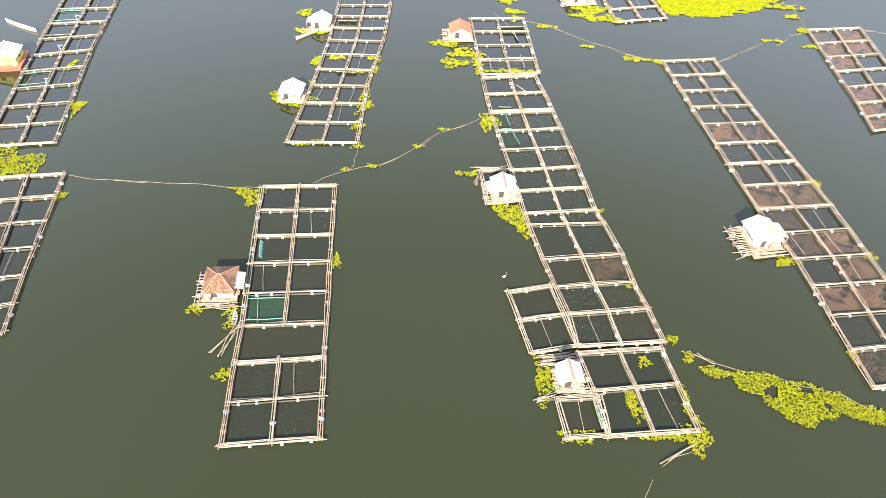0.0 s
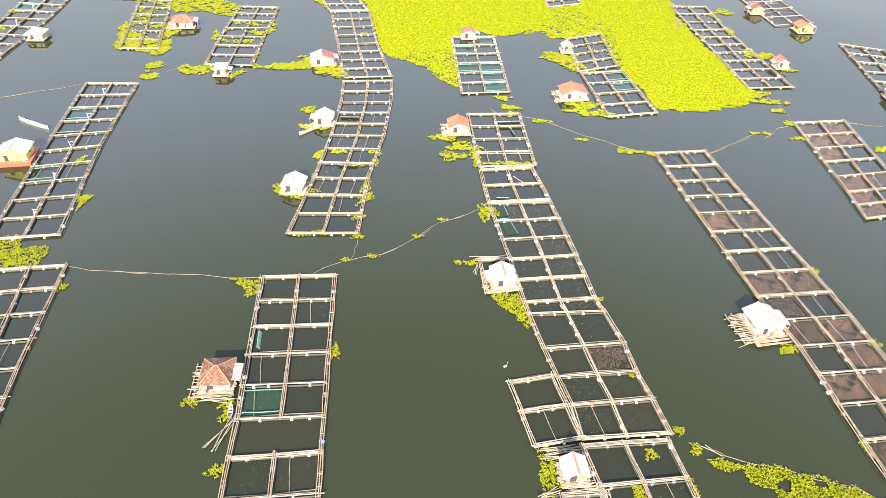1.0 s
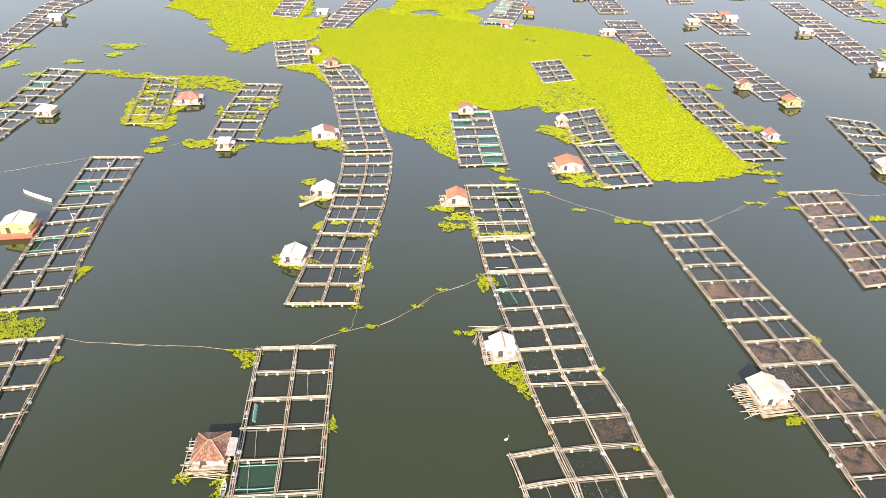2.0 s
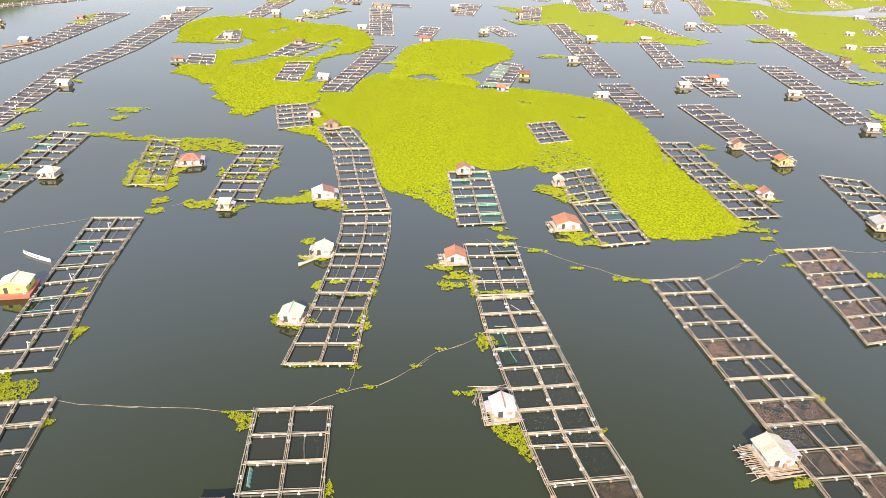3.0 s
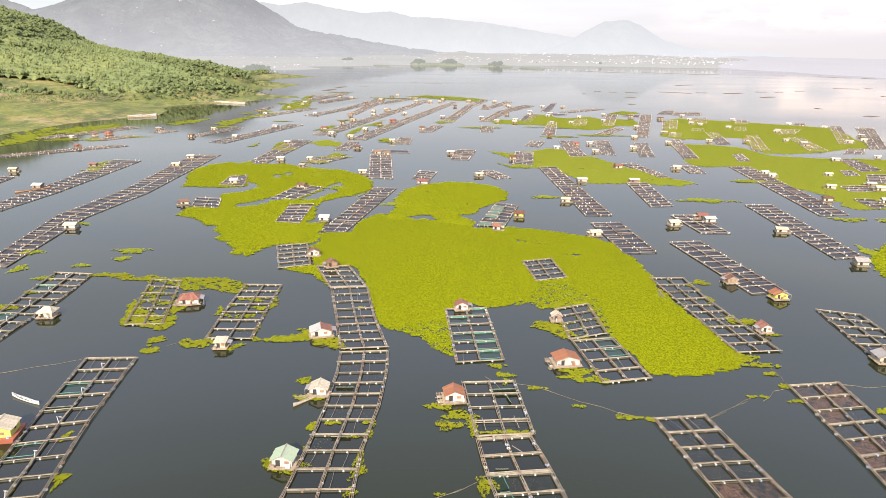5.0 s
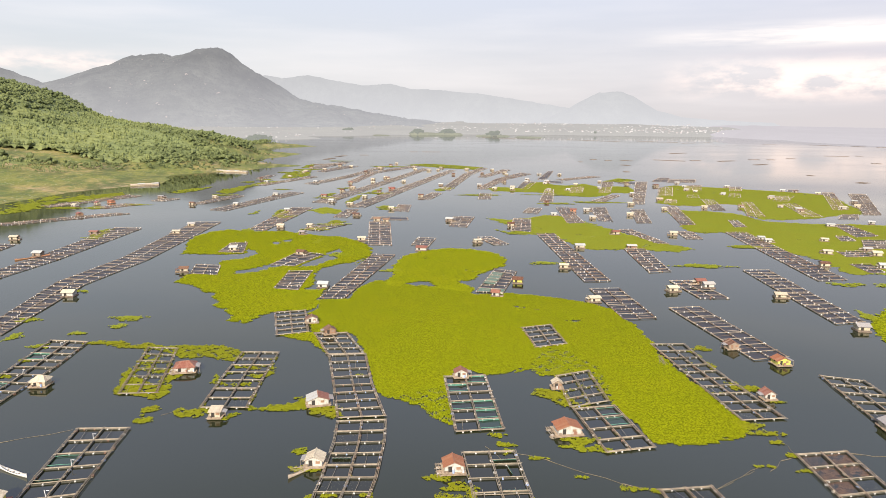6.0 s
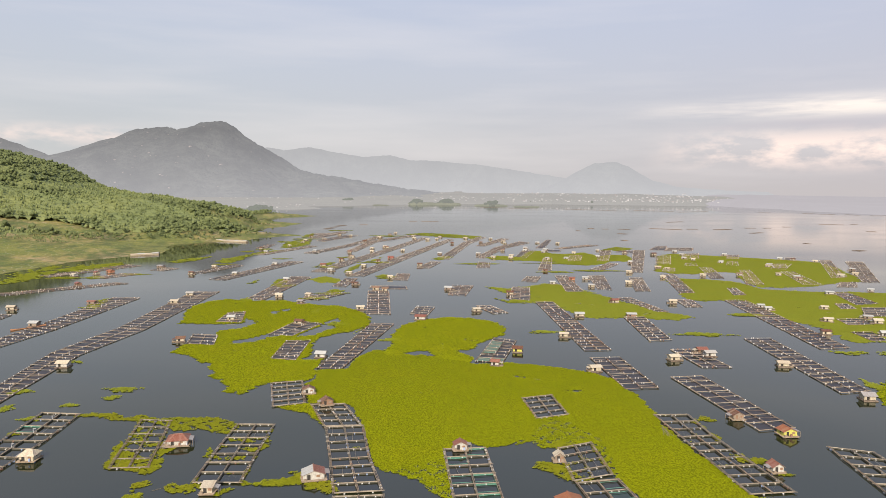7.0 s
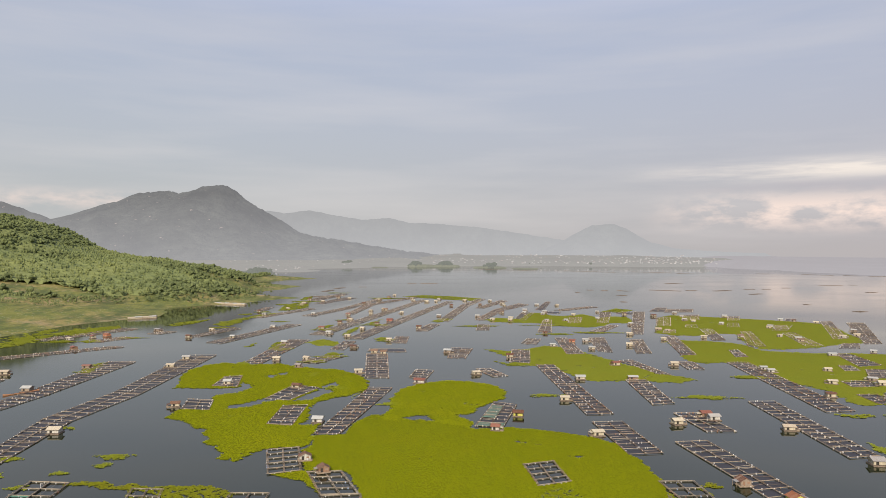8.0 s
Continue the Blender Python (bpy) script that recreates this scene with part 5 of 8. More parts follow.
def rosettes(rng, kinds=6):
    """Rosettes of spoon-shaped leaves on short stalks, one metre across."""
    out = []
    for k in range(kinds):
        vs, fs = [], []
        for i in range(8):
            a, r, h, s = rng.uniform(0, 6.28), rng.uniform(0.12, 0.42), rng.uniform(0.12, 0.42), rng.uniform(0.13, 0.22)
            c = np.array([r * math.cos(a), r * math.sin(a), h])
            o, t = np.array([math.cos(a), math.sin(a), 0]), np.array([-math.sin(a), math.cos(a), 0])
            tip = rng.uniform(-0.10, 0.16)
            b = 5 * len(vs)
            vs.append(np.array([c - o * s, c - o * 0.1 * s + t * s * 0.75 + (0, 0, tip * 0.4), c + o * s + (0, 0, tip), c - o * 0.1 * s - t * s * 0.75 + (0, 0, tip * 0.4), c + o * 0.2 * s - (0, 0, 0.04)]))
            fs.append(np.array([(b, b + 1, b + 4), (b + 1, b + 2, b + 4), (b + 2, b + 3, b + 4), (b + 3, b, b + 4)]))
        out.append((np.concatenate(vs), np.concatenate(fs)))
    return out


PLANTS = rosettes(np.random.default_rng(3))


def sprays(rng, kinds=8):
    """Simpler rosettes of four flat leaves for the wide mats."""
    out = []
    for k in range(kinds):
        vs, fs = [], []
        for i in range(4):
            a, r, h, s = i * 1.571 + rng.uniform(-0.5, 0.5), rng.uniform(0.2, 0.4), rng.uniform(0.04, 0.22), rng.uniform(0.24, 0.38)
            c = np.array([r * math.cos(a), r * math.sin(a), h])
            o, t = np.array([math.cos(a), math.sin(a), 0]), np.array([-math.sin(a), math.cos(a), 0])
            tip = rng.uniform(-0.10, 0.10)
            vs.append(np.array([c - o * s, c + t * s * 0.8 + (0, 0, tip * 0.5), c + o * s + (0, 0, tip), c - t * s * 0.8 + (0, 0, tip * 0.3)]))
            fs.append(np.array([(4 * i, 4 * i + 1, 4 * i + 2, 4 * i + 3)]))
        out.append((np.concatenate(vs), np.concatenate(fs)))
    return out


SPRAYS = sprays(np.random.default_rng(5))


def plant_mesh(name, xs, ys, size, rng, z=0.05, lift=None, kinds=None, mat=None, rise=1.0):
    kinds = kinds or PLANTS
    allv, allf, k = [], [], 0
    for i in range(len(xs)):
        v, f = kinds[int(rng.integers(0, len(kinds)))]
        s, a = size * rng.uniform(0.7, 1.3), rng.uniform(0, 6.28)
        c, sn = math.cos(a) * s, math.sin(a) * s
        w = np.empty_like(v)
        w[:, 0] = v[:, 0] * c - v[:, 1] * sn + xs[i]
        w[:, 1] = v[:, 0] * sn + v[:, 1] * c + ys[i]
        w[:, 2] = v[:, 2] * min(s, 1.1) * rise + z + (0 if lift is None else lift[i])
        allv.append(w)
        allf.append(f + k)
        k += len(v)
    return arrays(name, np.concatenate(allv), np.concatenate(allf), mat or LEAF)


def weed_patch(x, y, rx, ry):
    """A loose drift of water hyacinth against a raft or on open water."""
    rng = RNG
    dist = math.hypot(x, y)
    size = 0.44 if dist < 125 else (0.6 if dist < 160 else (0.9 if dist < 300 else 1.6))
    n = int(max(9, 3.14 * rx * ry * 3.5 / size ** 2))
    a, r = rng.uniform(0, 6.28, n), np.sqrt(rng.uniform(0, 1, n))
    lump = 1 + 0.35 * np.sin(3 * a + x) + 0.2 * np.sin(5 * a + y)
    px, py = rx * r * np.cos(a) * lump, ry * r * np.sin(a) * lump
    ob = new("water_hyacinth", plant_mesh("water_hyacinth", px, py, size, rng, kinds=PLANTS if dist < 125 else SPRAYS, mat=LEAF_NEAR if dist < 250 else LEAF_FAR_HAZED))
    ob.location = (x, y, 0)
    tagged(ob, "drift of bright yellow-green water hyacinth leaves on the water", "water plants", "hyacinth drifts", "stuff")


def weed_area(outline):
    """A drift of water hyacinth that fills an outline unevenly."""
    rng = RNG
    px, py = np.array([p[0] for p in outline]), np.array([p[1] for p in outline])
    cx, cy = float(px.mean()), float(py.mean())
    dist = math.hypot(cx, cy)
    size = 0.44 if dist < 125 else (0.65 if dist < 300 else dist / 330)
    n = int((px.max() - px.min() + 1) * (py.max() - py.min() + 1) * 3.7 / size ** 2)
    ax, ay = rng.uniform(px.min() - 0.5, px.max() + 0.5, n), rng.uniform(py.min() - 0.5, py.max() + 0.5, n)
    g = max(1.0, dist / 250)
    wx, wy = ax + 0.7 * g * ripple(ax, ay, 2.1 * g, 1.0), ay + 0.7 * g * ripple(ax, ay, 1.9 * g, 2.0)
    ok = inside(wx, wy, outline) & (ripple(ax, ay, 1.7 * g, 5.0) > (-0.85 if dist < 125 else -0.4))
    if ok.sum() < 4:
        return
    ob = new("water_hyacinth", plant_mesh("water_hyacinth", ax[ok] - cx, ay[ok] - cy, size, rng, kinds=PLANTS if dist < 125 else SPRAYS, mat=LEAF_NEAR if dist < 250 else LEAF_FAR_HAZED))
    ob.location = (cx, cy, 0)
    tagged(ob, "dense drift of yellow-green water hyacinth against the bamboo", "water plants", "hyacinth drifts", "stuff")


def weed_mat(outline, size=1.0, density=1.0, step=0.8, ragged=1.0, holes=0.0, cut=(), loose=(), label="broad bright-green mat of water hyacinth covering the lake", fine=False):
    """A closed mat of water hyacinth within an outline: a knobbly bed of leaves and stems, and rosettes on it."""
    rng = RNG
    px, py = np.array([p[0] for p in outline]), np.array([p[1] for p in outline])
    gx, gy = np.meshgrid(np.arange(px.min() - 3, px.max() + 3, step), np.arange(py.min() - 3, py.max() + 3, step))

    def warp(ax, ay):
        bx = ax + ragged * (1.2 * ripple(ax, ay, 3.5, 1.0) + 0.6 * ripple(ax, ay, 1.3, 4.0))
        by = ay + ragged * (1.2 * ripple(ax, ay, 3.1, 2.0) + 0.6 * ripple(ax, ay, 1.1, 5.0))
        ok = inside(bx, by, outline)
        if holes:
            ok &= (ripple(ax, ay, 9.0, 3.0) + 0.6 * ripple(ax, ay, 3.0, 6.0)) > -1.05 + holes
        for hole in cut:
            ok &= ~inside(bx, by, hole)
        for area in loose:
            ok &= ~inside(bx, by, area) | (ripple(ax, ay, 1.6, 7.0) + 0.7 * ripple(ax, ay, 0.7, 3.0) > -0.72)
        return ok

    def split(ax, ay):
        """False in the narrow cracks where the wind has parted a broad mat."""
        return ~((np.abs(ripple(ax * 0.35 + 0.2 * ay, ay, 5.0, 8.0)) < 0.035) & (ripple(ax, ay, 21.0, 9.0) > 0.62))

    gz = 0.05 + 0.02 * ripple(gx, gy, 1.2, 2.0) + 0.02 * ripple(gx, gy, 6.0, 2.0)
    keep = warp(gx[:-1, :-1] + step / 2, gy[:-1, :-1] + step / 2) & clear_of_cages(gx[:-1, :-1] + step / 2, gy[:-1, :-1] + step / 2)
    if not fine:
        keep &= split(gx[:-1, :-1] + step / 2, gy[:-1, :-1] + step / 2)
    for area in loose:
        keep &= ~inside(gx[:-1, :-1] + step / 2, gy[:-1, :-1] + step / 2, area) | (ripple(gx[:-1, :-1], gy[:-1, :-1], 1.6, 7.0) > -0.2)
    if fine:   # the bed stops short of the outer leaves
        core = keep.copy()
        for ox, oy in ((1, 0), (-1, 0), (0, 1), (0, -1)):
            core &= np.roll(keep, (ox, oy), (0, 1))
        keep = core
    i = np.arange(gx.size).reshape(gx.shape)
    q = np.stack([i[:-1, :-1], i[:-1, 1:], i[1:, 1:], i[1:, :-1]], -1)[keep]
    used = np.unique(q)
    back = np.zeros(gx.size, int)
    back[used] = np.arange(len(used))
    v = np.stack([gx, gy, gz], -1).reshape(-1, 3)[used]
    home = thing("water_hyacinth_mat", 0, 0, 0, 0, label, "water plants", "hyacinth mats", "stuff")
    # near beds use the darkened greens, so shade is painted into the gaps
    part("leaf_bed", arrays("leaf_bed", v, back[q], LEAF_GAP_SHADE if fine else (LEAF_BED_SHADED if py.min() < 330 else LEAF_FAR_HAZED), True), None, home)["kind"] = "stuff"
    gap = density ** -0.5
    ax, ay = (v.ravel() for v in np.meshgrid(np.arange(px.min(), px.max(), gap), np.arange(py.min(), py.max(), gap)))
    ax, ay = ax + rng.uniform(-0.6, 0.6, len(ax)) * gap, ay + rng.uniform(-0.6, 0.6, len(ay)) * gap
    ok = warp(ax, ay) & clear_of_cages(ax, ay)
    if not fine:
        ok &= split(ax, ay)
    ax, ay = ax[ok], ay[ok]
    lift = 0.08 + 0.03 * ripple(ax, ay, 4.0, 6.0) + rng.uniform(0, 0.08, len(ax))
    part("leaf_rosettes", plant_mesh("leaf_rosettes", ax, ay, size, rng, 0.0, lift, PLANTS if fine else SPRAYS, LEAF_NEAR if fine else (LEAF if py.min() < 330 else LEAF_FAR_HAZED), 1.0 if py.min() < 330 else 0.4), None, home)["kind"] = "stuff"


CAGES = []


def clear_of_cages(x, y):
    """False inside the open cells of rafts that lie within a mat."""
    ok = np.ones(x.shape, bool)
    for c in CAGES:
        ok &= ~inside(x, y, c)
    return ok


# ---------------------------------------------------------------- boats and mooring lines


def canoe(ax, ay, bx, by, mat, label, beam=0.95):
    """A slender dugout with raised ends, open inside, with thwarts."""
    L = math.hypot(bx - ax, by - ay)
    home = thing("canoe", (ax + bx) / 2, (ay + by) / 2, 0, math.degrees(math.atan2(by - ay, bx - ax)), label, "boat", "canoes")
    m = Mesh()
    n, ring = 15, 9
    vs = []
    for shell in (0, 1):
        for i in range(n):
            t = -1 + 2 * i / (n - 1)
            half = max(0.03, beam / 2 * (1 - abs(t) ** 2.4)) - 0.05 * shell
            half = max(half, 0.015)
            sheer = 0.42 + 0.55 * abs(t) ** 3
            for j in range(ring):
                a = -math.pi / 2 + math.pi * j / (ring - 1)
                zz = sheer - (sheer + 0.12 - 0.06 * shell) * math.cos(a) ** 0.7 if 0 < j < ring - 1 else sheer
                vs.append((t * L / 2, half * math.sin(a), zz))
    fs = []
    for i in range(n - 1):
        for j in range(ring - 1):
            a = i * ring + j
            fs.append((a, a + 1, a + ring + 1, a + ring))
            b = n * ring + a
            fs.append((b, b + ring, b + ring + 1, b + 1))
        for j in (0, ring - 1):
            a, b = i * ring + j, n * ring + i * ring + j
            fs.append((a, a + ring, b + ring, b))
    m.add(vs, fs)
    part("hull", m, mat, home, smooth=True)
    for t in (-0.4, 0.0, 0.4):
        th = Mesh()
        w = beam / 2 * (1 - abs(t) ** 2.4) - 0.03
        th.box(t * L / 2 - 0.12, t * L / 2 + 0.12, -w, w, 0.30, 0.34)
        part("thwart", th, BOAT_WOOD, home)
    return home


def mooring_line(pts):
    """Floating bamboo poles tied end to end between rafts."""
    rng = RNG
    x0, y0 = pts[0]
    home = thing("mooring_line", x0, y0, 0, 0, "pale bamboo mooring line floating between rafts", "mooring line", "mooring lines")
    for (ax, ay), (bx, by) in zip(pts, pts[1:]):
        L = math.hypot(bx - ax, by - ay)
        k = max(1, round(L / 7))
        for i in range(k):
            m = Mesh()
            p = [Vector((ax + (bx - ax) * t / k - x0, ay + (by - ay) * t / k - y0, 0.05)) for t in (i, i + 1)]
            side = Vector((rng.uniform(-0.2, 0.2), rng.uniform(-0.2, 0.2), 0))
            m.pole(p[0] + side, p[1] - side * 0.5, 0.040, 0.032, 5, rng.uniform(-0.5, 0.5))
            if rng.uniform() < 0.5:
                m.pole(p[0] + Vector((0.15, 0.1, 0)), p[0].lerp(p[1], 0.6) + Vector((0.1, -0.2, 0)), 0.035, 0.03, 5, 0.15)
            part("pole", m, ROPE, home)



def hung_net(ax, ay, bx, by, width, label):
    """A strip of green netting hung over a pole, with sagging folds down to the water."""
    L = math.hypot(bx - ax, by - ay)
    home = thing("hung_net", ax, ay, 0, math.degrees(math.atan2(by - ay, bx - ax)), label, "net", "hung nets")
    m = Mesh()
    m.pole((0, 0, 0.5), (L, 0, 0.5), 0.05, 0.04, 6, 0.05)
    part("pole", m, BAMBOO_PALE, home)
    n = 14
    vs, fs = [], []
    for i in range(n):
        sag = 0.08 * math.sin(i * 2.3)
        vs += [(i * L / (n - 1), 0.0, 0.53), (i * L / (n - 1), width * (0.6 + sag), 0.36 + sag), (i * L / (n - 1), width * (1 + 2 * sag), 0.03)]
    for i in range(n - 1):
        fs += [(3 * i + k, 3 * i + 3 + k, 3 * i + 4 + k, 3 * i + 1 + k) for k in (0, 1)]
    m = Mesh()
    m.add(vs, fs)
    part("netting", m, NET_GREEN, home, smooth=True)


def net_panel(corners, label, mat=NET_SUNK, z=0.05):
    """Green netting drawn over part of a raft, its inner edges rolled round poles."""
    x0, y0 = corners[0]
    a, b, c, d = (Vector((x - x0, y - y0, 0)) for x, y in corners)
    home = thing("hung_net", x0, y0, 0, 0, label, "net", "hung nets")
    n, vs, fs = 7, [], []
    for i in range(n):
        for j in range(n):
            u, v = i / (n - 1), j / (n - 1)
            q = a.lerp(b, u).lerp(d.lerp(c, u), v)
            vs.append((q.x, q.y, z + 0.02 * math.sin(5 * u + 3 * v) + 0.06 * max(abs(2 * u - 1), abs(2 * v - 1)) ** 4))
    for i in range(n - 1):
        fs += [(i * n + j, i * n + n + j, i * n + n + j + 1, i * n + j + 1) for j in range(n - 1)]
    m = Mesh()
    m.add(vs, fs)
    part("netting", m, mat, home, smooth=True)
    for p, q in ((b, c), (a, b)):
        m = Mesh()
        m.pole(p + Vector((0, 0, z + 0.31)), q + Vector((0, 0, z + 0.31)), 0.08, 0.06, 6, 0.08)
        part("net_roll", m, NET_GREEN, home, "rolled pale green netting")


def stray_pole(ax, ay, bx, by, z0, z1, mat, label):
    """One bamboo pole left lying or standing on a raft."""
    home = thing("bamboo_pole", ax, ay, z0, 0, label, "bamboo pole", "stray bamboo poles")
    m = Mesh()
    m.pole((0, 0, 0), (bx - ax, by - ay, z1 - z0), 0.07, 0.05, 6, 0.05)
    part("pole", m, mat, home)


def buoy(x, y):
    """A white plastic can with a short stick, floating as a marker."""
    home = thing("buoy", x, y, 0, 30, "white plastic can floating as a marker with a stick", "buoy")
    m = Mesh()
    m.pole((-0.22, 0, 0.06), (0.22, 0, 0.10), 0.16, 0.15, 10)
    m.pole((0.22, 0, 0.10), (0.32, 0, 0.11), 0.06, 0.05, 8)
    part("can", m, DRUM_WHITE, home)
    m = Mesh()
    m.pole((0.3, 0, 0.05), (0.45, 0.1, 0.75), 0.025, 0.02, 5)
    part("stick", m, BAMBOO_PALE, home)


def pole_heap(x, y, heading, length, n, spread, label):
    """Spare bamboo poles thrown down together, floating half out of the water."""
    rng = RNG
    home = thing("bamboo_heap", x, y, 0, heading, label, "bamboo heap", "bamboo heaps")
    for i in range(n):
        m = Mesh()
        a = radians(rng.normal() * 9)
        l2, oy = length * rng.uniform(0.35, 0.55), rng.uniform(-spread, spread)
        c = Vector((rng.uniform(-0.3, 0.3) * length * 0.5, oy, rng.uniform(0.06, 0.4)))
        d = Vector((math.cos(a), math.sin(a), rng.uniform(-0.03, 0.03))) * l2
        m.pole(c - d, c + d, 0.06, 0.04, 5, rng.uniform(-0.15, 0.15))
        part("bamboo_pole", m, BAMBOO_BROWN if i % 3 else BAMBOO_PALE, home)


# ---------------------------------------------------------------- the place: rafts
raft([(-30.3, 83.1, -18.4, 84.2), (-27, 54.7, -15.6, 55.8), (-26.6, 48.7, -15.1, 50.2), (-25.4, 37.1, -13.8, 38.6)], [5, 1, 2], 2, "A", "bamboo fish-cage raft with one open double cell and a green net")
raft([(4, 142.4, 16, 143.4), (6.4, 119.6, 18, 120.9)], [4], 2, "", "two-row bamboo fish-cage raft floating on drums")
raft([(6.5, 118.4, 17.2, 120), (7.9, 107, 19.7, 108.6)], [2], 2, "", "two-row bamboo fish-cage raft floating on drums")
raft([(7.9, 106.5, 19.8, 107.9), (11.2, 90, 22.8, 91.8), (12.9, 79.3, 24.5, 80.8), (13.4, 76.7, 25.5, 77.9), (15.1, 69.3, 27.4, 71.1), (16.6, 64, 28.2, 65.6), (18, 59, 29.5, 60.6), (18.7, 53.6, 30.7, 55)], [3, 2, 1, 1, 1, 1, 1], 2, "F", "long bamboo fish-cage raft with fish rippling in dark nets")
raft([(18.6, 52.4, 30.1, 53.8), (20, 46.7, 31.2, 48.3), (21.1, 40.4, 32.5, 41.7)], [1, 1], 2, "W", "bamboo fish-cage raft overgrown with water hyacinth at its edges")
raft([(9.6, 62.6, 16, 64.2), (11, 57.6, 17.4, 59), (12.4, 52.2, 18.7, 53.7)], [1, 1], 1, "", "single-row bamboo fish cage moored beside a longer raft")
raft([(15.2, 45.3, 20.7, 45.9), (16.1, 40, 21.2, 40.6)], [1], 1, "", "single-row bamboo fish cage moored beside a longer raft")
raft([(44.5, 127.6, 55.6, 129.2), (47.8, 105.7, 59.7, 107.2), (51.5, 82.6, 64.2, 84.4), (54.2, 71.7, 65.9, 73.3), (55.5, 60.8, 67.3, 62.4), (56.9, 48.9, 68.6, 50.9)], [4, 4, 2, 2, 2], 2, "P", "bamboo fish-cage raft with pinkish floating litter in its cells")
raft([(80.6, 143.5, 93.1, 145.4), (80.5, 114.8, 92.7, 117.6), (80.1, 105.7, 92.6, 108.7)], [5, 2], 2, "Q", "bamboo fish-cage raft with faint pinkish litter in its cells")
raft([(-75, 82.4, -63.5, 84.4), (-69.1, 60.5, -60.2, 62.1), (-66.4, 48.7, -58.3, 51.9)], [4, 2], 2, "", "two-row bamboo fish-cage raft floating on drums")
raft([(-89.5, 151.7, -77.4, 152.5), (-84.8, 119.9, -74, 123), (-80, 90.3, -68.6, 92.4)], [5, 5], 2, "L", "pale two-row bamboo fish-cage raft with standing pipes")
raft([(-28.5, 95.1, -16.1, 95.8), (-26.9, 113.4, -16.2, 113.8), (-26.1, 130.7, -14.6, 131.1), (-26.2, 146.2, -14.4, 147.3), (-27.1, 157.7, -15.1, 158.9)], [3, 3, 3, 2], 2, "W", "bamboo fish-cage raft overgrown with water hyacinth at its edges")
raft([(-27.4, 159.7, -15.6, 161.3), (-32, 180.8, -21.4, 182.6), (-37.7, 205.7, -26.3, 207.4)], [4, 4], 2, "", "two-row bamboo fish-cage raft floating on drums")
raft([(-38.4, 206.7, -26.9, 207.9), (-46.7, 227.8, -35.6, 229)], [4], 2, "", "two-row bamboo fish-cage raft floating on drums")
raft([(-0.4, 188.6, 11.5, 190.1), (2.6, 153, 14.3, 154.8)], [6], 2, "G", "bamboo fish-cage raft with green netting in several cells")
raft([(32.9, 190.2, 43.2, 194.9), (33.3, 168.1, 44.2, 172.4)], [4], 2, "W", "bamboo fish-cage raft overgrown with water hyacinth at its edges")
raft([(33.7, 167, 44.9, 169.4), (37.2, 143.5, 49, 146.3)], [4], 2, "H", "bamboo fish-cage raft with green netting in two cells")
raft([(27.5, 237.3, 38.5, 241.4), (30, 216, 40.8, 220.1)], [4], 2, "", "two-row bamboo fish-cage raft floating on drums")
raft([(69.8, 220.4, 81.2, 221), (71.9, 200.3, 81.9, 201.8), (75.8, 161.4, 87.4, 162.9)], [3, 7], 2, "W", "bamboo fish-cage raft overgrown with water hyacinth at its edges")
raft([(112.8, 193.1, 123.6, 189.5), (110.2, 161.8, 122.8, 162)], [5], 2, "", "two-row bamboo fish-cage raft floating on drums")
raft([(-133.9, 216.6, -120.8, 215.6), (-131.1, 192.1, -118.4, 191.8), (-128.2, 162.8, -118, 161.1)], [4, 5], 2, "L", "pale two-row bamboo fish-cage raft with standing pipes")
raft([(-98.2, 210.9, -88.5, 210.3), (-89.8, 173.1, -79.8, 174)], [6], 2, "W", "bamboo fish-cage raft overgrown with water hyacinth at its edges")
raft([(-66, 207.5, -54.4, 207.6), (-65.7, 190.1, -53.8, 190.7), (-64.3, 164.9, -52.3, 165.1)], [3, 4], 2, "W", "bamboo fish-cage raft overgrown with water hyacinth at its edges")
raft([(-67.2, 253, -56.2, 256.7), (-59.5, 225.3, -49.5, 229.5)], [5], 2, "", "two-row bamboo fish-cage raft floating on drums")
raft([(5.9, 89.5, 11.2, 90.2), (6.9, 81.2, 12.3, 82.3)], [1], 1, "", "single-row bamboo fish cage moored beside a longer raft")
far_raft([(12.8, 289.2, 24.4, 287.8), (24.1, 335.6, 34.4, 329.6)], [7])
far_raft([(-54, 275.6, -43.9, 275.2), (-42, 369.7, -29.6, 368.8)], [15])
far_raft([(-77.3, 291, -66.2, 288.5), (-78.5, 325, -67.4, 326.9)], [6])
far_raft([(-91.4, 340.2, -78.9, 336.8), (-84.5, 375.4, -69.6, 368.1)], [5])
far_raft([(-129, 371, -115, 370), (-131, 399, -122, 402)], [5])
far_raft([(-125.1, 317.7, -111.6, 315.9), (-129.4, 338.1, -116.4, 336.1)], [3])
far_raft([(-164, 222.4, -154.5, 222.2), (-178.1, 296.7, -163.8, 294.1), (-174.6, 351.4, -159.4, 349.2), (-182.8, 479.4, -164.5, 480.7)], [11, 8, 20])
far_raft([(-220, 303, -209, 304), (-220, 352, -206, 348), (-226, 451, -208, 450)], [7, 15])
far_raft([(-262, 365, -251, 364), (-264, 387, -254, 386)], [3])
far_raft([(-319, 459, -304, 455), (-260, 521, -248, 518)], [13])
far_raft([(-341, 556, -328, 553), (-309, 644, -292, 636)], [14])
far_raft([(-294, 552, -282, 546), (-279, 580, -266, 573)], [5])
far_raft([(-268, 602, -255, 599), (-260, 620, -248, 617)], [3])
far_raft([(-224, 585, -214, 582), (-209, 653, -197, 645)], [10])
far_raft([(-195, 546, -181, 540), (-161, 684, -147, 680)], [22])
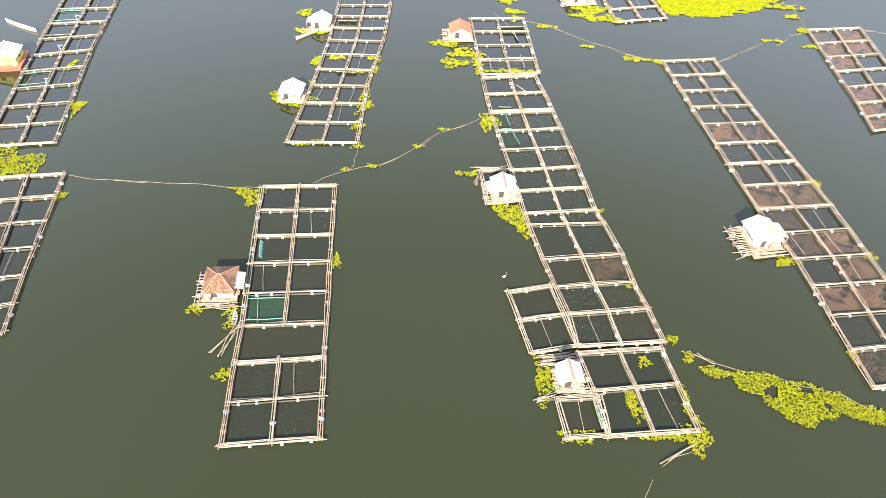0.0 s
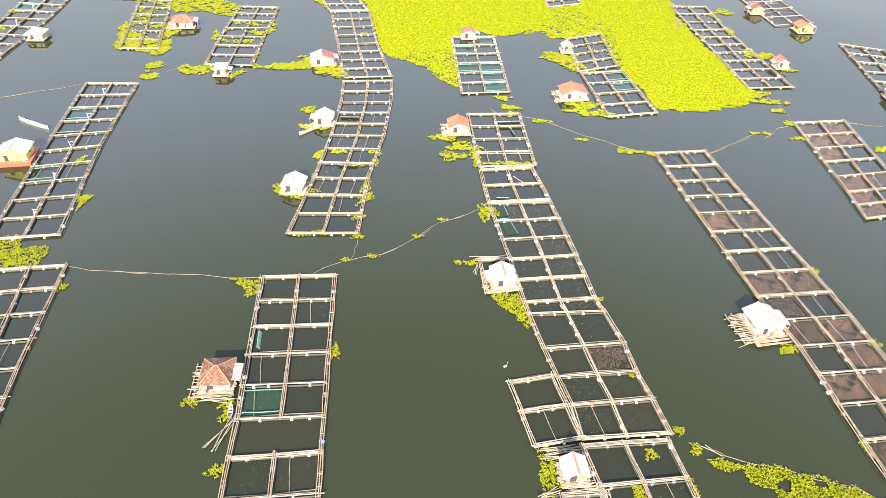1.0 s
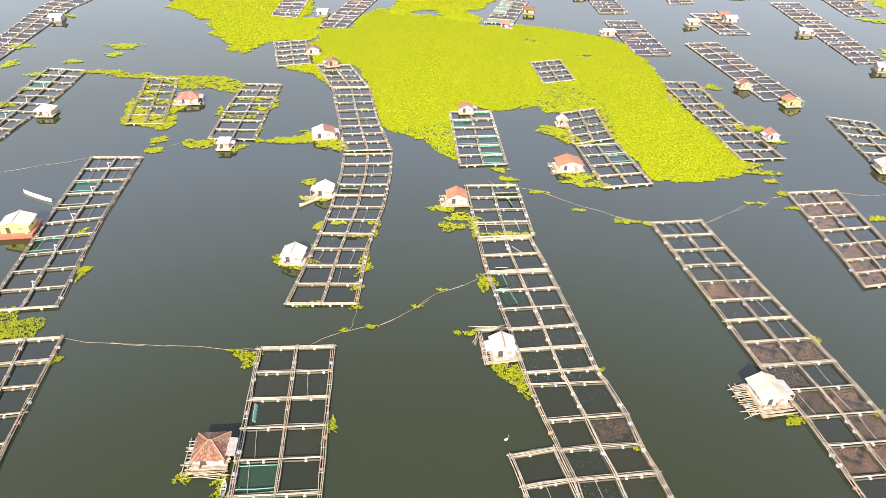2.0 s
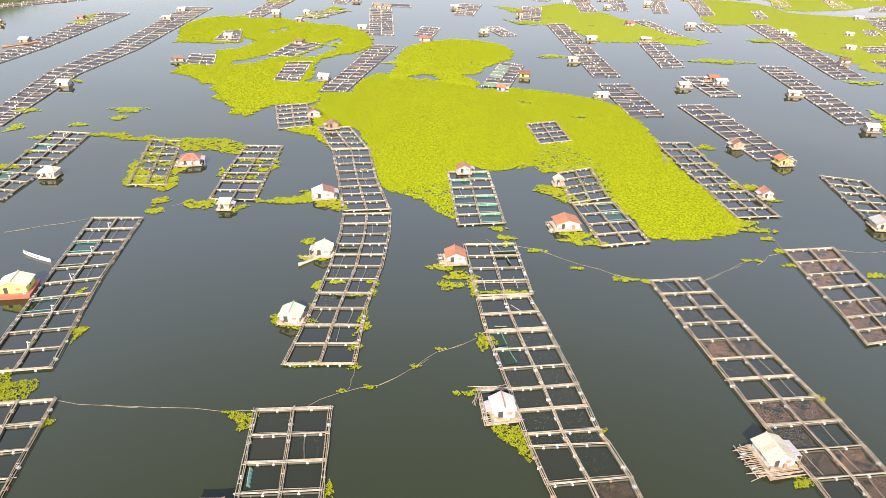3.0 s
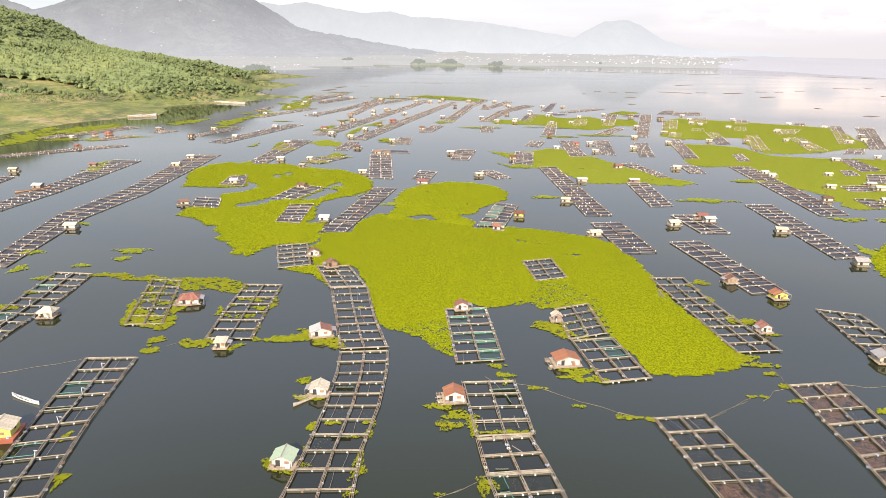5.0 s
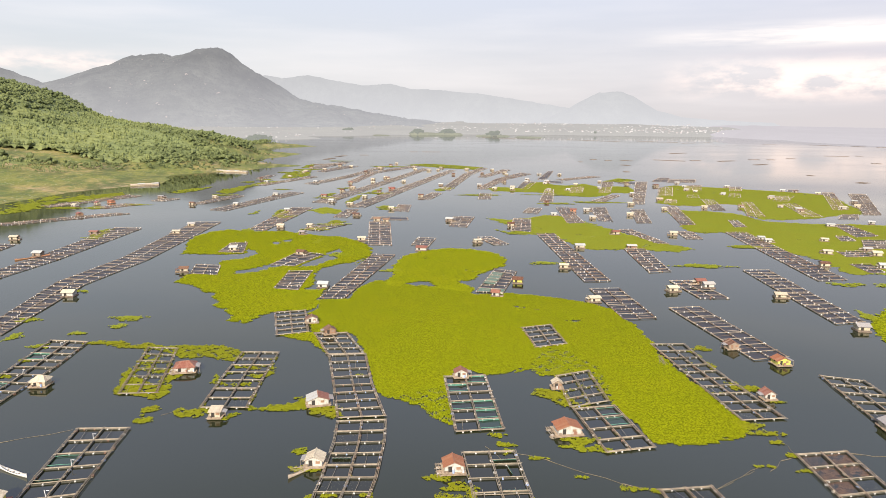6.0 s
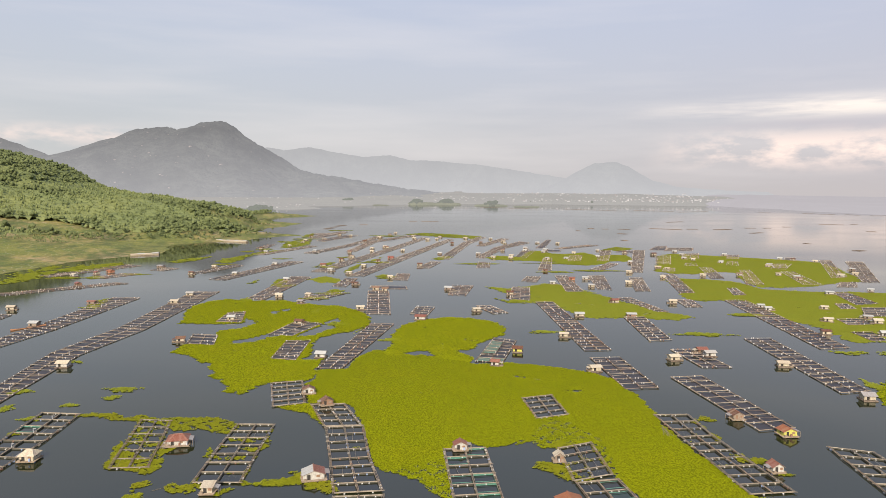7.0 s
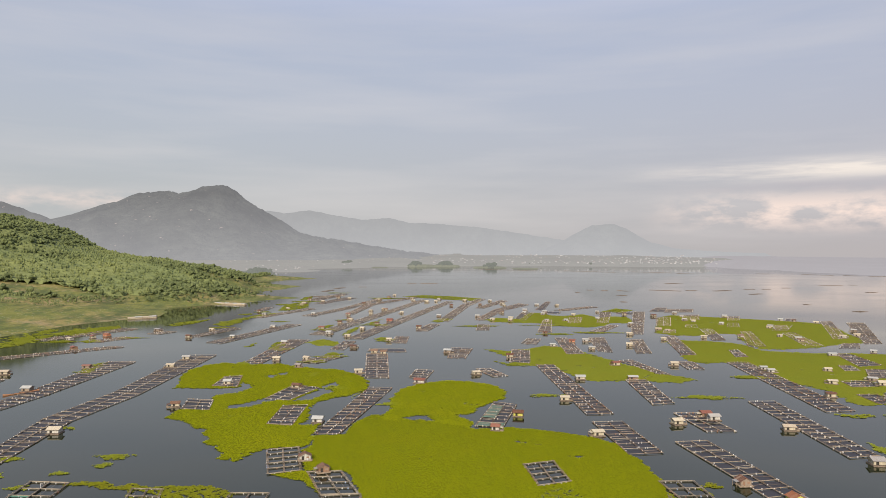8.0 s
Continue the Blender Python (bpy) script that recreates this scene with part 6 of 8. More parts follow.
far_raft([(-135, 450, -123, 448), (-132, 566, -115, 564)], [18])
far_raft([(-98, 455, -87, 448), (-85, 481, -73, 477)], [5])
far_raft([(-88, 512, -78, 510), (-84, 559, -75, 556)], [7])
far_raft([(-48, 399, -34, 398), (-58, 491, -43, 490)], [14])
far_raft([(-22, 400, -12, 394), (-19, 426, -8, 423)], [4])
far_raft([(-46, 551, -33, 549), (-44, 592, -33, 590)], [6])
far_raft([(-29, 637, -18, 633), (-17, 693, -7, 688)], [9])
far_raft([(-123, 602, -108, 599), (-74, 845, -63, 838), (-39, 1036, -30, 1025)], [38, 30])
far_raft([(-85, 577, -72, 571), (-57, 723, -44, 718), (0, 1006, 9, 997)], [23, 44])
far_raft([(-217, 749, -206, 750), (-180, 874, -169, 866)], [19])
far_raft([(-166, 775, -153, 769), (-136, 879, -125, 872), (-109, 1062, -99, 1051)], [17, 28])
far_raft([(-121, 801, -110, 795), (-111, 949, -100, 940), (-55, 1097, -45, 1085)], [23, 24])
far_raft([(-9, 728, 1, 717), (20, 936, 31, 928), (49, 1060, 59, 1050)], [33, 19])
far_raft([(31, 738, 40, 733), (62, 869, 74, 862), (103, 967, 115, 948)], [21, 15])
far_raft([(38, 892, 47, 884), (82, 1029, 92, 1019)], [22])
far_raft([(28, 642, 40, 643), (32, 692, 44, 688)], [7])
far_raft([(85, 629, 97, 626), (106, 739, 115, 740)], [18])
far_raft([(137, 862, 147, 855), (192, 920, 204, 912)], [12])
far_raft([(127, 707, 140, 708), (140, 768, 154, 769)], [10])
far_raft([(135, 634, 145, 630), (165, 689, 174, 685)], [10])
far_raft([(158, 710, 170, 711), (190, 836, 204, 838)], [20])
far_raft([(168, 615, 179, 616), (232, 841, 247, 843)], [36])
far_raft([(156, 575, 167, 576), (141, 500, 152, 501)], [12])
far_raft([(123, 587, 137, 588), (115, 510, 124, 505)], [12])
far_raft([(94, 585, 104, 586), (88, 494, 101, 495)], [14])
far_raft([(61, 550, 72, 544), (69, 579, 80, 576)], [5])
far_raft([(43, 457, 56, 453), (50, 514, 63, 512)], [9])
far_raft([(1, 474, 13, 472), (4, 522, 20, 520)], [7])
far_raft([(19, 429, 28, 431), (28, 403, 37, 406)], [4])
far_raft([(59.4, 446.7, 70.9, 447.4), (64.9, 310.8, 77.4, 312.6)], [21])
far_raft([(105, 395.2, 117, 396), (101.7, 331.9, 113.2, 335)], [10])
far_raft([(119, 465, 128, 468), (130, 415, 137, 412)], [8])
far_raft([(64.7, 296.8, 77.9, 298.4), (68.1, 249.6, 81, 251.6)], [7])
far_raft([(106, 314, 117.7, 314.6), (109.2, 282.1, 121.5, 282.7)], [5])
far_raft([(90.7, 266.3, 103.8, 268.6), (98.7, 206.2, 111, 209.2)], [9])
far_raft([(151.8, 339.6, 165.2, 340.3), (147.7, 247, 159.9, 249.7)], [14])
far_raft([(191, 460, 205, 461), (179, 318, 194, 321)], [22])
far_raft([(192, 601, 203, 602), (171, 491, 182, 492)], [17])
far_raft([(157, 460, 168, 461), (155, 433, 165, 432)], [4])
far_raft([(246, 657, 258, 658), (227, 577, 238, 578)], [13])
far_raft([(277, 637, 287, 638), (240, 537, 254, 538)], [16])
far_raft([(311, 627, 324, 633), (287, 541, 302, 542)], [14])
far_raft([(332, 690, 347, 691), (318, 654, 332, 656)], [6])
far_raft([(405, 734, 418, 736), (335, 586, 347, 587)], [25])
far_raft([(428, 725, 445, 722), (345, 558, 360, 560)], [28])
far_raft([(216, 517, 223, 518), (207, 483, 216, 484)], [5])
far_raft([(287, 500, 298, 500), (272, 445, 290, 451)], [8])
far_raft([(260, 449, 268, 449), (253, 429, 263, 430)], [3])
far_raft([(230, 394, 248, 397), (227, 377, 243, 380)], [3])
far_raft([(269, 434, 285, 435), (253, 404, 269, 405)], [5])
far_raft([(217, 357, 228, 358), (215, 336, 223, 337)], [3])
far_raft([(258, 743, 278, 745), (282, 803, 300, 805)], [10])
far_raft([(212, 683, 227, 685), (239, 772, 256, 774)], [14])
far_raft([(308, 742, 322, 744), (327, 788, 341, 789)], [8])
far_raft([(270, 838, 306, 842), (286, 879, 321, 883)], [7])
far_raft([(308, 530, 324, 531), (326, 557, 340, 558)], [5])
far_raft([(199, 622, 211, 623), (209, 649, 220, 650)], [4])

far_raft([(-212, 1022, -194, 1000), (-184, 1174, -170, 1160)], [22])
far_raft([(-239, 835, -226, 828), (-237, 886, -228, 886)], [5])
far_raft([(-225, 1097, -212, 1085), (-182, 1129, -169, 1116)], [8])
far_raft([(-187, 957, -175, 948), (-163, 1076, -143, 1065)], [10])
far_raft([(-58, 504, -30, 500), (-59, 516, -32, 514)], [1])
far_raft([(76, 749, 86, 737), (93, 833, 107, 826)], [8])
far_raft([(114, 867, 123, 859), (147, 1004, 154, 1004)], [8])
far_raft([(205, 818, 222, 804), (218, 841, 231, 834)], [2])
far_raft([(256, 852, 274, 845), (280, 904, 294, 905)], [4])
far_raft([(119, 820, 135, 813), (123, 843, 141, 836)], [1])
far_raft([(283, 682, 293, 677), (297, 714, 308, 715)], [3])
far_raft([(238, 674, 249, 670), (246, 695, 257, 696)], [2])
far_raft([(312, 649, 324, 645), (338, 695, 356, 696)], [3])
far_raft([(368, 735, 377, 730), (381, 761, 393, 761)], [2])
# ---------------------------------------------------------------- huts
hut(-31.3, 61.4, 6, 3.7, 4.2, "hip", ROOF_RUST, WALL_WHITE, "square hut with rusty brown hip roof and low white walls", deck=1)
hut(9.6, 84.3, 7, 3.3, 3.4, "gable", ROOF_WHITE, WALL_WHITE, "small hut under a white sheet roof with a rusty ridge strip", deck=1)
hut(16.9, 48.2, 8, 2.6, 2.4, "gable", ROOF_WHITE, WALL_WOOD, "low hut covered by a white tarpaulin sheet")
hut(49.9, 75.9, 11, 4.1, 4.4, "gable", ROOF_TARP, WALL_WHITE, "large hut with a cream sheet roof on a wide bamboo deck", deck=2)
hut(-88.2, 116.8, 10, 5.3, 4.2, "gable", ROOF_CREAM, WALL_YELLOW, "cream-roofed hut with a yellow gable on a red barge", deck=3)
hut(-30.1, 109.5, -2, 3.7, 3.5, "gable", ROOF_MINT, WALL_WHITE, "pale green-roofed white hut standing among water hyacinth")
hut(-28.6, 136.5, 0, 3.6, 3.3, "gable", ROOF_CREAM, WALL_WHITE, "cream-roofed hut with patched walls beside a canoe")
hut(-34.2, 168.7, 14, 5.3, 4.0, "gable", ROOF_RED, WALL_WHITE, "white hut with one red-brown roof slope")
hut(1.8, 135.0, 6, 4.0, 3.8, "gable", ROOF_ORANGE, WALL_WHITE, "hut with orange-brown gable roof and cream gable", deck=1)
hut(29.8, 153.9, 9, 5.7, 4.4, "gable", ROOF_ORANGE, WALL_WHITE, "long white hut with orange roof on a floating deck", deck=1)
hut(31.6, 181.5, 2, 2.4, 2.3, "gable", ROOF_CREAM, WALL_WOOD, "small weathered plank hut at the raft corner")
hut(4.3, 189.1, 5, 3.4, 2.8, "gable", ROOF_RED, WALL_WHITE, "small hut with patched red and white roof")
hut(-41.5, 228.2, 22, 3.6, 2.9, "gable", ROOF_RUST, WALL_BROWN, "small brown hut at the end of the raft")
hut(-50.4, 241.2, 15, 3.8, 2.9, "gable", ROOF_RUST, WALL_WHITE, "small white hut with brown roof in the hyacinth")
hut(-78.4, 191.2, 13, 5.5, 4.6, "hip", ROOF_RED, WALL_WHITE, "broad hut with a faded red hip roof and white front", deck=1)
hut(-58.5, 159.9, 3, 2.6, 2.8, "shed", ROOF_CREAM, WALL_CREAM, "boxy cream-washed hut with a flat pale roof")
hut(-114.4, 178.5, 3, 3.8, 3.6, "hip", ROOF_CREAM, WALL_CREAM, "cream-coloured hut with pale hip roof over the raft edge")
hut(88.8, 175.8, 7, 3.0, 3.0, "gable", ROOF_RED, WALL_WHITE, "white hut with a rusty red roof beside hyacinth")
hut(96.0, 217.7, 7, 3.6, 3.4, "gable", ROOF_RUST, WALL_WOOD, "weathered hut with rust-streaked roof on the raft")
hut(105.4, 202.9, 7, 4.2, 3.7, "gable", ROOF_ORANGE, WALL_YELLOW, "hut with orange roof and yellow wall at the raft end")
hut(111.7, 157.9, -3, 4.6, 4.0, "gable", ROOF_GREY, WALL_CREAM, "pale hut with a grey metal roof")
far_hut(33, 308, -14, 4.0, ROOF_RUST, WALL_YELLOW, "floating yellow-walled hut with rusty brown roof moored at a raft")
far_hut(21, 283, -14, 3.0, ROOF_RED, WALL_WHITE, "floating white-walled hut with red roof moored at a raft")
far_hut(-56, 295, -8, 4.0, ROOF_WHITE, WALL_WHITE, "floating white-walled hut with white roof moored at a raft")
far_hut(-82, 369, -14, 4.0, ROOF_RUST, WALL_CREAM, "floating cream-walled hut with rusty brown roof moored at a raft")
far_hut(-123, 378, 9, 3.6, ROOF_WHITE, WALL_CREAM, "floating cream-walled hut with white roof moored at a raft")
far_hut(-130, 323, 13, 3.6, ROOF_RUST, WALL_CREAM, "floating cream-walled hut with rusty brown roof moored at a raft")
far_hut(-160, 275, 9, 4.3, ROOF_CREAM, WALL_WHITE, "floating white-walled hut with cream roof moored at a raft")
far_hut(-265, 403, 6, 4.0, ROOF_CREAM, WALL_CREAM, "floating cream-walled hut with cream roof moored at a raft")
far_hut(-222, 356, 2, 4.3, ROOF_WHITE, WALL_WHITE, "floating white-walled hut with white roof moored at a raft")
far_hut(-228, 426, 2, 4.3, ROOF_RED, WALL_WHITE, "floating white-walled hut with red roof moored at a raft")
far_hut(-177, 432, 3, 4.3, ROOF_CREAM, WALL_CREAM, "floating cream-walled hut with cream roof moored at a raft")
far_hut(-179, 463, 3, 4.3, ROOF_WHITE, WALL_CREAM, "floating cream-walled hut with white roof moored at a raft")
far_hut(-280, 505, -42, 4.3, ROOF_RED, WALL_BROWN, "floating brown-walled hut with red roof moored at a raft")
far_hut(-312, 557, -22, 4.3, ROOF_CREAM, WALL_WHITE, "floating white-walled hut with cream roof moored at a raft")
far_hut(-294, 582, -29, 5.0, ROOF_ORANGE, WALL_ORANGE, "floating orange-walled hut with orange roof moored at a raft")
far_hut(-300, 570, -29, 3.6, ROOF_RED, WALL_CREAM, "floating cream-walled hut with red roof moored at a raft")
far_hut(-267, 623, -23, 5.8, ROOF_GREY, WALL_WHITE, "floating white-walled hut with grey roof moored at a raft")
far_hut(-221, 576, -14, 3.6, ROOF_RUST, WALL_CREAM, "floating cream-walled hut with rusty brown roof moored at a raft")
far_hut(-219, 628, -14, 3.6, ROOF_CREAM, WALL_CREAM, "floating cream-walled hut with cream roof moored at a raft")
far_hut(-183, 576, -14, 3.6, ROOF_WHITE, WALL_CREAM, "floating cream-walled hut with white roof moored at a raft")
far_hut(-169, 657, -14, 4.3, ROOF_WHITE, WALL_WHITE, "floating white-walled hut with white roof moored at a raft")
far_hut(-131, 543, -3, 3.6, ROOF_WHITE, WALL_WHITE, "floating white-walled hut with white roof moored at a raft")
far_hut(-116, 460, -3, 4.3, ROOF_CREAM, WALL_CREAM, "floating cream-walled hut with cream roof moored at a raft")
far_hut(-96, 463, -26, 3.6, ROOF_CREAM, WALL_CREAM, "floating cream-walled hut with cream roof moored at a raft")
far_hut(-95, 433, -26, 3.6, ROOF_GREY, WALL_WOOD, "floating weathered plank-walled hut with grey roof moored at a raft")
far_hut(-72, 522, -5, 4.3, ROOF_RUST, WALL_WHITE, "floating white-walled hut with rusty brown roof moored at a raft")
far_hut(-54, 414, 6, 4.3, ROOF_CREAM, WALL_CREAM, "floating cream-walled hut with cream roof moored at a raft")
far_hut(-53, 496, 6, 4.3, ROOF_RUST, WALL_CREAM, "floating cream-walled hut with rusty brown roof moored at a raft")
far_hut(-46, 491, 6, 3.6, ROOF_RUST, WALL_CREAM, "floating cream-walled hut with rusty brown roof moored at a raft")
far_hut(-15, 385, -8, 5.8, ROOF_RED, WALL_WHITE, "floating white-walled hut with red roof moored at a raft")
far_hut(-48, 561, -1, 3.6, ROOF_CREAM, WALL_CREAM, "floating cream-walled hut with cream roof moored at a raft")
far_hut(-27, 655, -12, 4.3, ROOF_RUST, WALL_CREAM, "floating cream-walled hut with rusty brown roof moored at a raft")
far_hut(-120, 647, -11, 5.0, ROOF_RED, WALL_CREAM, "floating cream-walled hut with red roof moored at a raft")
far_hut(-106, 607, -11, 4.3, ROOF_WHITE, WALL_WHITE, "floating white-walled hut with white roof moored at a raft")
far_hut(-86, 588, -11, 4.3, ROOF_CREAM, WALL_CREAM, "floating cream-walled hut with cream roof moored at a raft")
far_hut(-80, 641, -11, 3.6, ROOF_CREAM, WALL_CREAM, "floating cream-walled hut with cream roof moored at a raft")
far_hut(-61, 722, -11, 5.8, ROOF_RED, WALL_RED, "floating red-walled hut with red roof moored at a raft")
far_hut(-71, 687, -11, 3.6, ROOF_RUST, WALL_CREAM, "floating cream-walled hut with rusty brown roof moored at a raft")
far_hut(-89, 791, -11, 3.6, ROOF_CREAM, WALL_CREAM, "floating cream-walled hut with cream roof moored at a raft")
far_hut(-110, 694, -11, 3.6, ROOF_RUST, WALL_CREAM, "floating cream-walled hut with rusty brown roof moored at a raft")
far_hut(-103, 724, -11, 3.6, ROOF_CREAM, WALL_CREAM, "floating cream-walled hut with cream roof moored at a raft")
far_hut(-212, 784, -17, 4.3, ROOF_WHITE, WALL_WHITE, "floating white-walled hut with white roof moored at a raft")
far_hut(-156, 791, -16, 4.3, ROOF_WHITE, WALL_WHITE, "floating white-walled hut with white roof moored at a raft")
far_hut(-114, 781, -4, 3.6, ROOF_RED, WALL_CREAM, "floating cream-walled hut with red roof moored at a raft")
far_hut(-80, 854, -10, 3.6, ROOF_CREAM, WALL_CREAM, "floating cream-walled hut with cream roof moored at a raft")
far_hut(-50, 1003, -10, 4.3, ROOF_CREAM, WALL_CREAM, "floating cream-walled hut with cream roof moored at a raft")
far_hut(-198, 920, -17, 3.6, ROOF_CREAM, WALL_CREAM, "floating cream-walled hut with cream roof moored at a raft")
far_hut(-9, 772, -8, 4.3, ROOF_WHITE, WALL_WHITE, "floating white-walled hut with white roof moored at a raft")
far_hut(-16, 996, -11, 3.6, ROOF_CREAM, WALL_CREAM, "floating cream-walled hut with cream roof moored at a raft")
far_hut(35, 770, -14, 4.3, ROOF_WHITE, WALL_WHITE, "floating white-walled hut with white roof moored at a raft")
far_hut(50, 734, -14, 4.3, ROOF_CREAM, WALL_CREAM, "floating cream-walled hut with cream roof moored at a raft")
far_hut(67, 816, -14, 3.6, ROOF_RUST, WALL_CREAM, "floating cream-walled hut with rusty brown roof moored at a raft")
far_hut(79, 927, -24, 3.6, ROOF_WHITE, WALL_CREAM, "floating cream-walled hut with white roof moored at a raft")
far_hut(68, 724, -14, 3.6, ROOF_CREAM, WALL_WHITE, "floating white-walled hut with cream roof moored at a raft")
far_hut(94, 819, -14, 3.6, ROOF_WHITE, WALL_WHITE, "floating white-walled hut with white roof moored at a raft")
far_hut(107, 722, -10, 3.6, ROOF_GREY, WALL_CREAM, "floating cream-walled hut with grey roof moored at a raft")
far_hut(90, 616, -10, 3.6, ROOF_RUST, WALL_BROWN, "floating brown-walled hut with rusty brown roof moored at a raft")
far_hut(114, 800, -12, 3.6, ROOF_WHITE, WALL_WHITE, "floating white-walled hut with white roof moored at a raft")
far_hut(129, 730, -12, 3.6, ROOF_WHITE, WALL_WHITE, "floating white-walled hut with white roof moored at a raft")
far_hut(104, 559, -3, 4.3, ROOF_RED, WALL_ORANGE, "floating orange-walled hut with red roof moored at a raft")
far_hut(116, 564, -7, 4.3, ROOF_WHITE, WALL_WHITE, "floating white-walled hut with white roof moored at a raft")
far_hut(112, 520, -7, 4.3, ROOF_WHITE, WALL_CREAM, "floating cream-walled hut with white roof moored at a raft")
far_hut(84, 534, -3, 3.6, ROOF_WHITE, WALL_WHITE, "floating white-walled hut with white roof moored at a raft")
far_hut(45, 479, -7, 4.3, ROOF_RUST, WALL_CREAM, "floating cream-walled hut with rusty brown roof moored at a raft")
far_hut(1, 500, -6, 5.0, ROOF_WHITE, WALL_WHITE, "floating white-walled hut with white roof moored at a raft")
far_hut(18, 411, 20, 4.0, ROOF_CREAM, WALL_CREAM, "floating cream-walled hut with cream roof moored at a raft")
far_hut(60, 341, 3, 4.0, ROOF_CREAM, WALL_CREAM, "floating cream-walled hut with cream roof moored at a raft")
far_hut(79, 398, 3, 5.0, ROOF_WHITE, WALL_CREAM, "floating cream-walled hut with white roof moored at a raft")
far_hut(110, 398, -3, 5.0, ROOF_WHITE, WALL_BROWN, "floating brown-walled hut with white roof moored at a raft")
far_hut(112, 447, 10, 4.3, ROOF_RED, WALL_CREAM, "floating cream-walled hut with red roof moored at a raft")
far_hut(62, 276, 4, 4.0, ROOF_CREAM, WALL_CREAM, "floating cream-walled hut with cream roof moored at a raft")
far_hut(101, 295, 6, 4.0, ROOF_CREAM, WALL_CREAM, "floating cream-walled hut with cream roof moored at a raft")
far_hut(119, 310, 6, 4.0, ROOF_RED, WALL_BROWN, "floating brown-walled hut with red roof moored at a raft")
far_hut(120, 303, 6, 4.3, ROOF_WHITE, WALL_WHITE, "floating white-walled hut with white roof moored at a raft")
far_hut(145, 286, -3, 4.2, ROOF_CREAM, WALL_CREAM, "floating cream-walled hut with cream roof moored at a raft")
far_hut(153, 240, -3, 4.0, ROOF_GREY, WALL_CREAM, "floating cream-walled hut with grey roof moored at a raft")
far_hut(203, 433, -5, 3.6, ROOF_WHITE, WALL_WHITE, "floating white-walled hut with white roof moored at a raft")
far_hut(203, 423, -5, 3.6, ROOF_WHITE, WALL_WHITE, "floating white-walled hut with white roof moored at a raft")
far_hut(200, 352, -5, 4.3, ROOF_RUST, WALL_CREAM, "floating cream-walled hut with rusty brown roof moored at a raft")
far_hut(151, 447, -5, 4.3, ROOF_CREAM, WALL_CREAM, "floating cream-walled hut with cream roof moored at a raft")
far_hut(225, 591, -14, 4.3, ROOF_CREAM, WALL_CREAM, "floating cream-walled hut with cream roof moored at a raft")
far_hut(260, 598, -19, 4.3, ROOF_RUST, WALL_WHITE, "floating white-walled hut with rusty brown roof moored at a raft")
far_hut(296, 601, -15, 3.6, ROOF_CREAM, WALL_WHITE, "floating white-walled hut with cream roof moored at a raft")
far_hut(299, 571, -15, 4.3, ROOF_RUST, WALL_CREAM, "floating cream-walled hut with rusty brown roof moored at a raft")
far_hut(318, 668, -23, 3.6, ROOF_CREAM, WALL_CREAM, "floating cream-walled hut with cream roof moored at a raft")
far_hut(391, 716, -26, 4.3, ROOF_CREAM, WALL_CREAM, "floating cream-walled hut with cream roof moored at a raft")
far_hut(386, 642, -27, 4.3, ROOF_WHITE, WALL_WHITE, "floating white-walled hut with white roof moored at a raft")
far_hut(368, 607, -27, 4.3, ROOF_CREAM, WALL_CREAM, "floating cream-walled hut with cream roof moored at a raft")
far_hut(281, 493, -13, 5.0, ROOF_WHITE, WALL_WHITE, "floating white-walled hut with white roof moored at a raft")
far_hut(242, 429, -18, 3.6, ROOF_CREAM, WALL_CREAM, "floating cream-walled hut with cream roof moored at a raft")
far_hut(221, 387, -14, 4.3, ROOF_CREAM, WALL_CREAM, "floating cream-walled hut with cream roof moored at a raft")
far_hut(250, 397, -14, 4.3, ROOF_WHITE, WALL_WHITE, "floating white-walled hut with white roof moored at a raft")
far_hut(247, 383, -14, 4.3, ROOF_CREAM, WALL_CREAM, "floating cream-walled hut with cream roof moored at a raft")
far_hut(229, 349, -9, 3.6, ROOF_WHITE, WALL_WHITE, "floating white-walled hut with white roof moored at a raft")
far_hut(185, 576, -11, 3.6, ROOF_CREAM, WALL_CREAM, "floating cream-walled hut with cream roof moored at a raft")
far_hut(165, 610, -16, 4.3, ROOF_CREAM, WALL_CREAM, "floating cream-walled hut with cream roof moored at a raft")
far_hut(188, 691, -16, 3.6, ROOF_WHITE, WALL_WHITE, "floating white-walled hut with white roof moored at a raft")
far_hut(146, 539, -11, 4.3, ROOF_CREAM, WALL_CREAM, "floating cream-walled hut with cream roof moored at a raft")
far_hut(278, 825, -21, 5.0, ROOF_WHITE, WALL_WHITE, "floating white-walled hut with white roof moored at a raft")
far_hut(259, 737, -21, 3.6, ROOF_WHITE, WALL_WHITE, "floating white-walled hut with white roof moored at a raft")
far_hut(265, 726, -21, 3.6, ROOF_CREAM, WALL_WHITE, "floating white-walled hut with cream roof moored at a raft")
far_hut(285, 701, -21, 3.6, ROOF_WHITE, WALL_WHITE, "floating white-walled hut with white roof moored at a raft")
far_hut(321, 781, -23, 4.3, ROOF_WHITE, WALL_CREAM, "floating cream-walled hut with white roof moored at a raft")
far_hut(366, 742, -26, 4.3, ROOF_WHITE, WALL_WHITE, "floating white-walled hut with white roof moored at a raft")
far_hut(375, 732, -26, 3.6, ROOF_RUST, WALL_CREAM, "floating cream-walled hut with rusty brown roof moored at a raft")
far_hut(168, 752, -14, 3.6, ROOF_WHITE, WALL_WHITE, "floating white-walled hut with white roof moored at a raft")
far_hut(148, 789, -12, 3.6, ROOF_CREAM, WALL_CREAM, "floating cream-walled hut with cream roof moored at a raft")
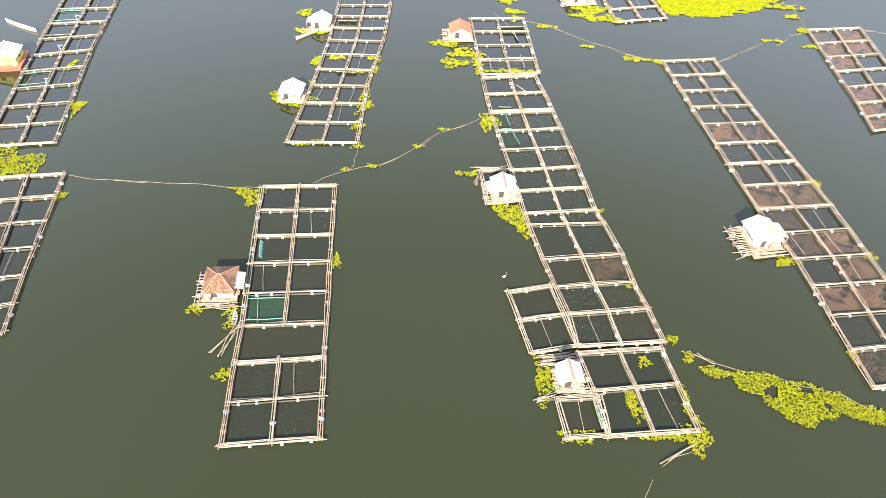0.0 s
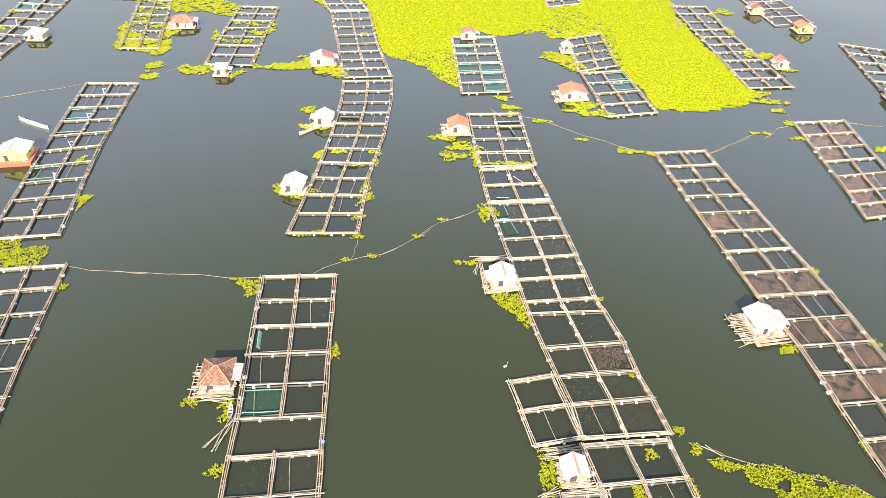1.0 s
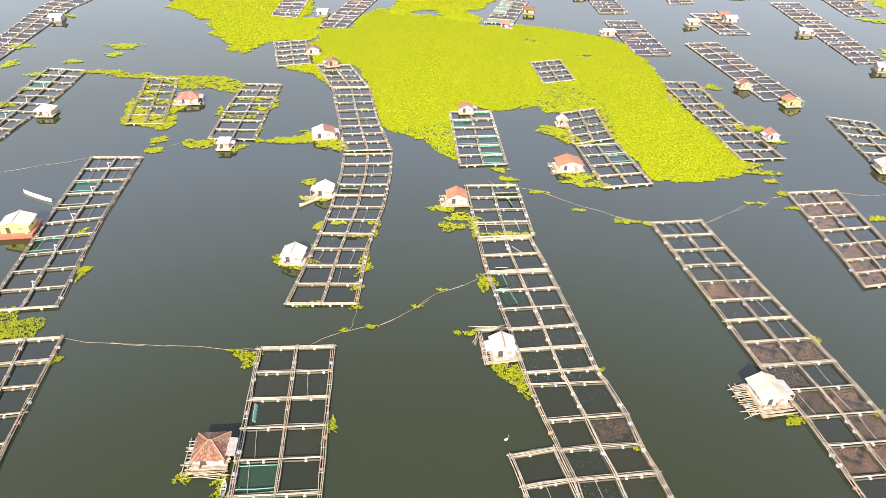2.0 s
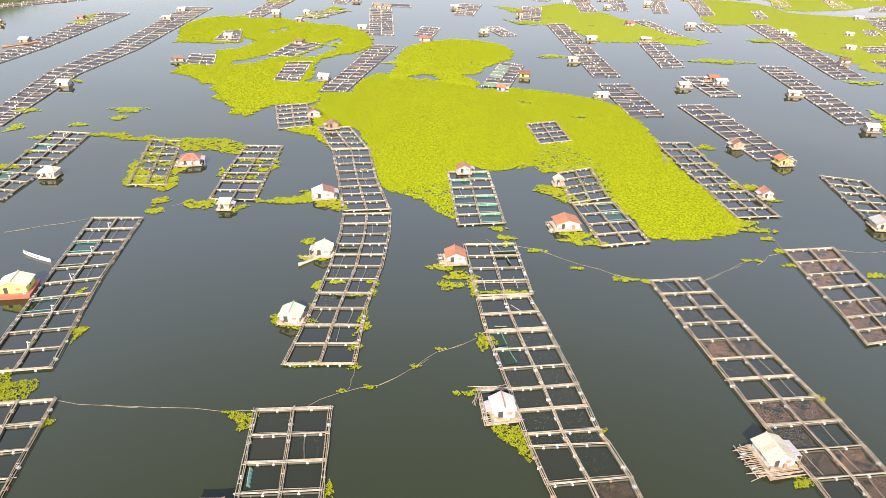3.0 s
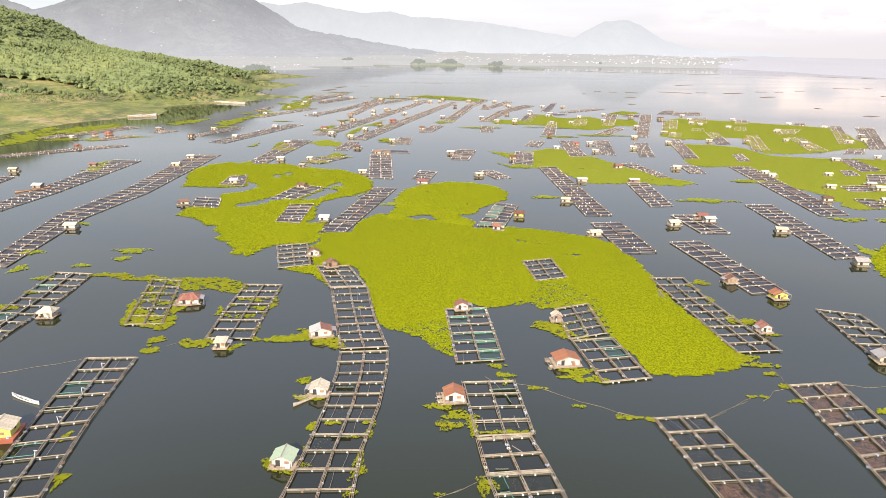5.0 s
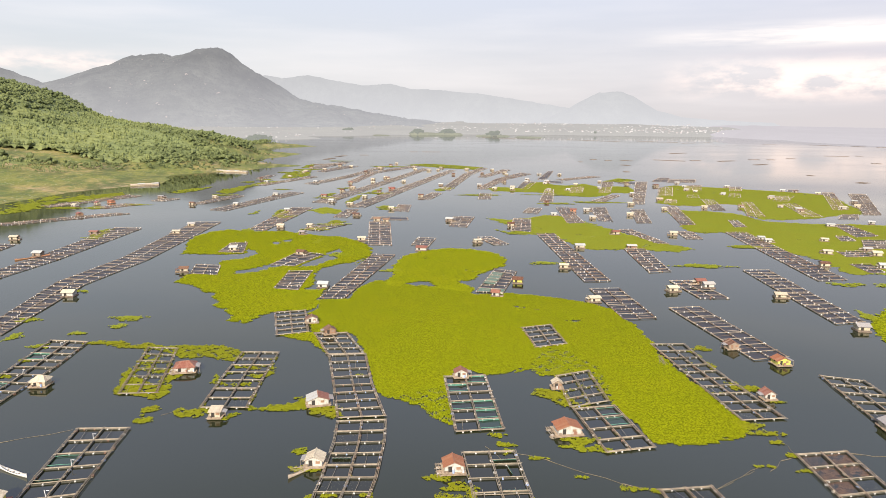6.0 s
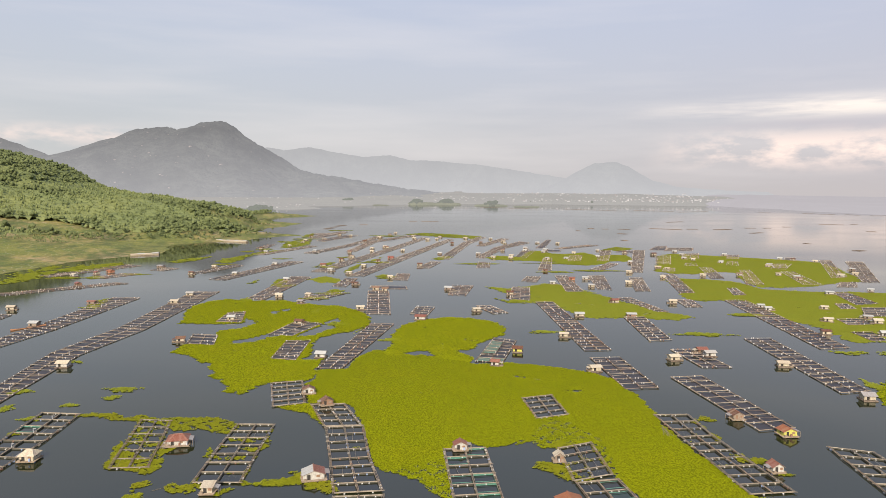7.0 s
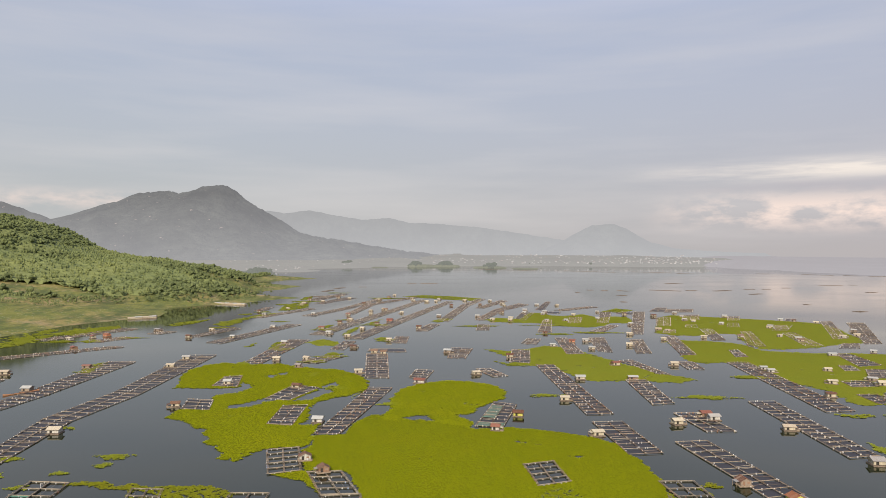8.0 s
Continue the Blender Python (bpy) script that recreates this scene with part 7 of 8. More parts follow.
far_hut(320, 507, -33, 3.6, ROOF_WHITE, WALL_WHITE, "floating white-walled hut with white roof moored at a raft")
far_hut(-228, 820, -28, 3.6, ROOF_RUST, WALL_CREAM, "floating cream-walled hut with rusty brown roof moored at a raft")
far_hut(-180, 979, -12, 4.4, ROOF_CREAM, WALL_WHITE, "floating white-walled hut with cream roof moored at a raft")
far_hut(-173, 1075, -3, 5.2, ROOF_RUST, WALL_CREAM, "floating cream-walled hut with rusty brown roof moored at a raft")
far_hut(-87, 1123, 8, 3.6, ROOF_CREAM, WALL_CREAM, "floating cream-walled hut with cream roof moored at a raft")
far_hut(-93, 1082, -18, 4.4, ROOF_RUST, WALL_CREAM, "floating cream-walled hut with rusty brown roof moored at a raft")
far_hut(-103, 1019, -28, 5.2, ROOF_CREAM, WALL_CREAM, "floating cream-walled hut with cream roof moored at a raft")
far_hut(-54, 1047, -12, 3.6, ROOF_CREAM, WALL_CREAM, "floating cream-walled hut with cream roof moored at a raft")
far_hut(-116, 942, -3, 4.4, ROOF_RUST, WALL_WOOD, "floating weathered plank-walled hut with rusty brown roof moored at a raft")
far_hut(-30, 990, 8, 5.2, ROOF_CREAM, WALL_CREAM, "floating cream-walled hut with cream roof moored at a raft")
far_hut(-93, 829, -18, 3.6, ROOF_CREAM, WALL_CREAM, "floating cream-walled hut with cream roof moored at a raft")
far_hut(-12, 1038, -28, 4.4, ROOF_CREAM, WALL_WHITE, "floating white-walled hut with cream roof moored at a raft")
far_hut(27, 1017, -12, 5.2, ROOF_CREAM, WALL_CREAM, "floating cream-walled hut with cream roof moored at a raft")
far_hut(6, 921, -3, 3.6, ROOF_RUST, WALL_WOOD, "floating weathered plank-walled hut with rusty brown roof moored at a raft")
far_hut(64, 1009, 8, 4.4, ROOF_WHITE, WALL_CREAM, "floating cream-walled hut with white roof moored at a raft")
far_hut(79, 956, -18, 5.2, ROOF_CREAM, WALL_CREAM, "floating cream-walled hut with cream roof moored at a raft")
far_hut(46, 934, -28, 3.6, ROOF_RUST, WALL_WOOD, "floating weathered plank-walled hut with rusty brown roof moored at a raft")
far_hut(98, 849, -12, 4.4, ROOF_WHITE, WALL_WHITE, "floating white-walled hut with white roof moored at a raft")
far_hut(125, 940, -3, 5.2, ROOF_WHITE, WALL_WHITE, "floating white-walled hut with white roof moored at a raft")
far_hut(152, 932, 8, 3.6, ROOF_CREAM, WALL_CREAM, "floating cream-walled hut with cream roof moored at a raft")
far_hut(71, 748, -18, 4.4, ROOF_CREAM, WALL_WHITE, "floating white-walled hut with cream roof moored at a raft")
far_hut(120, 827, -28, 5.2, ROOF_WHITE, WALL_WHITE, "floating white-walled hut with white roof moored at a raft")
far_hut(185, 831, -12, 3.6, ROOF_WHITE, WALL_CREAM, "floating cream-walled hut with white roof moored at a raft")
far_hut(211, 804, -3, 4.4, ROOF_RUST, WALL_CREAM, "floating cream-walled hut with rusty brown roof moored at a raft")
far_hut(240, 785, 8, 5.2, ROOF_RUST, WALL_CREAM, "floating cream-walled hut with rusty brown roof moored at a raft")
far_hut(271, 780, -18, 3.6, ROOF_WHITE, WALL_WHITE, "floating white-walled hut with white roof moored at a raft")
far_hut(325, 679, -28, 4.4, ROOF_WHITE, WALL_WHITE, "floating white-walled hut with white roof moored at a raft")
far_hut(203, 648, -12, 5.2, ROOF_CREAM, WALL_WOOD, "floating weathered plank-walled hut with cream roof moored at a raft")
far_hut(-208, 1022, -3, 3.6, ROOF_RUST, WALL_CREAM, "floating cream-walled hut with rusty brown roof moored at a raft")
far_hut(-152, 1051, 8, 4.4, ROOF_CREAM, WALL_CREAM, "floating cream-walled hut with cream roof moored at a raft")
far_hut(-200, 946, -18, 5.2, ROOF_CREAM, WALL_WHITE, "floating white-walled hut with cream roof moored at a raft")
far_hut(-203, 862, -28, 3.6, ROOF_CREAM, WALL_CREAM, "floating cream-walled hut with cream roof moored at a raft")
far_hut(-104, 726, -12, 4.4, ROOF_RUST, WALL_CREAM, "floating cream-walled hut with rusty brown roof moored at a raft")
far_hut(-77, 846, -3, 5.2, ROOF_RUST, WALL_CREAM, "floating cream-walled hut with rusty brown roof moored at a raft")
far_hut(-54, 809, 8, 3.6, ROOF_CREAM, WALL_CREAM, "floating cream-walled hut with cream roof moored at a raft")
far_hut(303, 583, -18, 4.4, ROOF_WHITE, WALL_CREAM, "floating cream-walled hut with white roof moored at a raft")
far_hut(349, 596, -28, 5.2, ROOF_CREAM, WALL_WHITE, "floating white-walled hut with cream roof moored at a raft")
far_hut(209, 639, -12, 3.6, ROOF_CREAM, WALL_CREAM, "floating cream-walled hut with cream roof moored at a raft")

# ---------------------------------------------------------------- boats
canoe(-96.4, 133.1, -88.2, 129.4, BOAT_WHITE, "slender pale canoe moored beside the raft")
canoe(-33.2, 130.4, -26.5, 138.4, BOAT_WOOD, "long wooden canoe lying beside the cream-roofed hut", 0.85)
canoe(-227.0, 343.5, -217.0, 358.0, BOAT_ORANGE, "long orange-brown boat lying along the raft")
canoe(-28.1, 54.6, -28.4, 57.1, BOAT_WHITE, "small white dinghy moored among hyacinth beside the raft", 0.7)
buoy(9.2, 65.8)
# ---------------------------------------------------------------- spare poles
hung_net(19.8, 45.5, 20.4, 41.3, 0.55, "strip of green netting hung over a pole in a fish cell")
hung_net(-27.9, 70.8, -27.4, 67.3, 0.4, "narrow strip of green netting at the raft corner")
hung_net(9.5, 108.3, 11.9, 108.4, 0.5, "strip of green netting drawn across a cell")
net_panel([(16.5, 304.5), (22.1, 303.1), (27.7, 326.0), (22.4, 328.6)], "pale green netting spread over several cells", NET_FADED, 0.24)
net_panel([(13.0, 289.6), (24.2, 288.2), (25.8, 293.7), (14.4, 295.7)], "pale green netting spread over the end cells", NET_FADED, 0.24)
hung_net(110.3, 300.0, 117.3, 294.2, 1.2, "green netting beside a red-roofed hut")
hung_net(-22.9, 118.2, -18.9, 118.2, 0.6, "green netting bundled across a cell")
hung_net(-25.3, 138.7, -21.1, 138.9, 0.6, "green netting bundled across a cell")
hung_net(-85.6, 127.4, -80.4, 128.4, 0.5, "green netting rolled along a crossbeam")
hung_net(10.5, 138.9, 16.0, 139.6, 0.4, "green netting rolled along a crossbeam")
net_panel([(8.9, 106.3), (10.7, 106.8), (11.5, 102.9), (9.6, 102.3)], "shallow dark green net panel with a pale rolled edge")
net_panel([(9.9, 101.6), (11.6, 101.9), (13.0, 97.4), (10.9, 96.9)], "shallow dark green net panel with a pale rolled edge")
hung_net(12.0, 126.2, 17.3, 126.6, 0.7, "green netting hung across a cell")
hung_net(11.3, 136.6, 16.2, 137.2, 0.5, "green netting hung across a cell")
hung_net(13.6, 136.4, 14.3, 133.4, 0.4, "narrow strip of green netting hung in a cell")
stray_pole(6.2, 124.3, 17.8, 125.2, 0.55, 0.55, BAMBOO_PALE, "pale bamboo pole lying across the raft")
stray_pole(8.3, 121.5, 7.7, 126.3, 0.62, 0.62, BAMBOO_PALE, "pale bamboo pole lying along a cell")
stray_pole(15.2, 122.5, 14.5, 127.0, 0.62, 0.75, BAMBOO_PALE, "pale bamboo pole lying along a cell")
stray_pole(13.2, 116.0, 15.3, 113.6, 0.55, 0.55, BAMBOO_PALE, "pale bamboo pole lying across a corner")
pole_heap(15.7, 51.5, 8, 5, 16, 0.9, "heap of old bamboo poles behind a low white hut")
pole_heap(18.6, 46.6, 12, 5, 12, 0.6, "loose bamboo poles in front of a low white hut")
pole_heap(13.8, 45.6, 20, 3, 7, 0.5, "loose bamboo poles at the raft corner")
pole_heap(48.2, 72.8, 8, 5.5, 12, 0.7, "spare bamboo poles along the hut deck")
pole_heap(-31.2, 58.1, 4, 6, 8, 0.6, "loose bamboo poles floating beside a rusty hut")
pole_heap(-28.2, 52.5, 75, 7, 5, 0.4, "thin bamboo poles floating along the raft")
pole_heap(8.3, 90.4, 4, 7, 7, 0.4, "green bamboo poles tied behind a white hut")
pole_heap(5.4, 87.1, 80, 2.5, 5, 0.3, "short bamboo poles at the corner of a float")
pole_heap(1.3, 133.5, 4, 5, 9, 0.6, "loose bamboo poles in front of a brown-roofed hut")
pole_heap(29.4, 38.5, 28, 5.4, 3, 0.12, "two or three bamboo poles drifting on the lake")
pole_heap(35.7, 52.5, -35, 3, 3, 0.3, "thin bamboo poles drifting on the lake")
pole_heap(-31.3, 134.8, 20, 4, 8, 0.6, "loose bamboo poles beside a plank hut")
pole_heap(68.7, 204.7, -92, 7.2, 9, 0.6, "pale boards stacked against the raft in the hyacinth")
pole_heap(28.7, 151.5, 4, 7, 10, 0.5, "bamboo poles floating before an orange-roofed hut")
# ---------------------------------------------------------------- mooring lines
mooring_line([(-63.1, 84.3), (-55.2, 83.6), (-45.7, 83.2), (-35.3, 82.9), (-30.3, 83.1)])
mooring_line([(-23.3, 83.9), (-17.3, 88.2), (-11.2, 90.3), (-5.7, 95.3), (-1.3, 100.2), (6.0, 104.9)])
mooring_line([(16.5, 142.6), (22.7, 140.1), (30.8, 134.1), (37.5, 130.2), (43.8, 128.0)])
mooring_line([(-106.7, 143.2), (-99.4, 147.2), (-90.7, 151.6)])
mooring_line([(56.6, 128.5), (64.6, 134.1), (70.1, 138.2)])
mooring_line([(71.2, 136.2), (75.9, 141.1), (80.7, 143.5)])
mooring_line([(80.5, 153.0), (81.0, 148.5), (81.0, 143.5)])
mooring_line([(92.9, 145.2), (97.9, 143.9), (104.6, 144.5), (115.3, 146.0)])
mooring_line([(-16.0, 95.2), (-16.1, 91.1), (-16.6, 88.4)])
mooring_line([(35.3, 53.0), (37.0, 52.0), (43.7, 50.4), (51.8, 48.2), (57.0, 45.1)])
mooring_line([(27.2, 37.1), (31.0, 38.8), (33.5, 39.8)])
mooring_line([(24.1, 32.8), (25.7, 35.2)])
mooring_line([(-72.8, 160.2), (-70.0, 162.8)])
mooring_line([(9.5, 145.9), (12.5, 140.0)])
# ---------------------------------------------------------------- water hyacinth
MAT_CAGES = []
MAT_CAGES += [[(-27.4, 159.7, -15.6, 161.3), (-37.7, 205.7, -26.3, 207.4)], [(-38.4, 206.7, -26.9, 207.9), (-46.7, 227.8, -35.6, 229)], [(-0.4, 188.6, 11.5, 190.1), (2.6, 153, 14.3, 154.8)], [(32.9, 190.2, 43.2, 194.9), (33.3, 168.1, 44.2, 172.4)], [(33.7, 167, 44.9, 169.4), (37.2, 143.5, 49, 146.3)], [(27.5, 237.3, 38.5, 241.4), (30, 216, 40.8, 220.1)], [(69.8, 220.4, 81.2, 221), (75.8, 161.4, 87.4, 162.9)], [(-133.9, 216.6, -120.8, 215.6), (-128.2, 162.8, -118, 161.1)]]
MAT_CAGES += [[(-98.2, 210.9, -88.5, 210.3), (-89.8, 173.1, -79.8, 174)], [(-66, 207.5, -54.4, 207.6), (-64.3, 164.9, -52.3, 165.1)], [(-67.2, 253, -56.2, 256.7), (-59.5, 225.3, -49.5, 229.5)], [(12.8, 289.2, 24.4, 287.8), (24.1, 335.6, 34.4, 329.6)], [(-54, 275.6, -43.9, 275.2), (-42, 369.7, -29.6, 368.8)], [(-77.3, 291, -66.2, 288.5), (-78.5, 325, -67.4, 326.9)], [(-91.4, 340.2, -78.9, 336.8), (-84.5, 375.4, -69.6, 368.1)], [(-128.8, 371.2, -115.2, 370.3), (-131.4, 399.2, -122.2, 401.6)]]
MAT_CAGES += [[(-125.1, 317.7, -111.6, 315.9), (-129.4, 338.1, -116.4, 336.1)], [(-48, 398.7, -34.3, 397.7), (-57.7, 491.3, -43, 489.6)], [(-22.5, 400.3, -12.1, 393.6), (-19.3, 426.2, -7.6, 422.8)], [(155.9, 574.9, 166.8, 575.8), (141.3, 500.3, 151.7, 501)], [(122.6, 587.1, 136.7, 588.3), (114.7, 509.7, 124.2, 504.7)], [(94.1, 584.7, 104.1, 585.6), (88.3, 493.6, 101, 494.6)], [(43.3, 457.2, 56.4, 453.4), (49.7, 513.7, 63.3, 511.8)], [(18.9, 428.7, 28.2, 431.4), (28.2, 403.4, 37, 405.8)]]
MAT_CAGES += [[(59.4, 446.7, 70.9, 447.4), (64.9, 310.8, 77.4, 312.6)], [(105, 395.2, 117, 396), (101.7, 331.9, 113.2, 335)], [(118.7, 464.8, 128.2, 467.9), (129.5, 415.4, 136.9, 412)], [(64.7, 296.8, 77.9, 298.4), (68.1, 249.6, 81, 251.6)], [(191.4, 460.1, 204.6, 461), (179.1, 317.6, 194.4, 320.7)], [(192.4, 600.8, 202.8, 601.7), (170.8, 491.4, 181.5, 492.2)], [(157.3, 460.2, 168.4, 460.9), (155, 433.2, 165.4, 431.8)], [(215.6, 517.2, 223.2, 517.7), (206.8, 483.4, 216.1, 484.1)]]
MAT_CAGES += [[(287, 499.7, 298, 500.5), (271.6, 445, 290.1, 450.6)], [(259.8, 448.6, 268.4, 449.2), (253.2, 429.1, 262.6, 429.7)], [(229.9, 393.9, 248.2, 396.7), (226.9, 377.1, 242.8, 379.6)], [(268.9, 434.2, 285.3, 435.2), (252.7, 404.1, 268.6, 405)], [(216.7, 356.9, 227.7, 357.5), (214.9, 336.4, 223.2, 336.9)], [(308.4, 530.1, 323.7, 531.2), (325.9, 557, 340.5, 558.1)]]
for sec in MAT_CAGES:
    CAGES.append([(sec[0][0], sec[0][1]), (sec[0][2], sec[0][3]), (sec[-1][2], sec[-1][3]), (sec[-1][0], sec[-1][1])])
weed_mat([(-52, 258), (-53, 273), (-42, 276), (-39, 298), (-34, 309), (-24, 308), (-13, 297), (2, 300), (13, 285), (27, 288), (41, 284), (59, 274), (67, 265), (70, 246), (71, 226), (70, 211), (72, 189), (75, 175), (76, 163), (77, 158),
          (72, 152), (60, 148), (50, 149), (48, 160), (45, 169), (44, 178), (44, 193), (36, 194), (29, 190), (25, 195), (14, 191), (7, 194), (0, 188), (1, 175), (2, 157), (-3, 161), (-7, 168), (-18, 175), (-21, 182), (-24, 195), (-29, 216), (-33, 229), (-42, 230), (-48, 230), (-54, 252)],
         0.43, 5.3, 0.8, 0.8, 0.0,
         cut=[[(27.4, 267.2), (31.4, 263.7), (31.9, 264.8), (28, 268.2)], [(34, 263.1), (36.8, 261.7), (36.9, 262.6), (34.1, 263.9)], [(45.1, 247.6), (48.7, 246.2), (52.6, 248.5), (49, 248.1), (45.8, 248.8)], [(16, 189), (19, 191.6), (23.4, 196.5), (22.6, 196.9), (18.4, 193)]],
         loose=[[(-18, 174), (-9.6, 176.8), (-3.5, 180.3), (0.5, 182.7), (3, 150), (-18, 158)], [(19.5, 188), (20.3, 192), (27.6, 202), (32, 215.5), (39, 215.5), (47, 198), (46, 160), (26, 170)]])
weed_mat([(-49, 230), (-59, 226), (-53, 222), (-47, 220), (-41, 211), (-38, 208), (-43, 222), (-46, 228)], 0.8, 2.0, 0.7, 0.5)
weed_mat([(-148, 366), (-151, 382), (-158, 399), (-161, 422), (-157, 440), (-148, 449), (-128, 443), (-110, 446), (-88, 431), (-69, 426), (-55, 412), (-45, 389), (-43, 369), (-45, 357), (-49, 341), (-52, 321), (-54, 297), (-55, 276), (-52, 268), (-56, 252), (-63, 257), (-67, 254), (-71, 252), (-72, 246), (-76, 240), (-83, 243), (-82, 251), (-87, 253), (-88, 259), (-96, 262), (-94, 270), (-99, 273), (-100, 281), (-106, 284), (-114, 295), (-126, 300), (-126, 311), (-124, 318), (-114, 319), (-116, 335), (-120, 348), (-111, 355), (-106, 366), (-110, 378), (-117, 383), (-113, 369), (-127, 365), (-138, 366)],
         0.75, 2.5, 1.0, 1.3, cut=[[(-44, 366), (-50, 349), (-58, 343), (-64, 334), (-65, 321), (-61, 296), (-65, 289), (-57, 290), (-54, 297), (-52, 321), (-49, 341)],
         [(-77, 336), (-73, 351), (-70, 360), (-68, 375), (-63, 387), (-60, 375), (-61, 355), (-65, 350), (-67, 339)],
         [(-104, 319), (-93, 323), (-90, 334), (-84, 338), (-92, 343), (-98, 330), (-105, 326)],
         [(-108, 403), (-103, 407), (-101, 399), (-105, 396)],
         [(-102, 411), (-98, 415), (-96, 407), (-100, 405)]])
weed_mat([(-27, 299), (-29, 309), (-26, 320), (-28, 342), (-24, 368), (-14, 382), (-1, 391), (13, 389), (25, 380), (32, 365), (30, 345), (23, 336), (15, 324), (13, 313), (4, 309), (8, 303), (12, 296), (11, 287), (2, 292), (-9, 297), (-17, 298)], 0.8, 2.4, 1.0, 1.2,
         cut=[[(-23.8, 302), (-20.5, 304.7), (-15.5, 305), (-11.6, 308.6), (-8.5, 307), (-4.9, 298.9), (-8.2, 296.3), (-11.3, 301), (-15.2, 299.2), (-20.2, 299.8)]])
weed_mat([(29, 518), (48, 505), (64, 521), (80, 538), (96, 523), (109, 482), (118, 453), (131, 419), (148, 398), (135, 388), (110, 394), (83, 392), (76, 412), (63, 442), (42, 448), (47, 477)], 1.6, 0.5, 1.8, 2.0)
weed_mat([(43, 741), (56, 760), (81, 749), (98, 811), (113, 827), (122, 791), (137, 785), (162, 808), (173, 767), (192, 782), (207, 776), (202, 738), (192, 708), (173, 713), (160, 685), (140, 669), (119, 678), (108, 698), (91, 708), (65, 712), (45, 723)], 2.0, 0.3, 2.6, 2.2)
weed_mat([(184, 566), (200, 574), (215, 571), (229, 565), (240, 552), (241, 517), (256, 509), (275, 504), (288, 502), (301, 505), (336, 496), (233, 334), (219, 335), (207, 332), (202, 338), (209, 366), (199, 389), (199, 416), (204, 449), (193, 460), (175, 457), (167, 464), (169, 486), (183, 509), (181, 539)], 1.5, 0.55, 1.8, 2.2)
weed_mat([(242, 771), (264, 800), (289, 788), (322, 770), (346, 752), (375, 736), (394, 714), (385, 667), (369, 621), (360, 589), (344, 560), (328, 559), (310, 545), (285, 531), (263, 524), (245, 526), (247, 555), (265, 620), (251, 624), (223, 606), (204, 609), (194, 625)], 2.0, 0.3, 2.6, 2.4)
weed_mat([(181, 270), (163, 250), (159, 244), (153, 226), (161, 218), (201, 275)], 1.3, 0.8, 1.0, 1.0)
weed_mat([(-114, 549), (-106, 572), (-88, 551), (-87, 531), (-101, 533)], 2.5, 0.2, 2.0, 2.0)
weed_mat([(34.5, 51.0), (36.8, 51.3), (39.2, 50.4), (41.6, 50.9), (46.4, 49.7), (51.7, 48.0), (55.5, 46.5), (59.1, 44.6), (58.1, 42.4), (54.5, 44.0), (51.8, 44.5), (48.0, 43.7), (46.9, 42.5), (44.3, 43.3), (43.4, 44.7), (40.1, 45.8), (39.1, 47.4), (38.9, 49.5), (36.0, 49.8)],
         0.46, 10.0, 0.3, 0.5, 0.52, label="ragged drift of water hyacinth held by a bamboo line", fine=True)
weed_mat([(-380, 564), (-381, 613), (-364, 638), (-329, 657), (-312, 638), (-332, 609), (-347, 582), (-331, 539), (-353, 523)], 1.8, 0.25, 2.0, 5.0, 1.42, label="broken mats of water hyacinth along the shore")
for x, y, rx, ry in [(-16.0, 67.4, 0.7, 1.4), (-27.6, 47.0, 1, 1), (-34.2, 57.5, 1, 1.1), (-28.9, 57.4, 1, 1), (-28.7, 55.3, 0.8, 1.2), (-33.2, 58.8, 0.8, 0.6), (7.5, 103.8, 1.8, 2.4), (14.2, 48.3, 1.7, 3.2), (32.1, 40.7, 1.6, 1.8), (17.8, 40.1, 2, 0.8), (27.4, 51.6, 0.8, 0.8), (24.9, 45.3, 0.6, 2.2), (32.1, 55.5, 0.7, 0.7), (33.7, 52.6, 0.8, 1), (52.6, 71.3, 1.6, 1.2), (56.3, 53.9, 0.7, 1.2), (66.3, 73.0, 1, 0.8), (63.6, 89.7, 1, 1.2), (-0.5, 131.7, 2, 1.2)]:
    weed_patch(x, y, rx, ry)
for x, y, rx, ry in [(2.8, 128.0, 3, 1.6), (5.5, 124.2, 0.8, 4), (13.3, 121.6, 3, 0.5), (20.8, 140.7, 2, 0.7), (15.0, 146.7, 1.2, 0.8), (29.4, 132.8, 1.5, 0.5), (39.0, 128.3, 2.4, 0.8), (43.7, 127.8, 1.4, 0.8), (-69.5, 104.1, 1.4, 1), (-74.1, 86.2, 5, 4.5), (-62.2, 79.2, 1, 0.9), (-17.4, 88.7, 0.7, 0.6), (-12.6, 89.7, 1, 0.6), (-5.2, 95.7, 0.9, 0.5), (-0.8, 101.0, 1, 0.4), (-30.3, 109.0, 4, 1.6), (-15.5, 107.6, 1.2, 1.2), (25.3, 80.8, 0.5, 0.5), (27.5, 64.9, 0.5, 0.5), (-16.2, 124.7, 1, 0.8), (-134.7, 211.2, 3, 2), (-131.4, 197.7, 2, 1.5), (-130.4, 184.6, 3, 2), (-129.6, 225.1, 3, 1.6)]:
    weed_patch(x, y, rx, ry)
for x, y, rx, ry in [(-117.7, 215.1, 4, 1.2), (-113.2, 216.0, 4, 1.5)]:
    weed_patch(x, y, rx, ry)
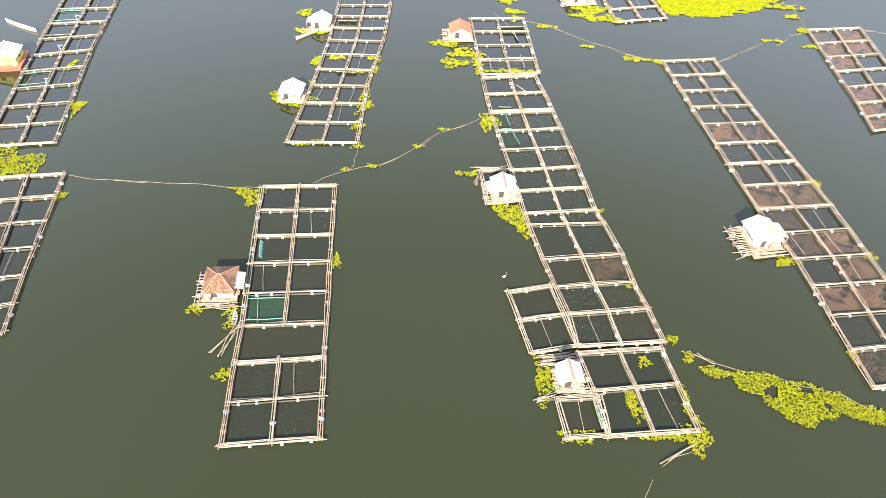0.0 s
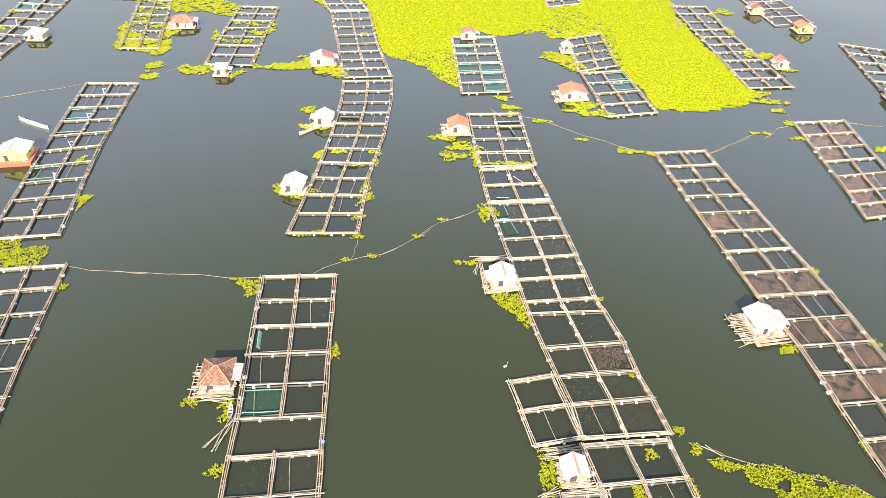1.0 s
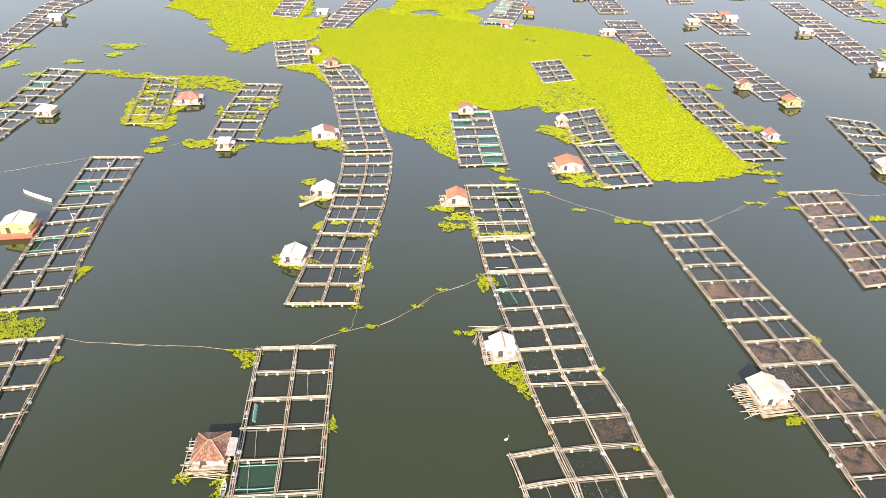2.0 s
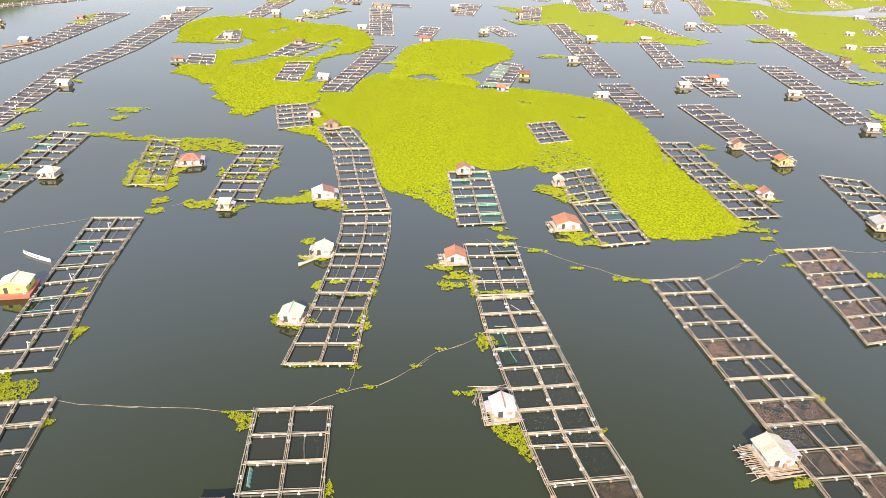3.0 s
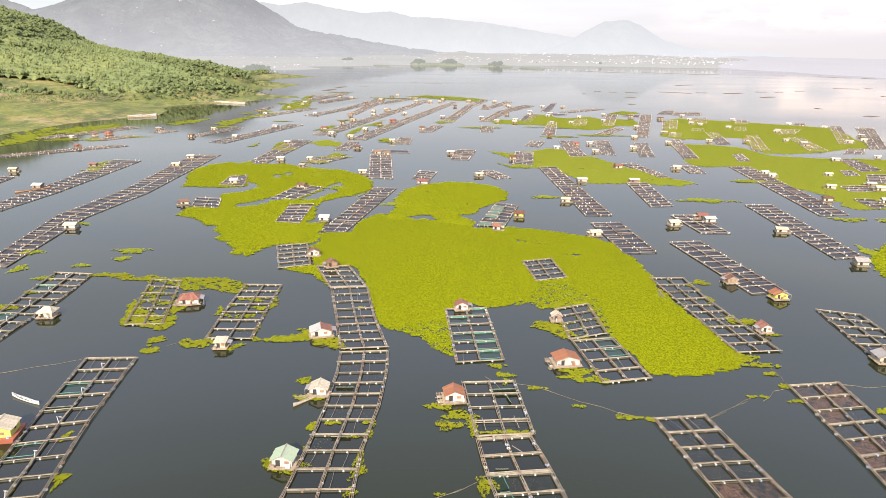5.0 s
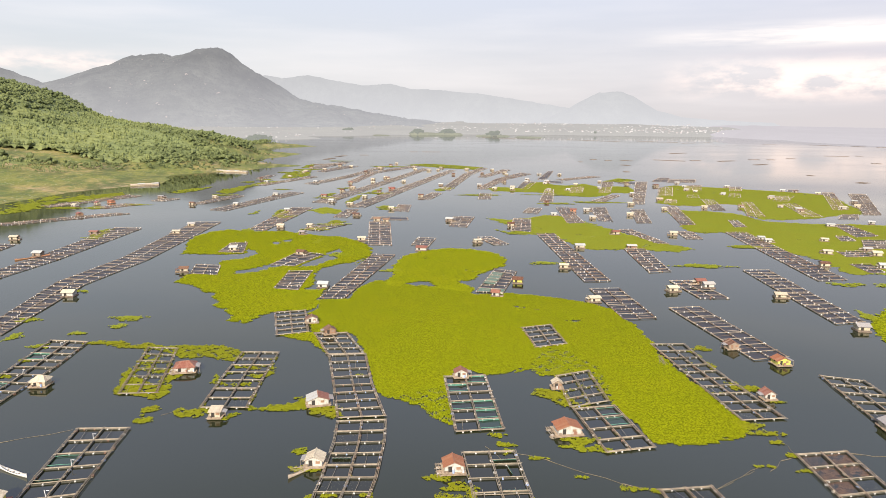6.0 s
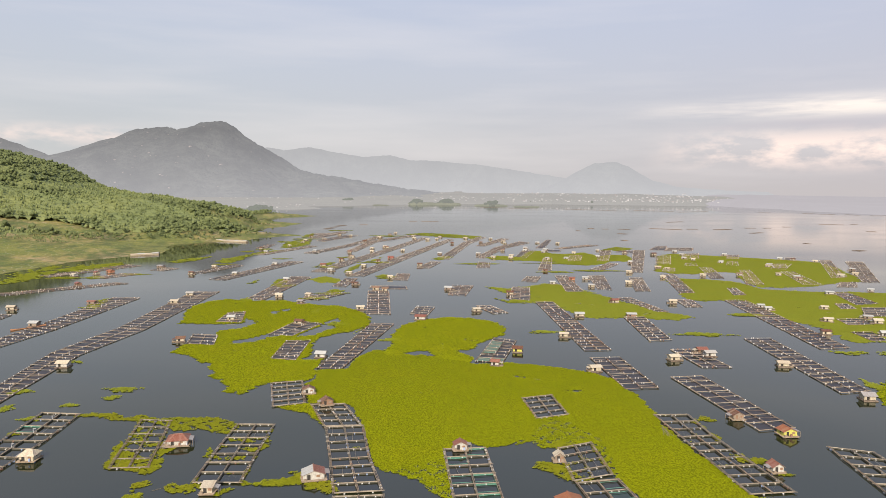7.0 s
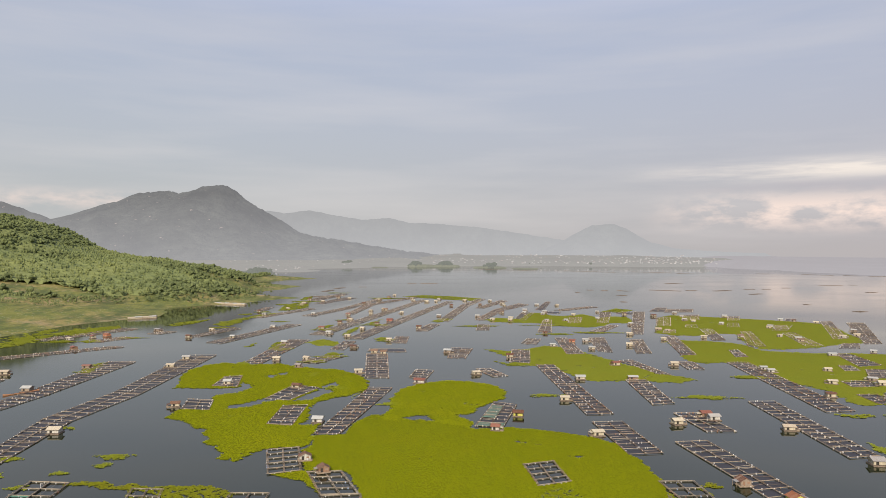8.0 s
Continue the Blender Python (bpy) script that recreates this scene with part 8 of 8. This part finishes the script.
for x, y, rx, ry in [(-42.1, 165.6, 6, 1.6), (-38.7, 167.6, 3, 2), (-37.7, 170.7, 2.6, 2), (-31.3, 165.3, 3.6, 2), (-28.5, 161.8, 1.8, 2), (-2.4, 131.6, 2, 1), (0.8, 123.9, 3, 1.6), (12.6, 151.8, 2, 1), (13.7, 147.2, 1.6, 1), (14.4, 143.7, 1.2, 1.2), (13.0, 146.6, 1, 0.6), (31.9, 149.5, 4, 2.2), (35.2, 145.2, 4, 1.4), (34.3, 193.5, 4, 2), (27.5, 178.5, 3.4, 2), (30.0, 175.8, 3.6, 2.4), (32.3, 171.5, 3, 2), (30.0, 146.4, 3, 1), (76.5, 158.7, 3, 2), (79.0, 154.6, 4, 1.2), (79.1, 149.9, 1.6, 0.8)]:
    weed_patch(x, y, rx, ry)
for x, y, rx, ry in [(86.9, 182.5, 3, 2.4), (90.9, 173.8, 2, 1), (82.7, 184.5, 1, 3), (82.8, 200.8, 1.2, 3), (85.7, 217.2, 2.5, 2.5), (80.9, 214.1, 1.5, 1), (69.5, 138.2, 1, 0.6), (72.5, 138.3, 1, 0.6), (96.3, 132.8, 2, 1), (79.2, 143.5, 1.4, 0.8), (79.0, 136.5, 1.6, 0.7), (-26.6, 95.1, 1.4, 0.6), (-22.8, 95.6, 2, 0.7), (-16.0, 95.2, 1, 0.8), (-16.6, 101.2, 1, 1.2), (-16.5, 107.8, 1, 3), (-16.2, 112.4, 0.6, 3), (-18.4, 118.8, 2.4, 0.4), (-15.5, 120.6, 0.8, 2), (-27.6, 122.4, 1, 1.6), (-23.7, 124.1, 1.6, 0.8), (-30.9, 109.1, 3, 1), (-33.3, 142.4, 1.6, 1.4), (-31.8, 134.3, 2, 1.4)]:
    weed_patch(x, y, rx, ry)
for x, y, rx, ry in [(-28.6, 134.4, 1, 1.4), (-69.2, 103.7, 1.2, 0.8), (-68.9, 102.5, 0.5, 2), (-75.8, 117.4, 0.6, 2), (-119.9, 243.9, 6, 3), (-119.6, 233.3, 2.5, 1.6), (-119.0, 235.4, 2, 1.2), (-156.2, 240.2, 4, 3), (-159.9, 282.1, 4, 2), (-149.0, 220.5, 2, 4), (52.0, 352.2, 8, 3), (135.2, 349.6, 14, 3), (185.0, 405.5, 10, 4), (189.0, 311.3, 8, 3), (209.4, 310.1, 8, 3), (-27.6, 330.2, 5, 3), (-60.9, 368.6, 6, 4), (23.2, 675.6, 12, 6), (43.1, 677.5, 8, 4), (-82.2, 476.0, 10, 5), (-90.3, 455.3, 8, 5), (-125.4, 512.5, 8, 6), (-312.7, 547.1, 14, 6)]:
    weed_patch(x, y, rx, ry)
for x, y, rx, ry in [(-268.8, 573.1, 10, 5), (-222.0, 413.1, 5, 4), (-228.0, 704.9, 9, 5), (-234.6, 788.0, 7, 8), (-219.5, 652.3, 10, 5), (-223.1, 819.2, 8, 8), (-226.3, 933.3, 10, 10), (-218.6, 987.2, 9, 8), (-175.8, 710.3, 8, 4), (-206.5, 988.9, 16, 8), (-93.2, 1064.8, 30, 10), (-193.8, 1192.3, 20, 8), (-115.1, 638.1, 10, 6), (-109.8, 729.1, 10, 5), (-71.2, 682.0, 14, 6), (98.5, 613.1, 14, 5), (139.7, 625.2, 24, 5), (118.2, 684.7, 30, 6), (166.8, 257.5, 3, 6)]:
    weed_patch(x, y, rx, ry)

weed_area([(-114.8, 215.3), (-111.2, 217.9), (-104.2, 212.9), (-100.7, 216.0), (-93.4, 212.3), (-88.5, 214.3), (-81.5, 213.5), (-78.5, 208.5), (-77.9, 203.1), (-83.8, 201.7), (-87.5, 205.8), (-95.1, 209.3), (-100.0, 210.8), (-105.9, 210.5), (-111.6, 212.5)])
weed_area([(-81.5, 214.1), (-74.2, 214.5), (-67.4, 209.1), (-64.9, 205.4), (-65.9, 199.5), (-71.2, 200.8), (-77.2, 203.6)])
weed_area([(-93.3, 178.4), (-88.8, 179.9), (-85.8, 178.7), (-84.2, 173.8), (-88.2, 173.2), (-91.2, 173.0)])
weed_area([(5.4, 126.2), (6.3, 126.4), (7.4, 119.4), (6.3, 119.0)])
weed_area([(6.8, 121.6), (18.0, 122.4), (18.2, 121.5), (7.0, 120.7)])
for sec, cnt, amount, reach in [([(4, 142.4, 16, 143.4), (6.4, 119.6, 18, 120.9)], [4], 0.45, 0.5), ([(6.5, 118.4, 17.2, 120), (7.9, 107, 19.7, 108.6)], [2], 0.30, 0.5),
                                ([(7.9, 106.5, 19.8, 107.9), (11.2, 90, 22.8, 91.8), (15.1, 69.3, 27.4, 71.1)], [3, 4], 0.22, 0.5),
                                ([(-28.5, 95.1, -16.1, 95.8), (-26.1, 130.7, -14.6, 131.1), (-27.1, 157.7, -15.1, 158.9)], [6, 5], 0.48, 0.6),
                                ([(44.5, 127.6, 55.6, 129.2), (51.5, 82.6, 64.2, 84.4), (56.9, 48.9, 68.6, 50.9)], [8, 6], 0.2, 0.5),
                                ([(-27.4, 159.7, -15.6, 161.3), (-37.7, 205.7, -26.3, 207.4)], [8], 0.35, 0.6), ([(32.9, 190.2, 43.2, 194.9), (33.3, 168.1, 44.2, 172.4)], [4], 0.8, 1.2),
                                ([(33.7, 167, 44.9, 169.4), (37.2, 143.5, 49, 146.3)], [4], 0.45, 0.6), ([(69.8, 220.4, 81.2, 221), (75.8, 161.4, 87.4, 162.9)], [10], 0.5, 0.8),
                                ([(-98.2, 210.9, -88.5, 210.3), (-89.8, 173.1, -79.8, 174)], [6], 0.85, 1.3), ([(-66, 207.5, -54.4, 207.6), (-64.3, 164.9, -52.3, 165.1)], [7], 0.62, 0.9),
                                ([(-89.5, 151.7, -77.4, 152.5), (-80, 90.3, -68.6, 92.4)], [10], 0.22, 0.5)]:
    edge_growth(sec, cnt, amount, reach, 3.0 + abs(int(sec[0][0])))
weed_area([(-92.5, 179.2), (-95.7, 187.0), (-96.2, 192.7), (-88.5, 183.7), (-80.0, 178.5), (-76.7, 175.7), (-77.0, 170.8), (-82.0, 171.4), (-87.8, 173.9)])
weed_area([(-81.4, 180.2), (-78.1, 179.1), (-76.7, 175.8), (-78.4, 173.6), (-78.8, 169.6), (-81.0, 170.7), (-80.5, 174.8), (-79.1, 176.9)])
weed_area([(-93.9, 191.6), (-91.0, 195.2), (-89.4, 196.2), (-89.0, 192.3), (-93.3, 190.1)])
weed_area([(-95.2, 199.5), (-90.6, 201.4), (-92.3, 198.1), (-94.1, 197.0)])
weed_area([(-81.7, 187.9), (-78.2, 189.0), (-79.0, 184.3), (-79.9, 180.3), (-81.5, 184.2)])
weed_area([(-94.0, 185.9), (-92.6, 186.0), (-91.4, 181.9), (-92.5, 181.9)])
weed_area([(-79.2, 164.3), (-75.8, 165.9), (-74.3, 164.1), (-76.6, 162.2), (-78.6, 162.1)])
weed_area([(-78.7, 157.5), (-77.3, 160.4), (-74.1, 159.1), (-73.7, 157.0), (-76.3, 155.2), (-78.0, 155.5)])
weed_area([(-70.6, 163.5), (-69.4, 165.1), (-67.1, 163.0), (-65.3, 164.5), (-62.7, 164.6), (-61.1, 161.8), (-63.6, 159.6), (-65.7, 159.1), (-69.4, 161.1)])
weed_area([(-58.1, 158.4), (-54.1, 162.5), (-52.9, 161.4), (-55.8, 158.2)])
weed_area([(-52.7, 167.0), (-47.6, 165.3), (-47.1, 164.2), (-51.6, 164.4)])
weed_area([(-46.4, 165.4), (-43.3, 167.8), (-40.4, 168.6), (-38.8, 171.8), (-37.4, 172.7), (-36.7, 166.9), (-39.6, 164.9), (-43.9, 163.6)])
weed_area([(-54.0, 190.2), (-52.6, 195.1), (-51.6, 190.3), (-52.7, 186.5)])
weed_area([(-66.0, 183.2), (-63.8, 185.1), (-63.8, 181.5), (-65.4, 180.6)])
weed_area([(-62.5, 194.6), (-60.3, 195.7), (-56.4, 193.9), (-58.5, 192.3)])
weed_area([(-58.6, 188.1), (-54.1, 189.2), (-54.4, 186.4), (-57.9, 186.7)])
weed_area([(-36.3, 165.1), (-29.0, 165.0), (-29.7, 161.7), (-34.6, 162.2)])
weed_area([(-34.9, 109.9), (-33.5, 110.9), (-27.8, 107.4), (-28.1, 106.1), (-31.3, 106.4), (-33.9, 108.1)])
weed_area([(7.5, 81.2), (12.3, 81.7), (13.5, 77.1), (13.9, 74.9), (12.8, 73.7), (11.6, 75.8), (9.4, 78.2)])
weed_area([(1.8, 88.7), (5.4, 89.8), (5.1, 88.0), (2.2, 87.8)])
weed_area([(-36.0, 82.8), (-33.8, 82.3), (-29.7, 82.9), (-29.4, 78.9), (-32.4, 78.4), (-31.9, 80.3), (-34.2, 81.4)])

# weeds gathered along the distant rafts and the western shore
weed_area([(-136, 516), (-140, 551), (-130, 552), (-128, 532), (-133, 507)])
weed_area([(-88, 484), (-84, 498), (-75, 490), (-81, 476), (-85, 471)])
weed_area([(-62, 577), (-55, 585), (-43, 574), (-47, 556), (-57, 559)])
weed_area([(-93, 595), (-92, 638), (-86, 672), (-85, 633), (-89, 607)])
weed_area([(-127, 640), (-124, 670), (-114, 681), (-116, 655)])
weed_area([(-83, 688), (-76, 716), (-71, 740), (-74, 694)])
weed_area([(-236, 679), (-233, 707), (-224, 756), (-216, 798), (-198, 807), (-209, 771), (-217, 731), (-214, 691), (-218, 660)])
weed_area([(-281, 671), (-274, 704), (-256, 729), (-256, 694), (-269, 662)])
weed_area([(-209, 837), (-221, 915), (-218, 955), (-203, 999), (-183, 881), (-197, 846)])
weed_area([(-220, 1010), (-227, 1071), (-222, 1112), (-206, 1022)])
weed_area([(-72, 1110), (-40, 1142), (7, 1117), (54, 1068), (41, 1018), (-11, 1050), (-47, 1085)])
weed_area([(-17, 719), (-1, 757), (6, 739), (-9, 708)])
weed_area([(190, 839), (223, 891), (239, 867), (216, 833)])
weed_area([(-347, 594), (-351, 629), (-338, 643), (-325, 664), (-311, 640), (-317, 604), (-326, 583)])
weed_area([(-365, 559), (-360, 581), (-345, 594), (-335, 556), (-338, 532)])
weed_area([(-354, 515), (-356, 545), (-343, 549), (-333, 526), (-340, 507)])
weed_area([(-362, 585), (-372, 619), (-367, 632), (-355, 598)])
weed_area([(-301, 551), (-295, 562), (-281, 548), (-289, 541)])
weed_area([(-133, 436), (-139, 449), (-136, 457), (-131, 445)])
weed_area([(-225, 414), (-232, 441), (-226, 448), (-221, 426), (-220, 414)])
weed_area([(31, 463), (43, 452), (54, 441), (41, 443)])
weed_area([(125, 351), (133, 356), (138, 349), (145, 344), (137, 344), (129, 347)])
weed_area([(171, 407), (181, 413), (189, 410), (189, 402), (176, 402)])
weed_area([(-157, 524), (-156, 537), (-155, 547), (-151, 524)])
weed_area([(-82, 402), (-82, 413), (-79, 417), (-78, 402)])
weed_area([(-91.1, 174.0), (-91.9, 180.3), (-86.2, 180.6), (-83.2, 175.2), (-86.7, 173.8)])
weed_area([(-80.4, 170.5), (-80.7, 179.2), (-79.1, 181.0), (-77.2, 177.3), (-78.0, 170.1)])
weed_area([(-93.1, 182.4), (-94.7, 192.1), (-93.2, 192.2), (-91.0, 181.6)])
weed_area([(-96.2, 196.4), (-93.1, 199.7), (-89.2, 199.9), (-91.3, 195.2)])
weed_area([(-82.2, 183.9), (-81.4, 191.7), (-78.8, 190.2), (-79.3, 184.6)])
weed_area([(-96.8, 202.1), (-96.7, 206.1), (-94.3, 204.9), (-94.5, 200.9)])
weed_area([(-54.0, 188.6), (-53.6, 196.6), (-51.7, 189.9)])
weed_area([(-65.1, 195.9), (-61.9, 197.1), (-60.8, 194.6), (-64.1, 193.9)])
weed_area([(-67.8, 182.1), (-68.2, 188.9), (-67.0, 187.8), (-66.5, 181.1)])
weed_area([(-63.4, 181.3), (-56.2, 182.4), (-55.8, 180.6), (-62.5, 179.8)])
weed_area([(-88.4, 190.0), (-83.4, 192.8), (-82.5, 190.4), (-87.2, 188.2)])
weed_area([(31.0, 48.1), (31.9, 48.2), (33.0, 42.7), (32.0, 42.6)])
weed_area([(23.9, 46.7), (25.2, 46.6), (26.4, 43.5), (25.6, 43.0), (24.5, 45.0)])
weed_area([(24.2, 40.8), (27.7, 41.1), (31.7, 41.5), (31.2, 40.5), (26.9, 40.2)])
weed_area([(15.2, 40.7), (16.6, 41.0), (18.7, 41.0), (18.3, 39.9), (15.8, 39.5)])
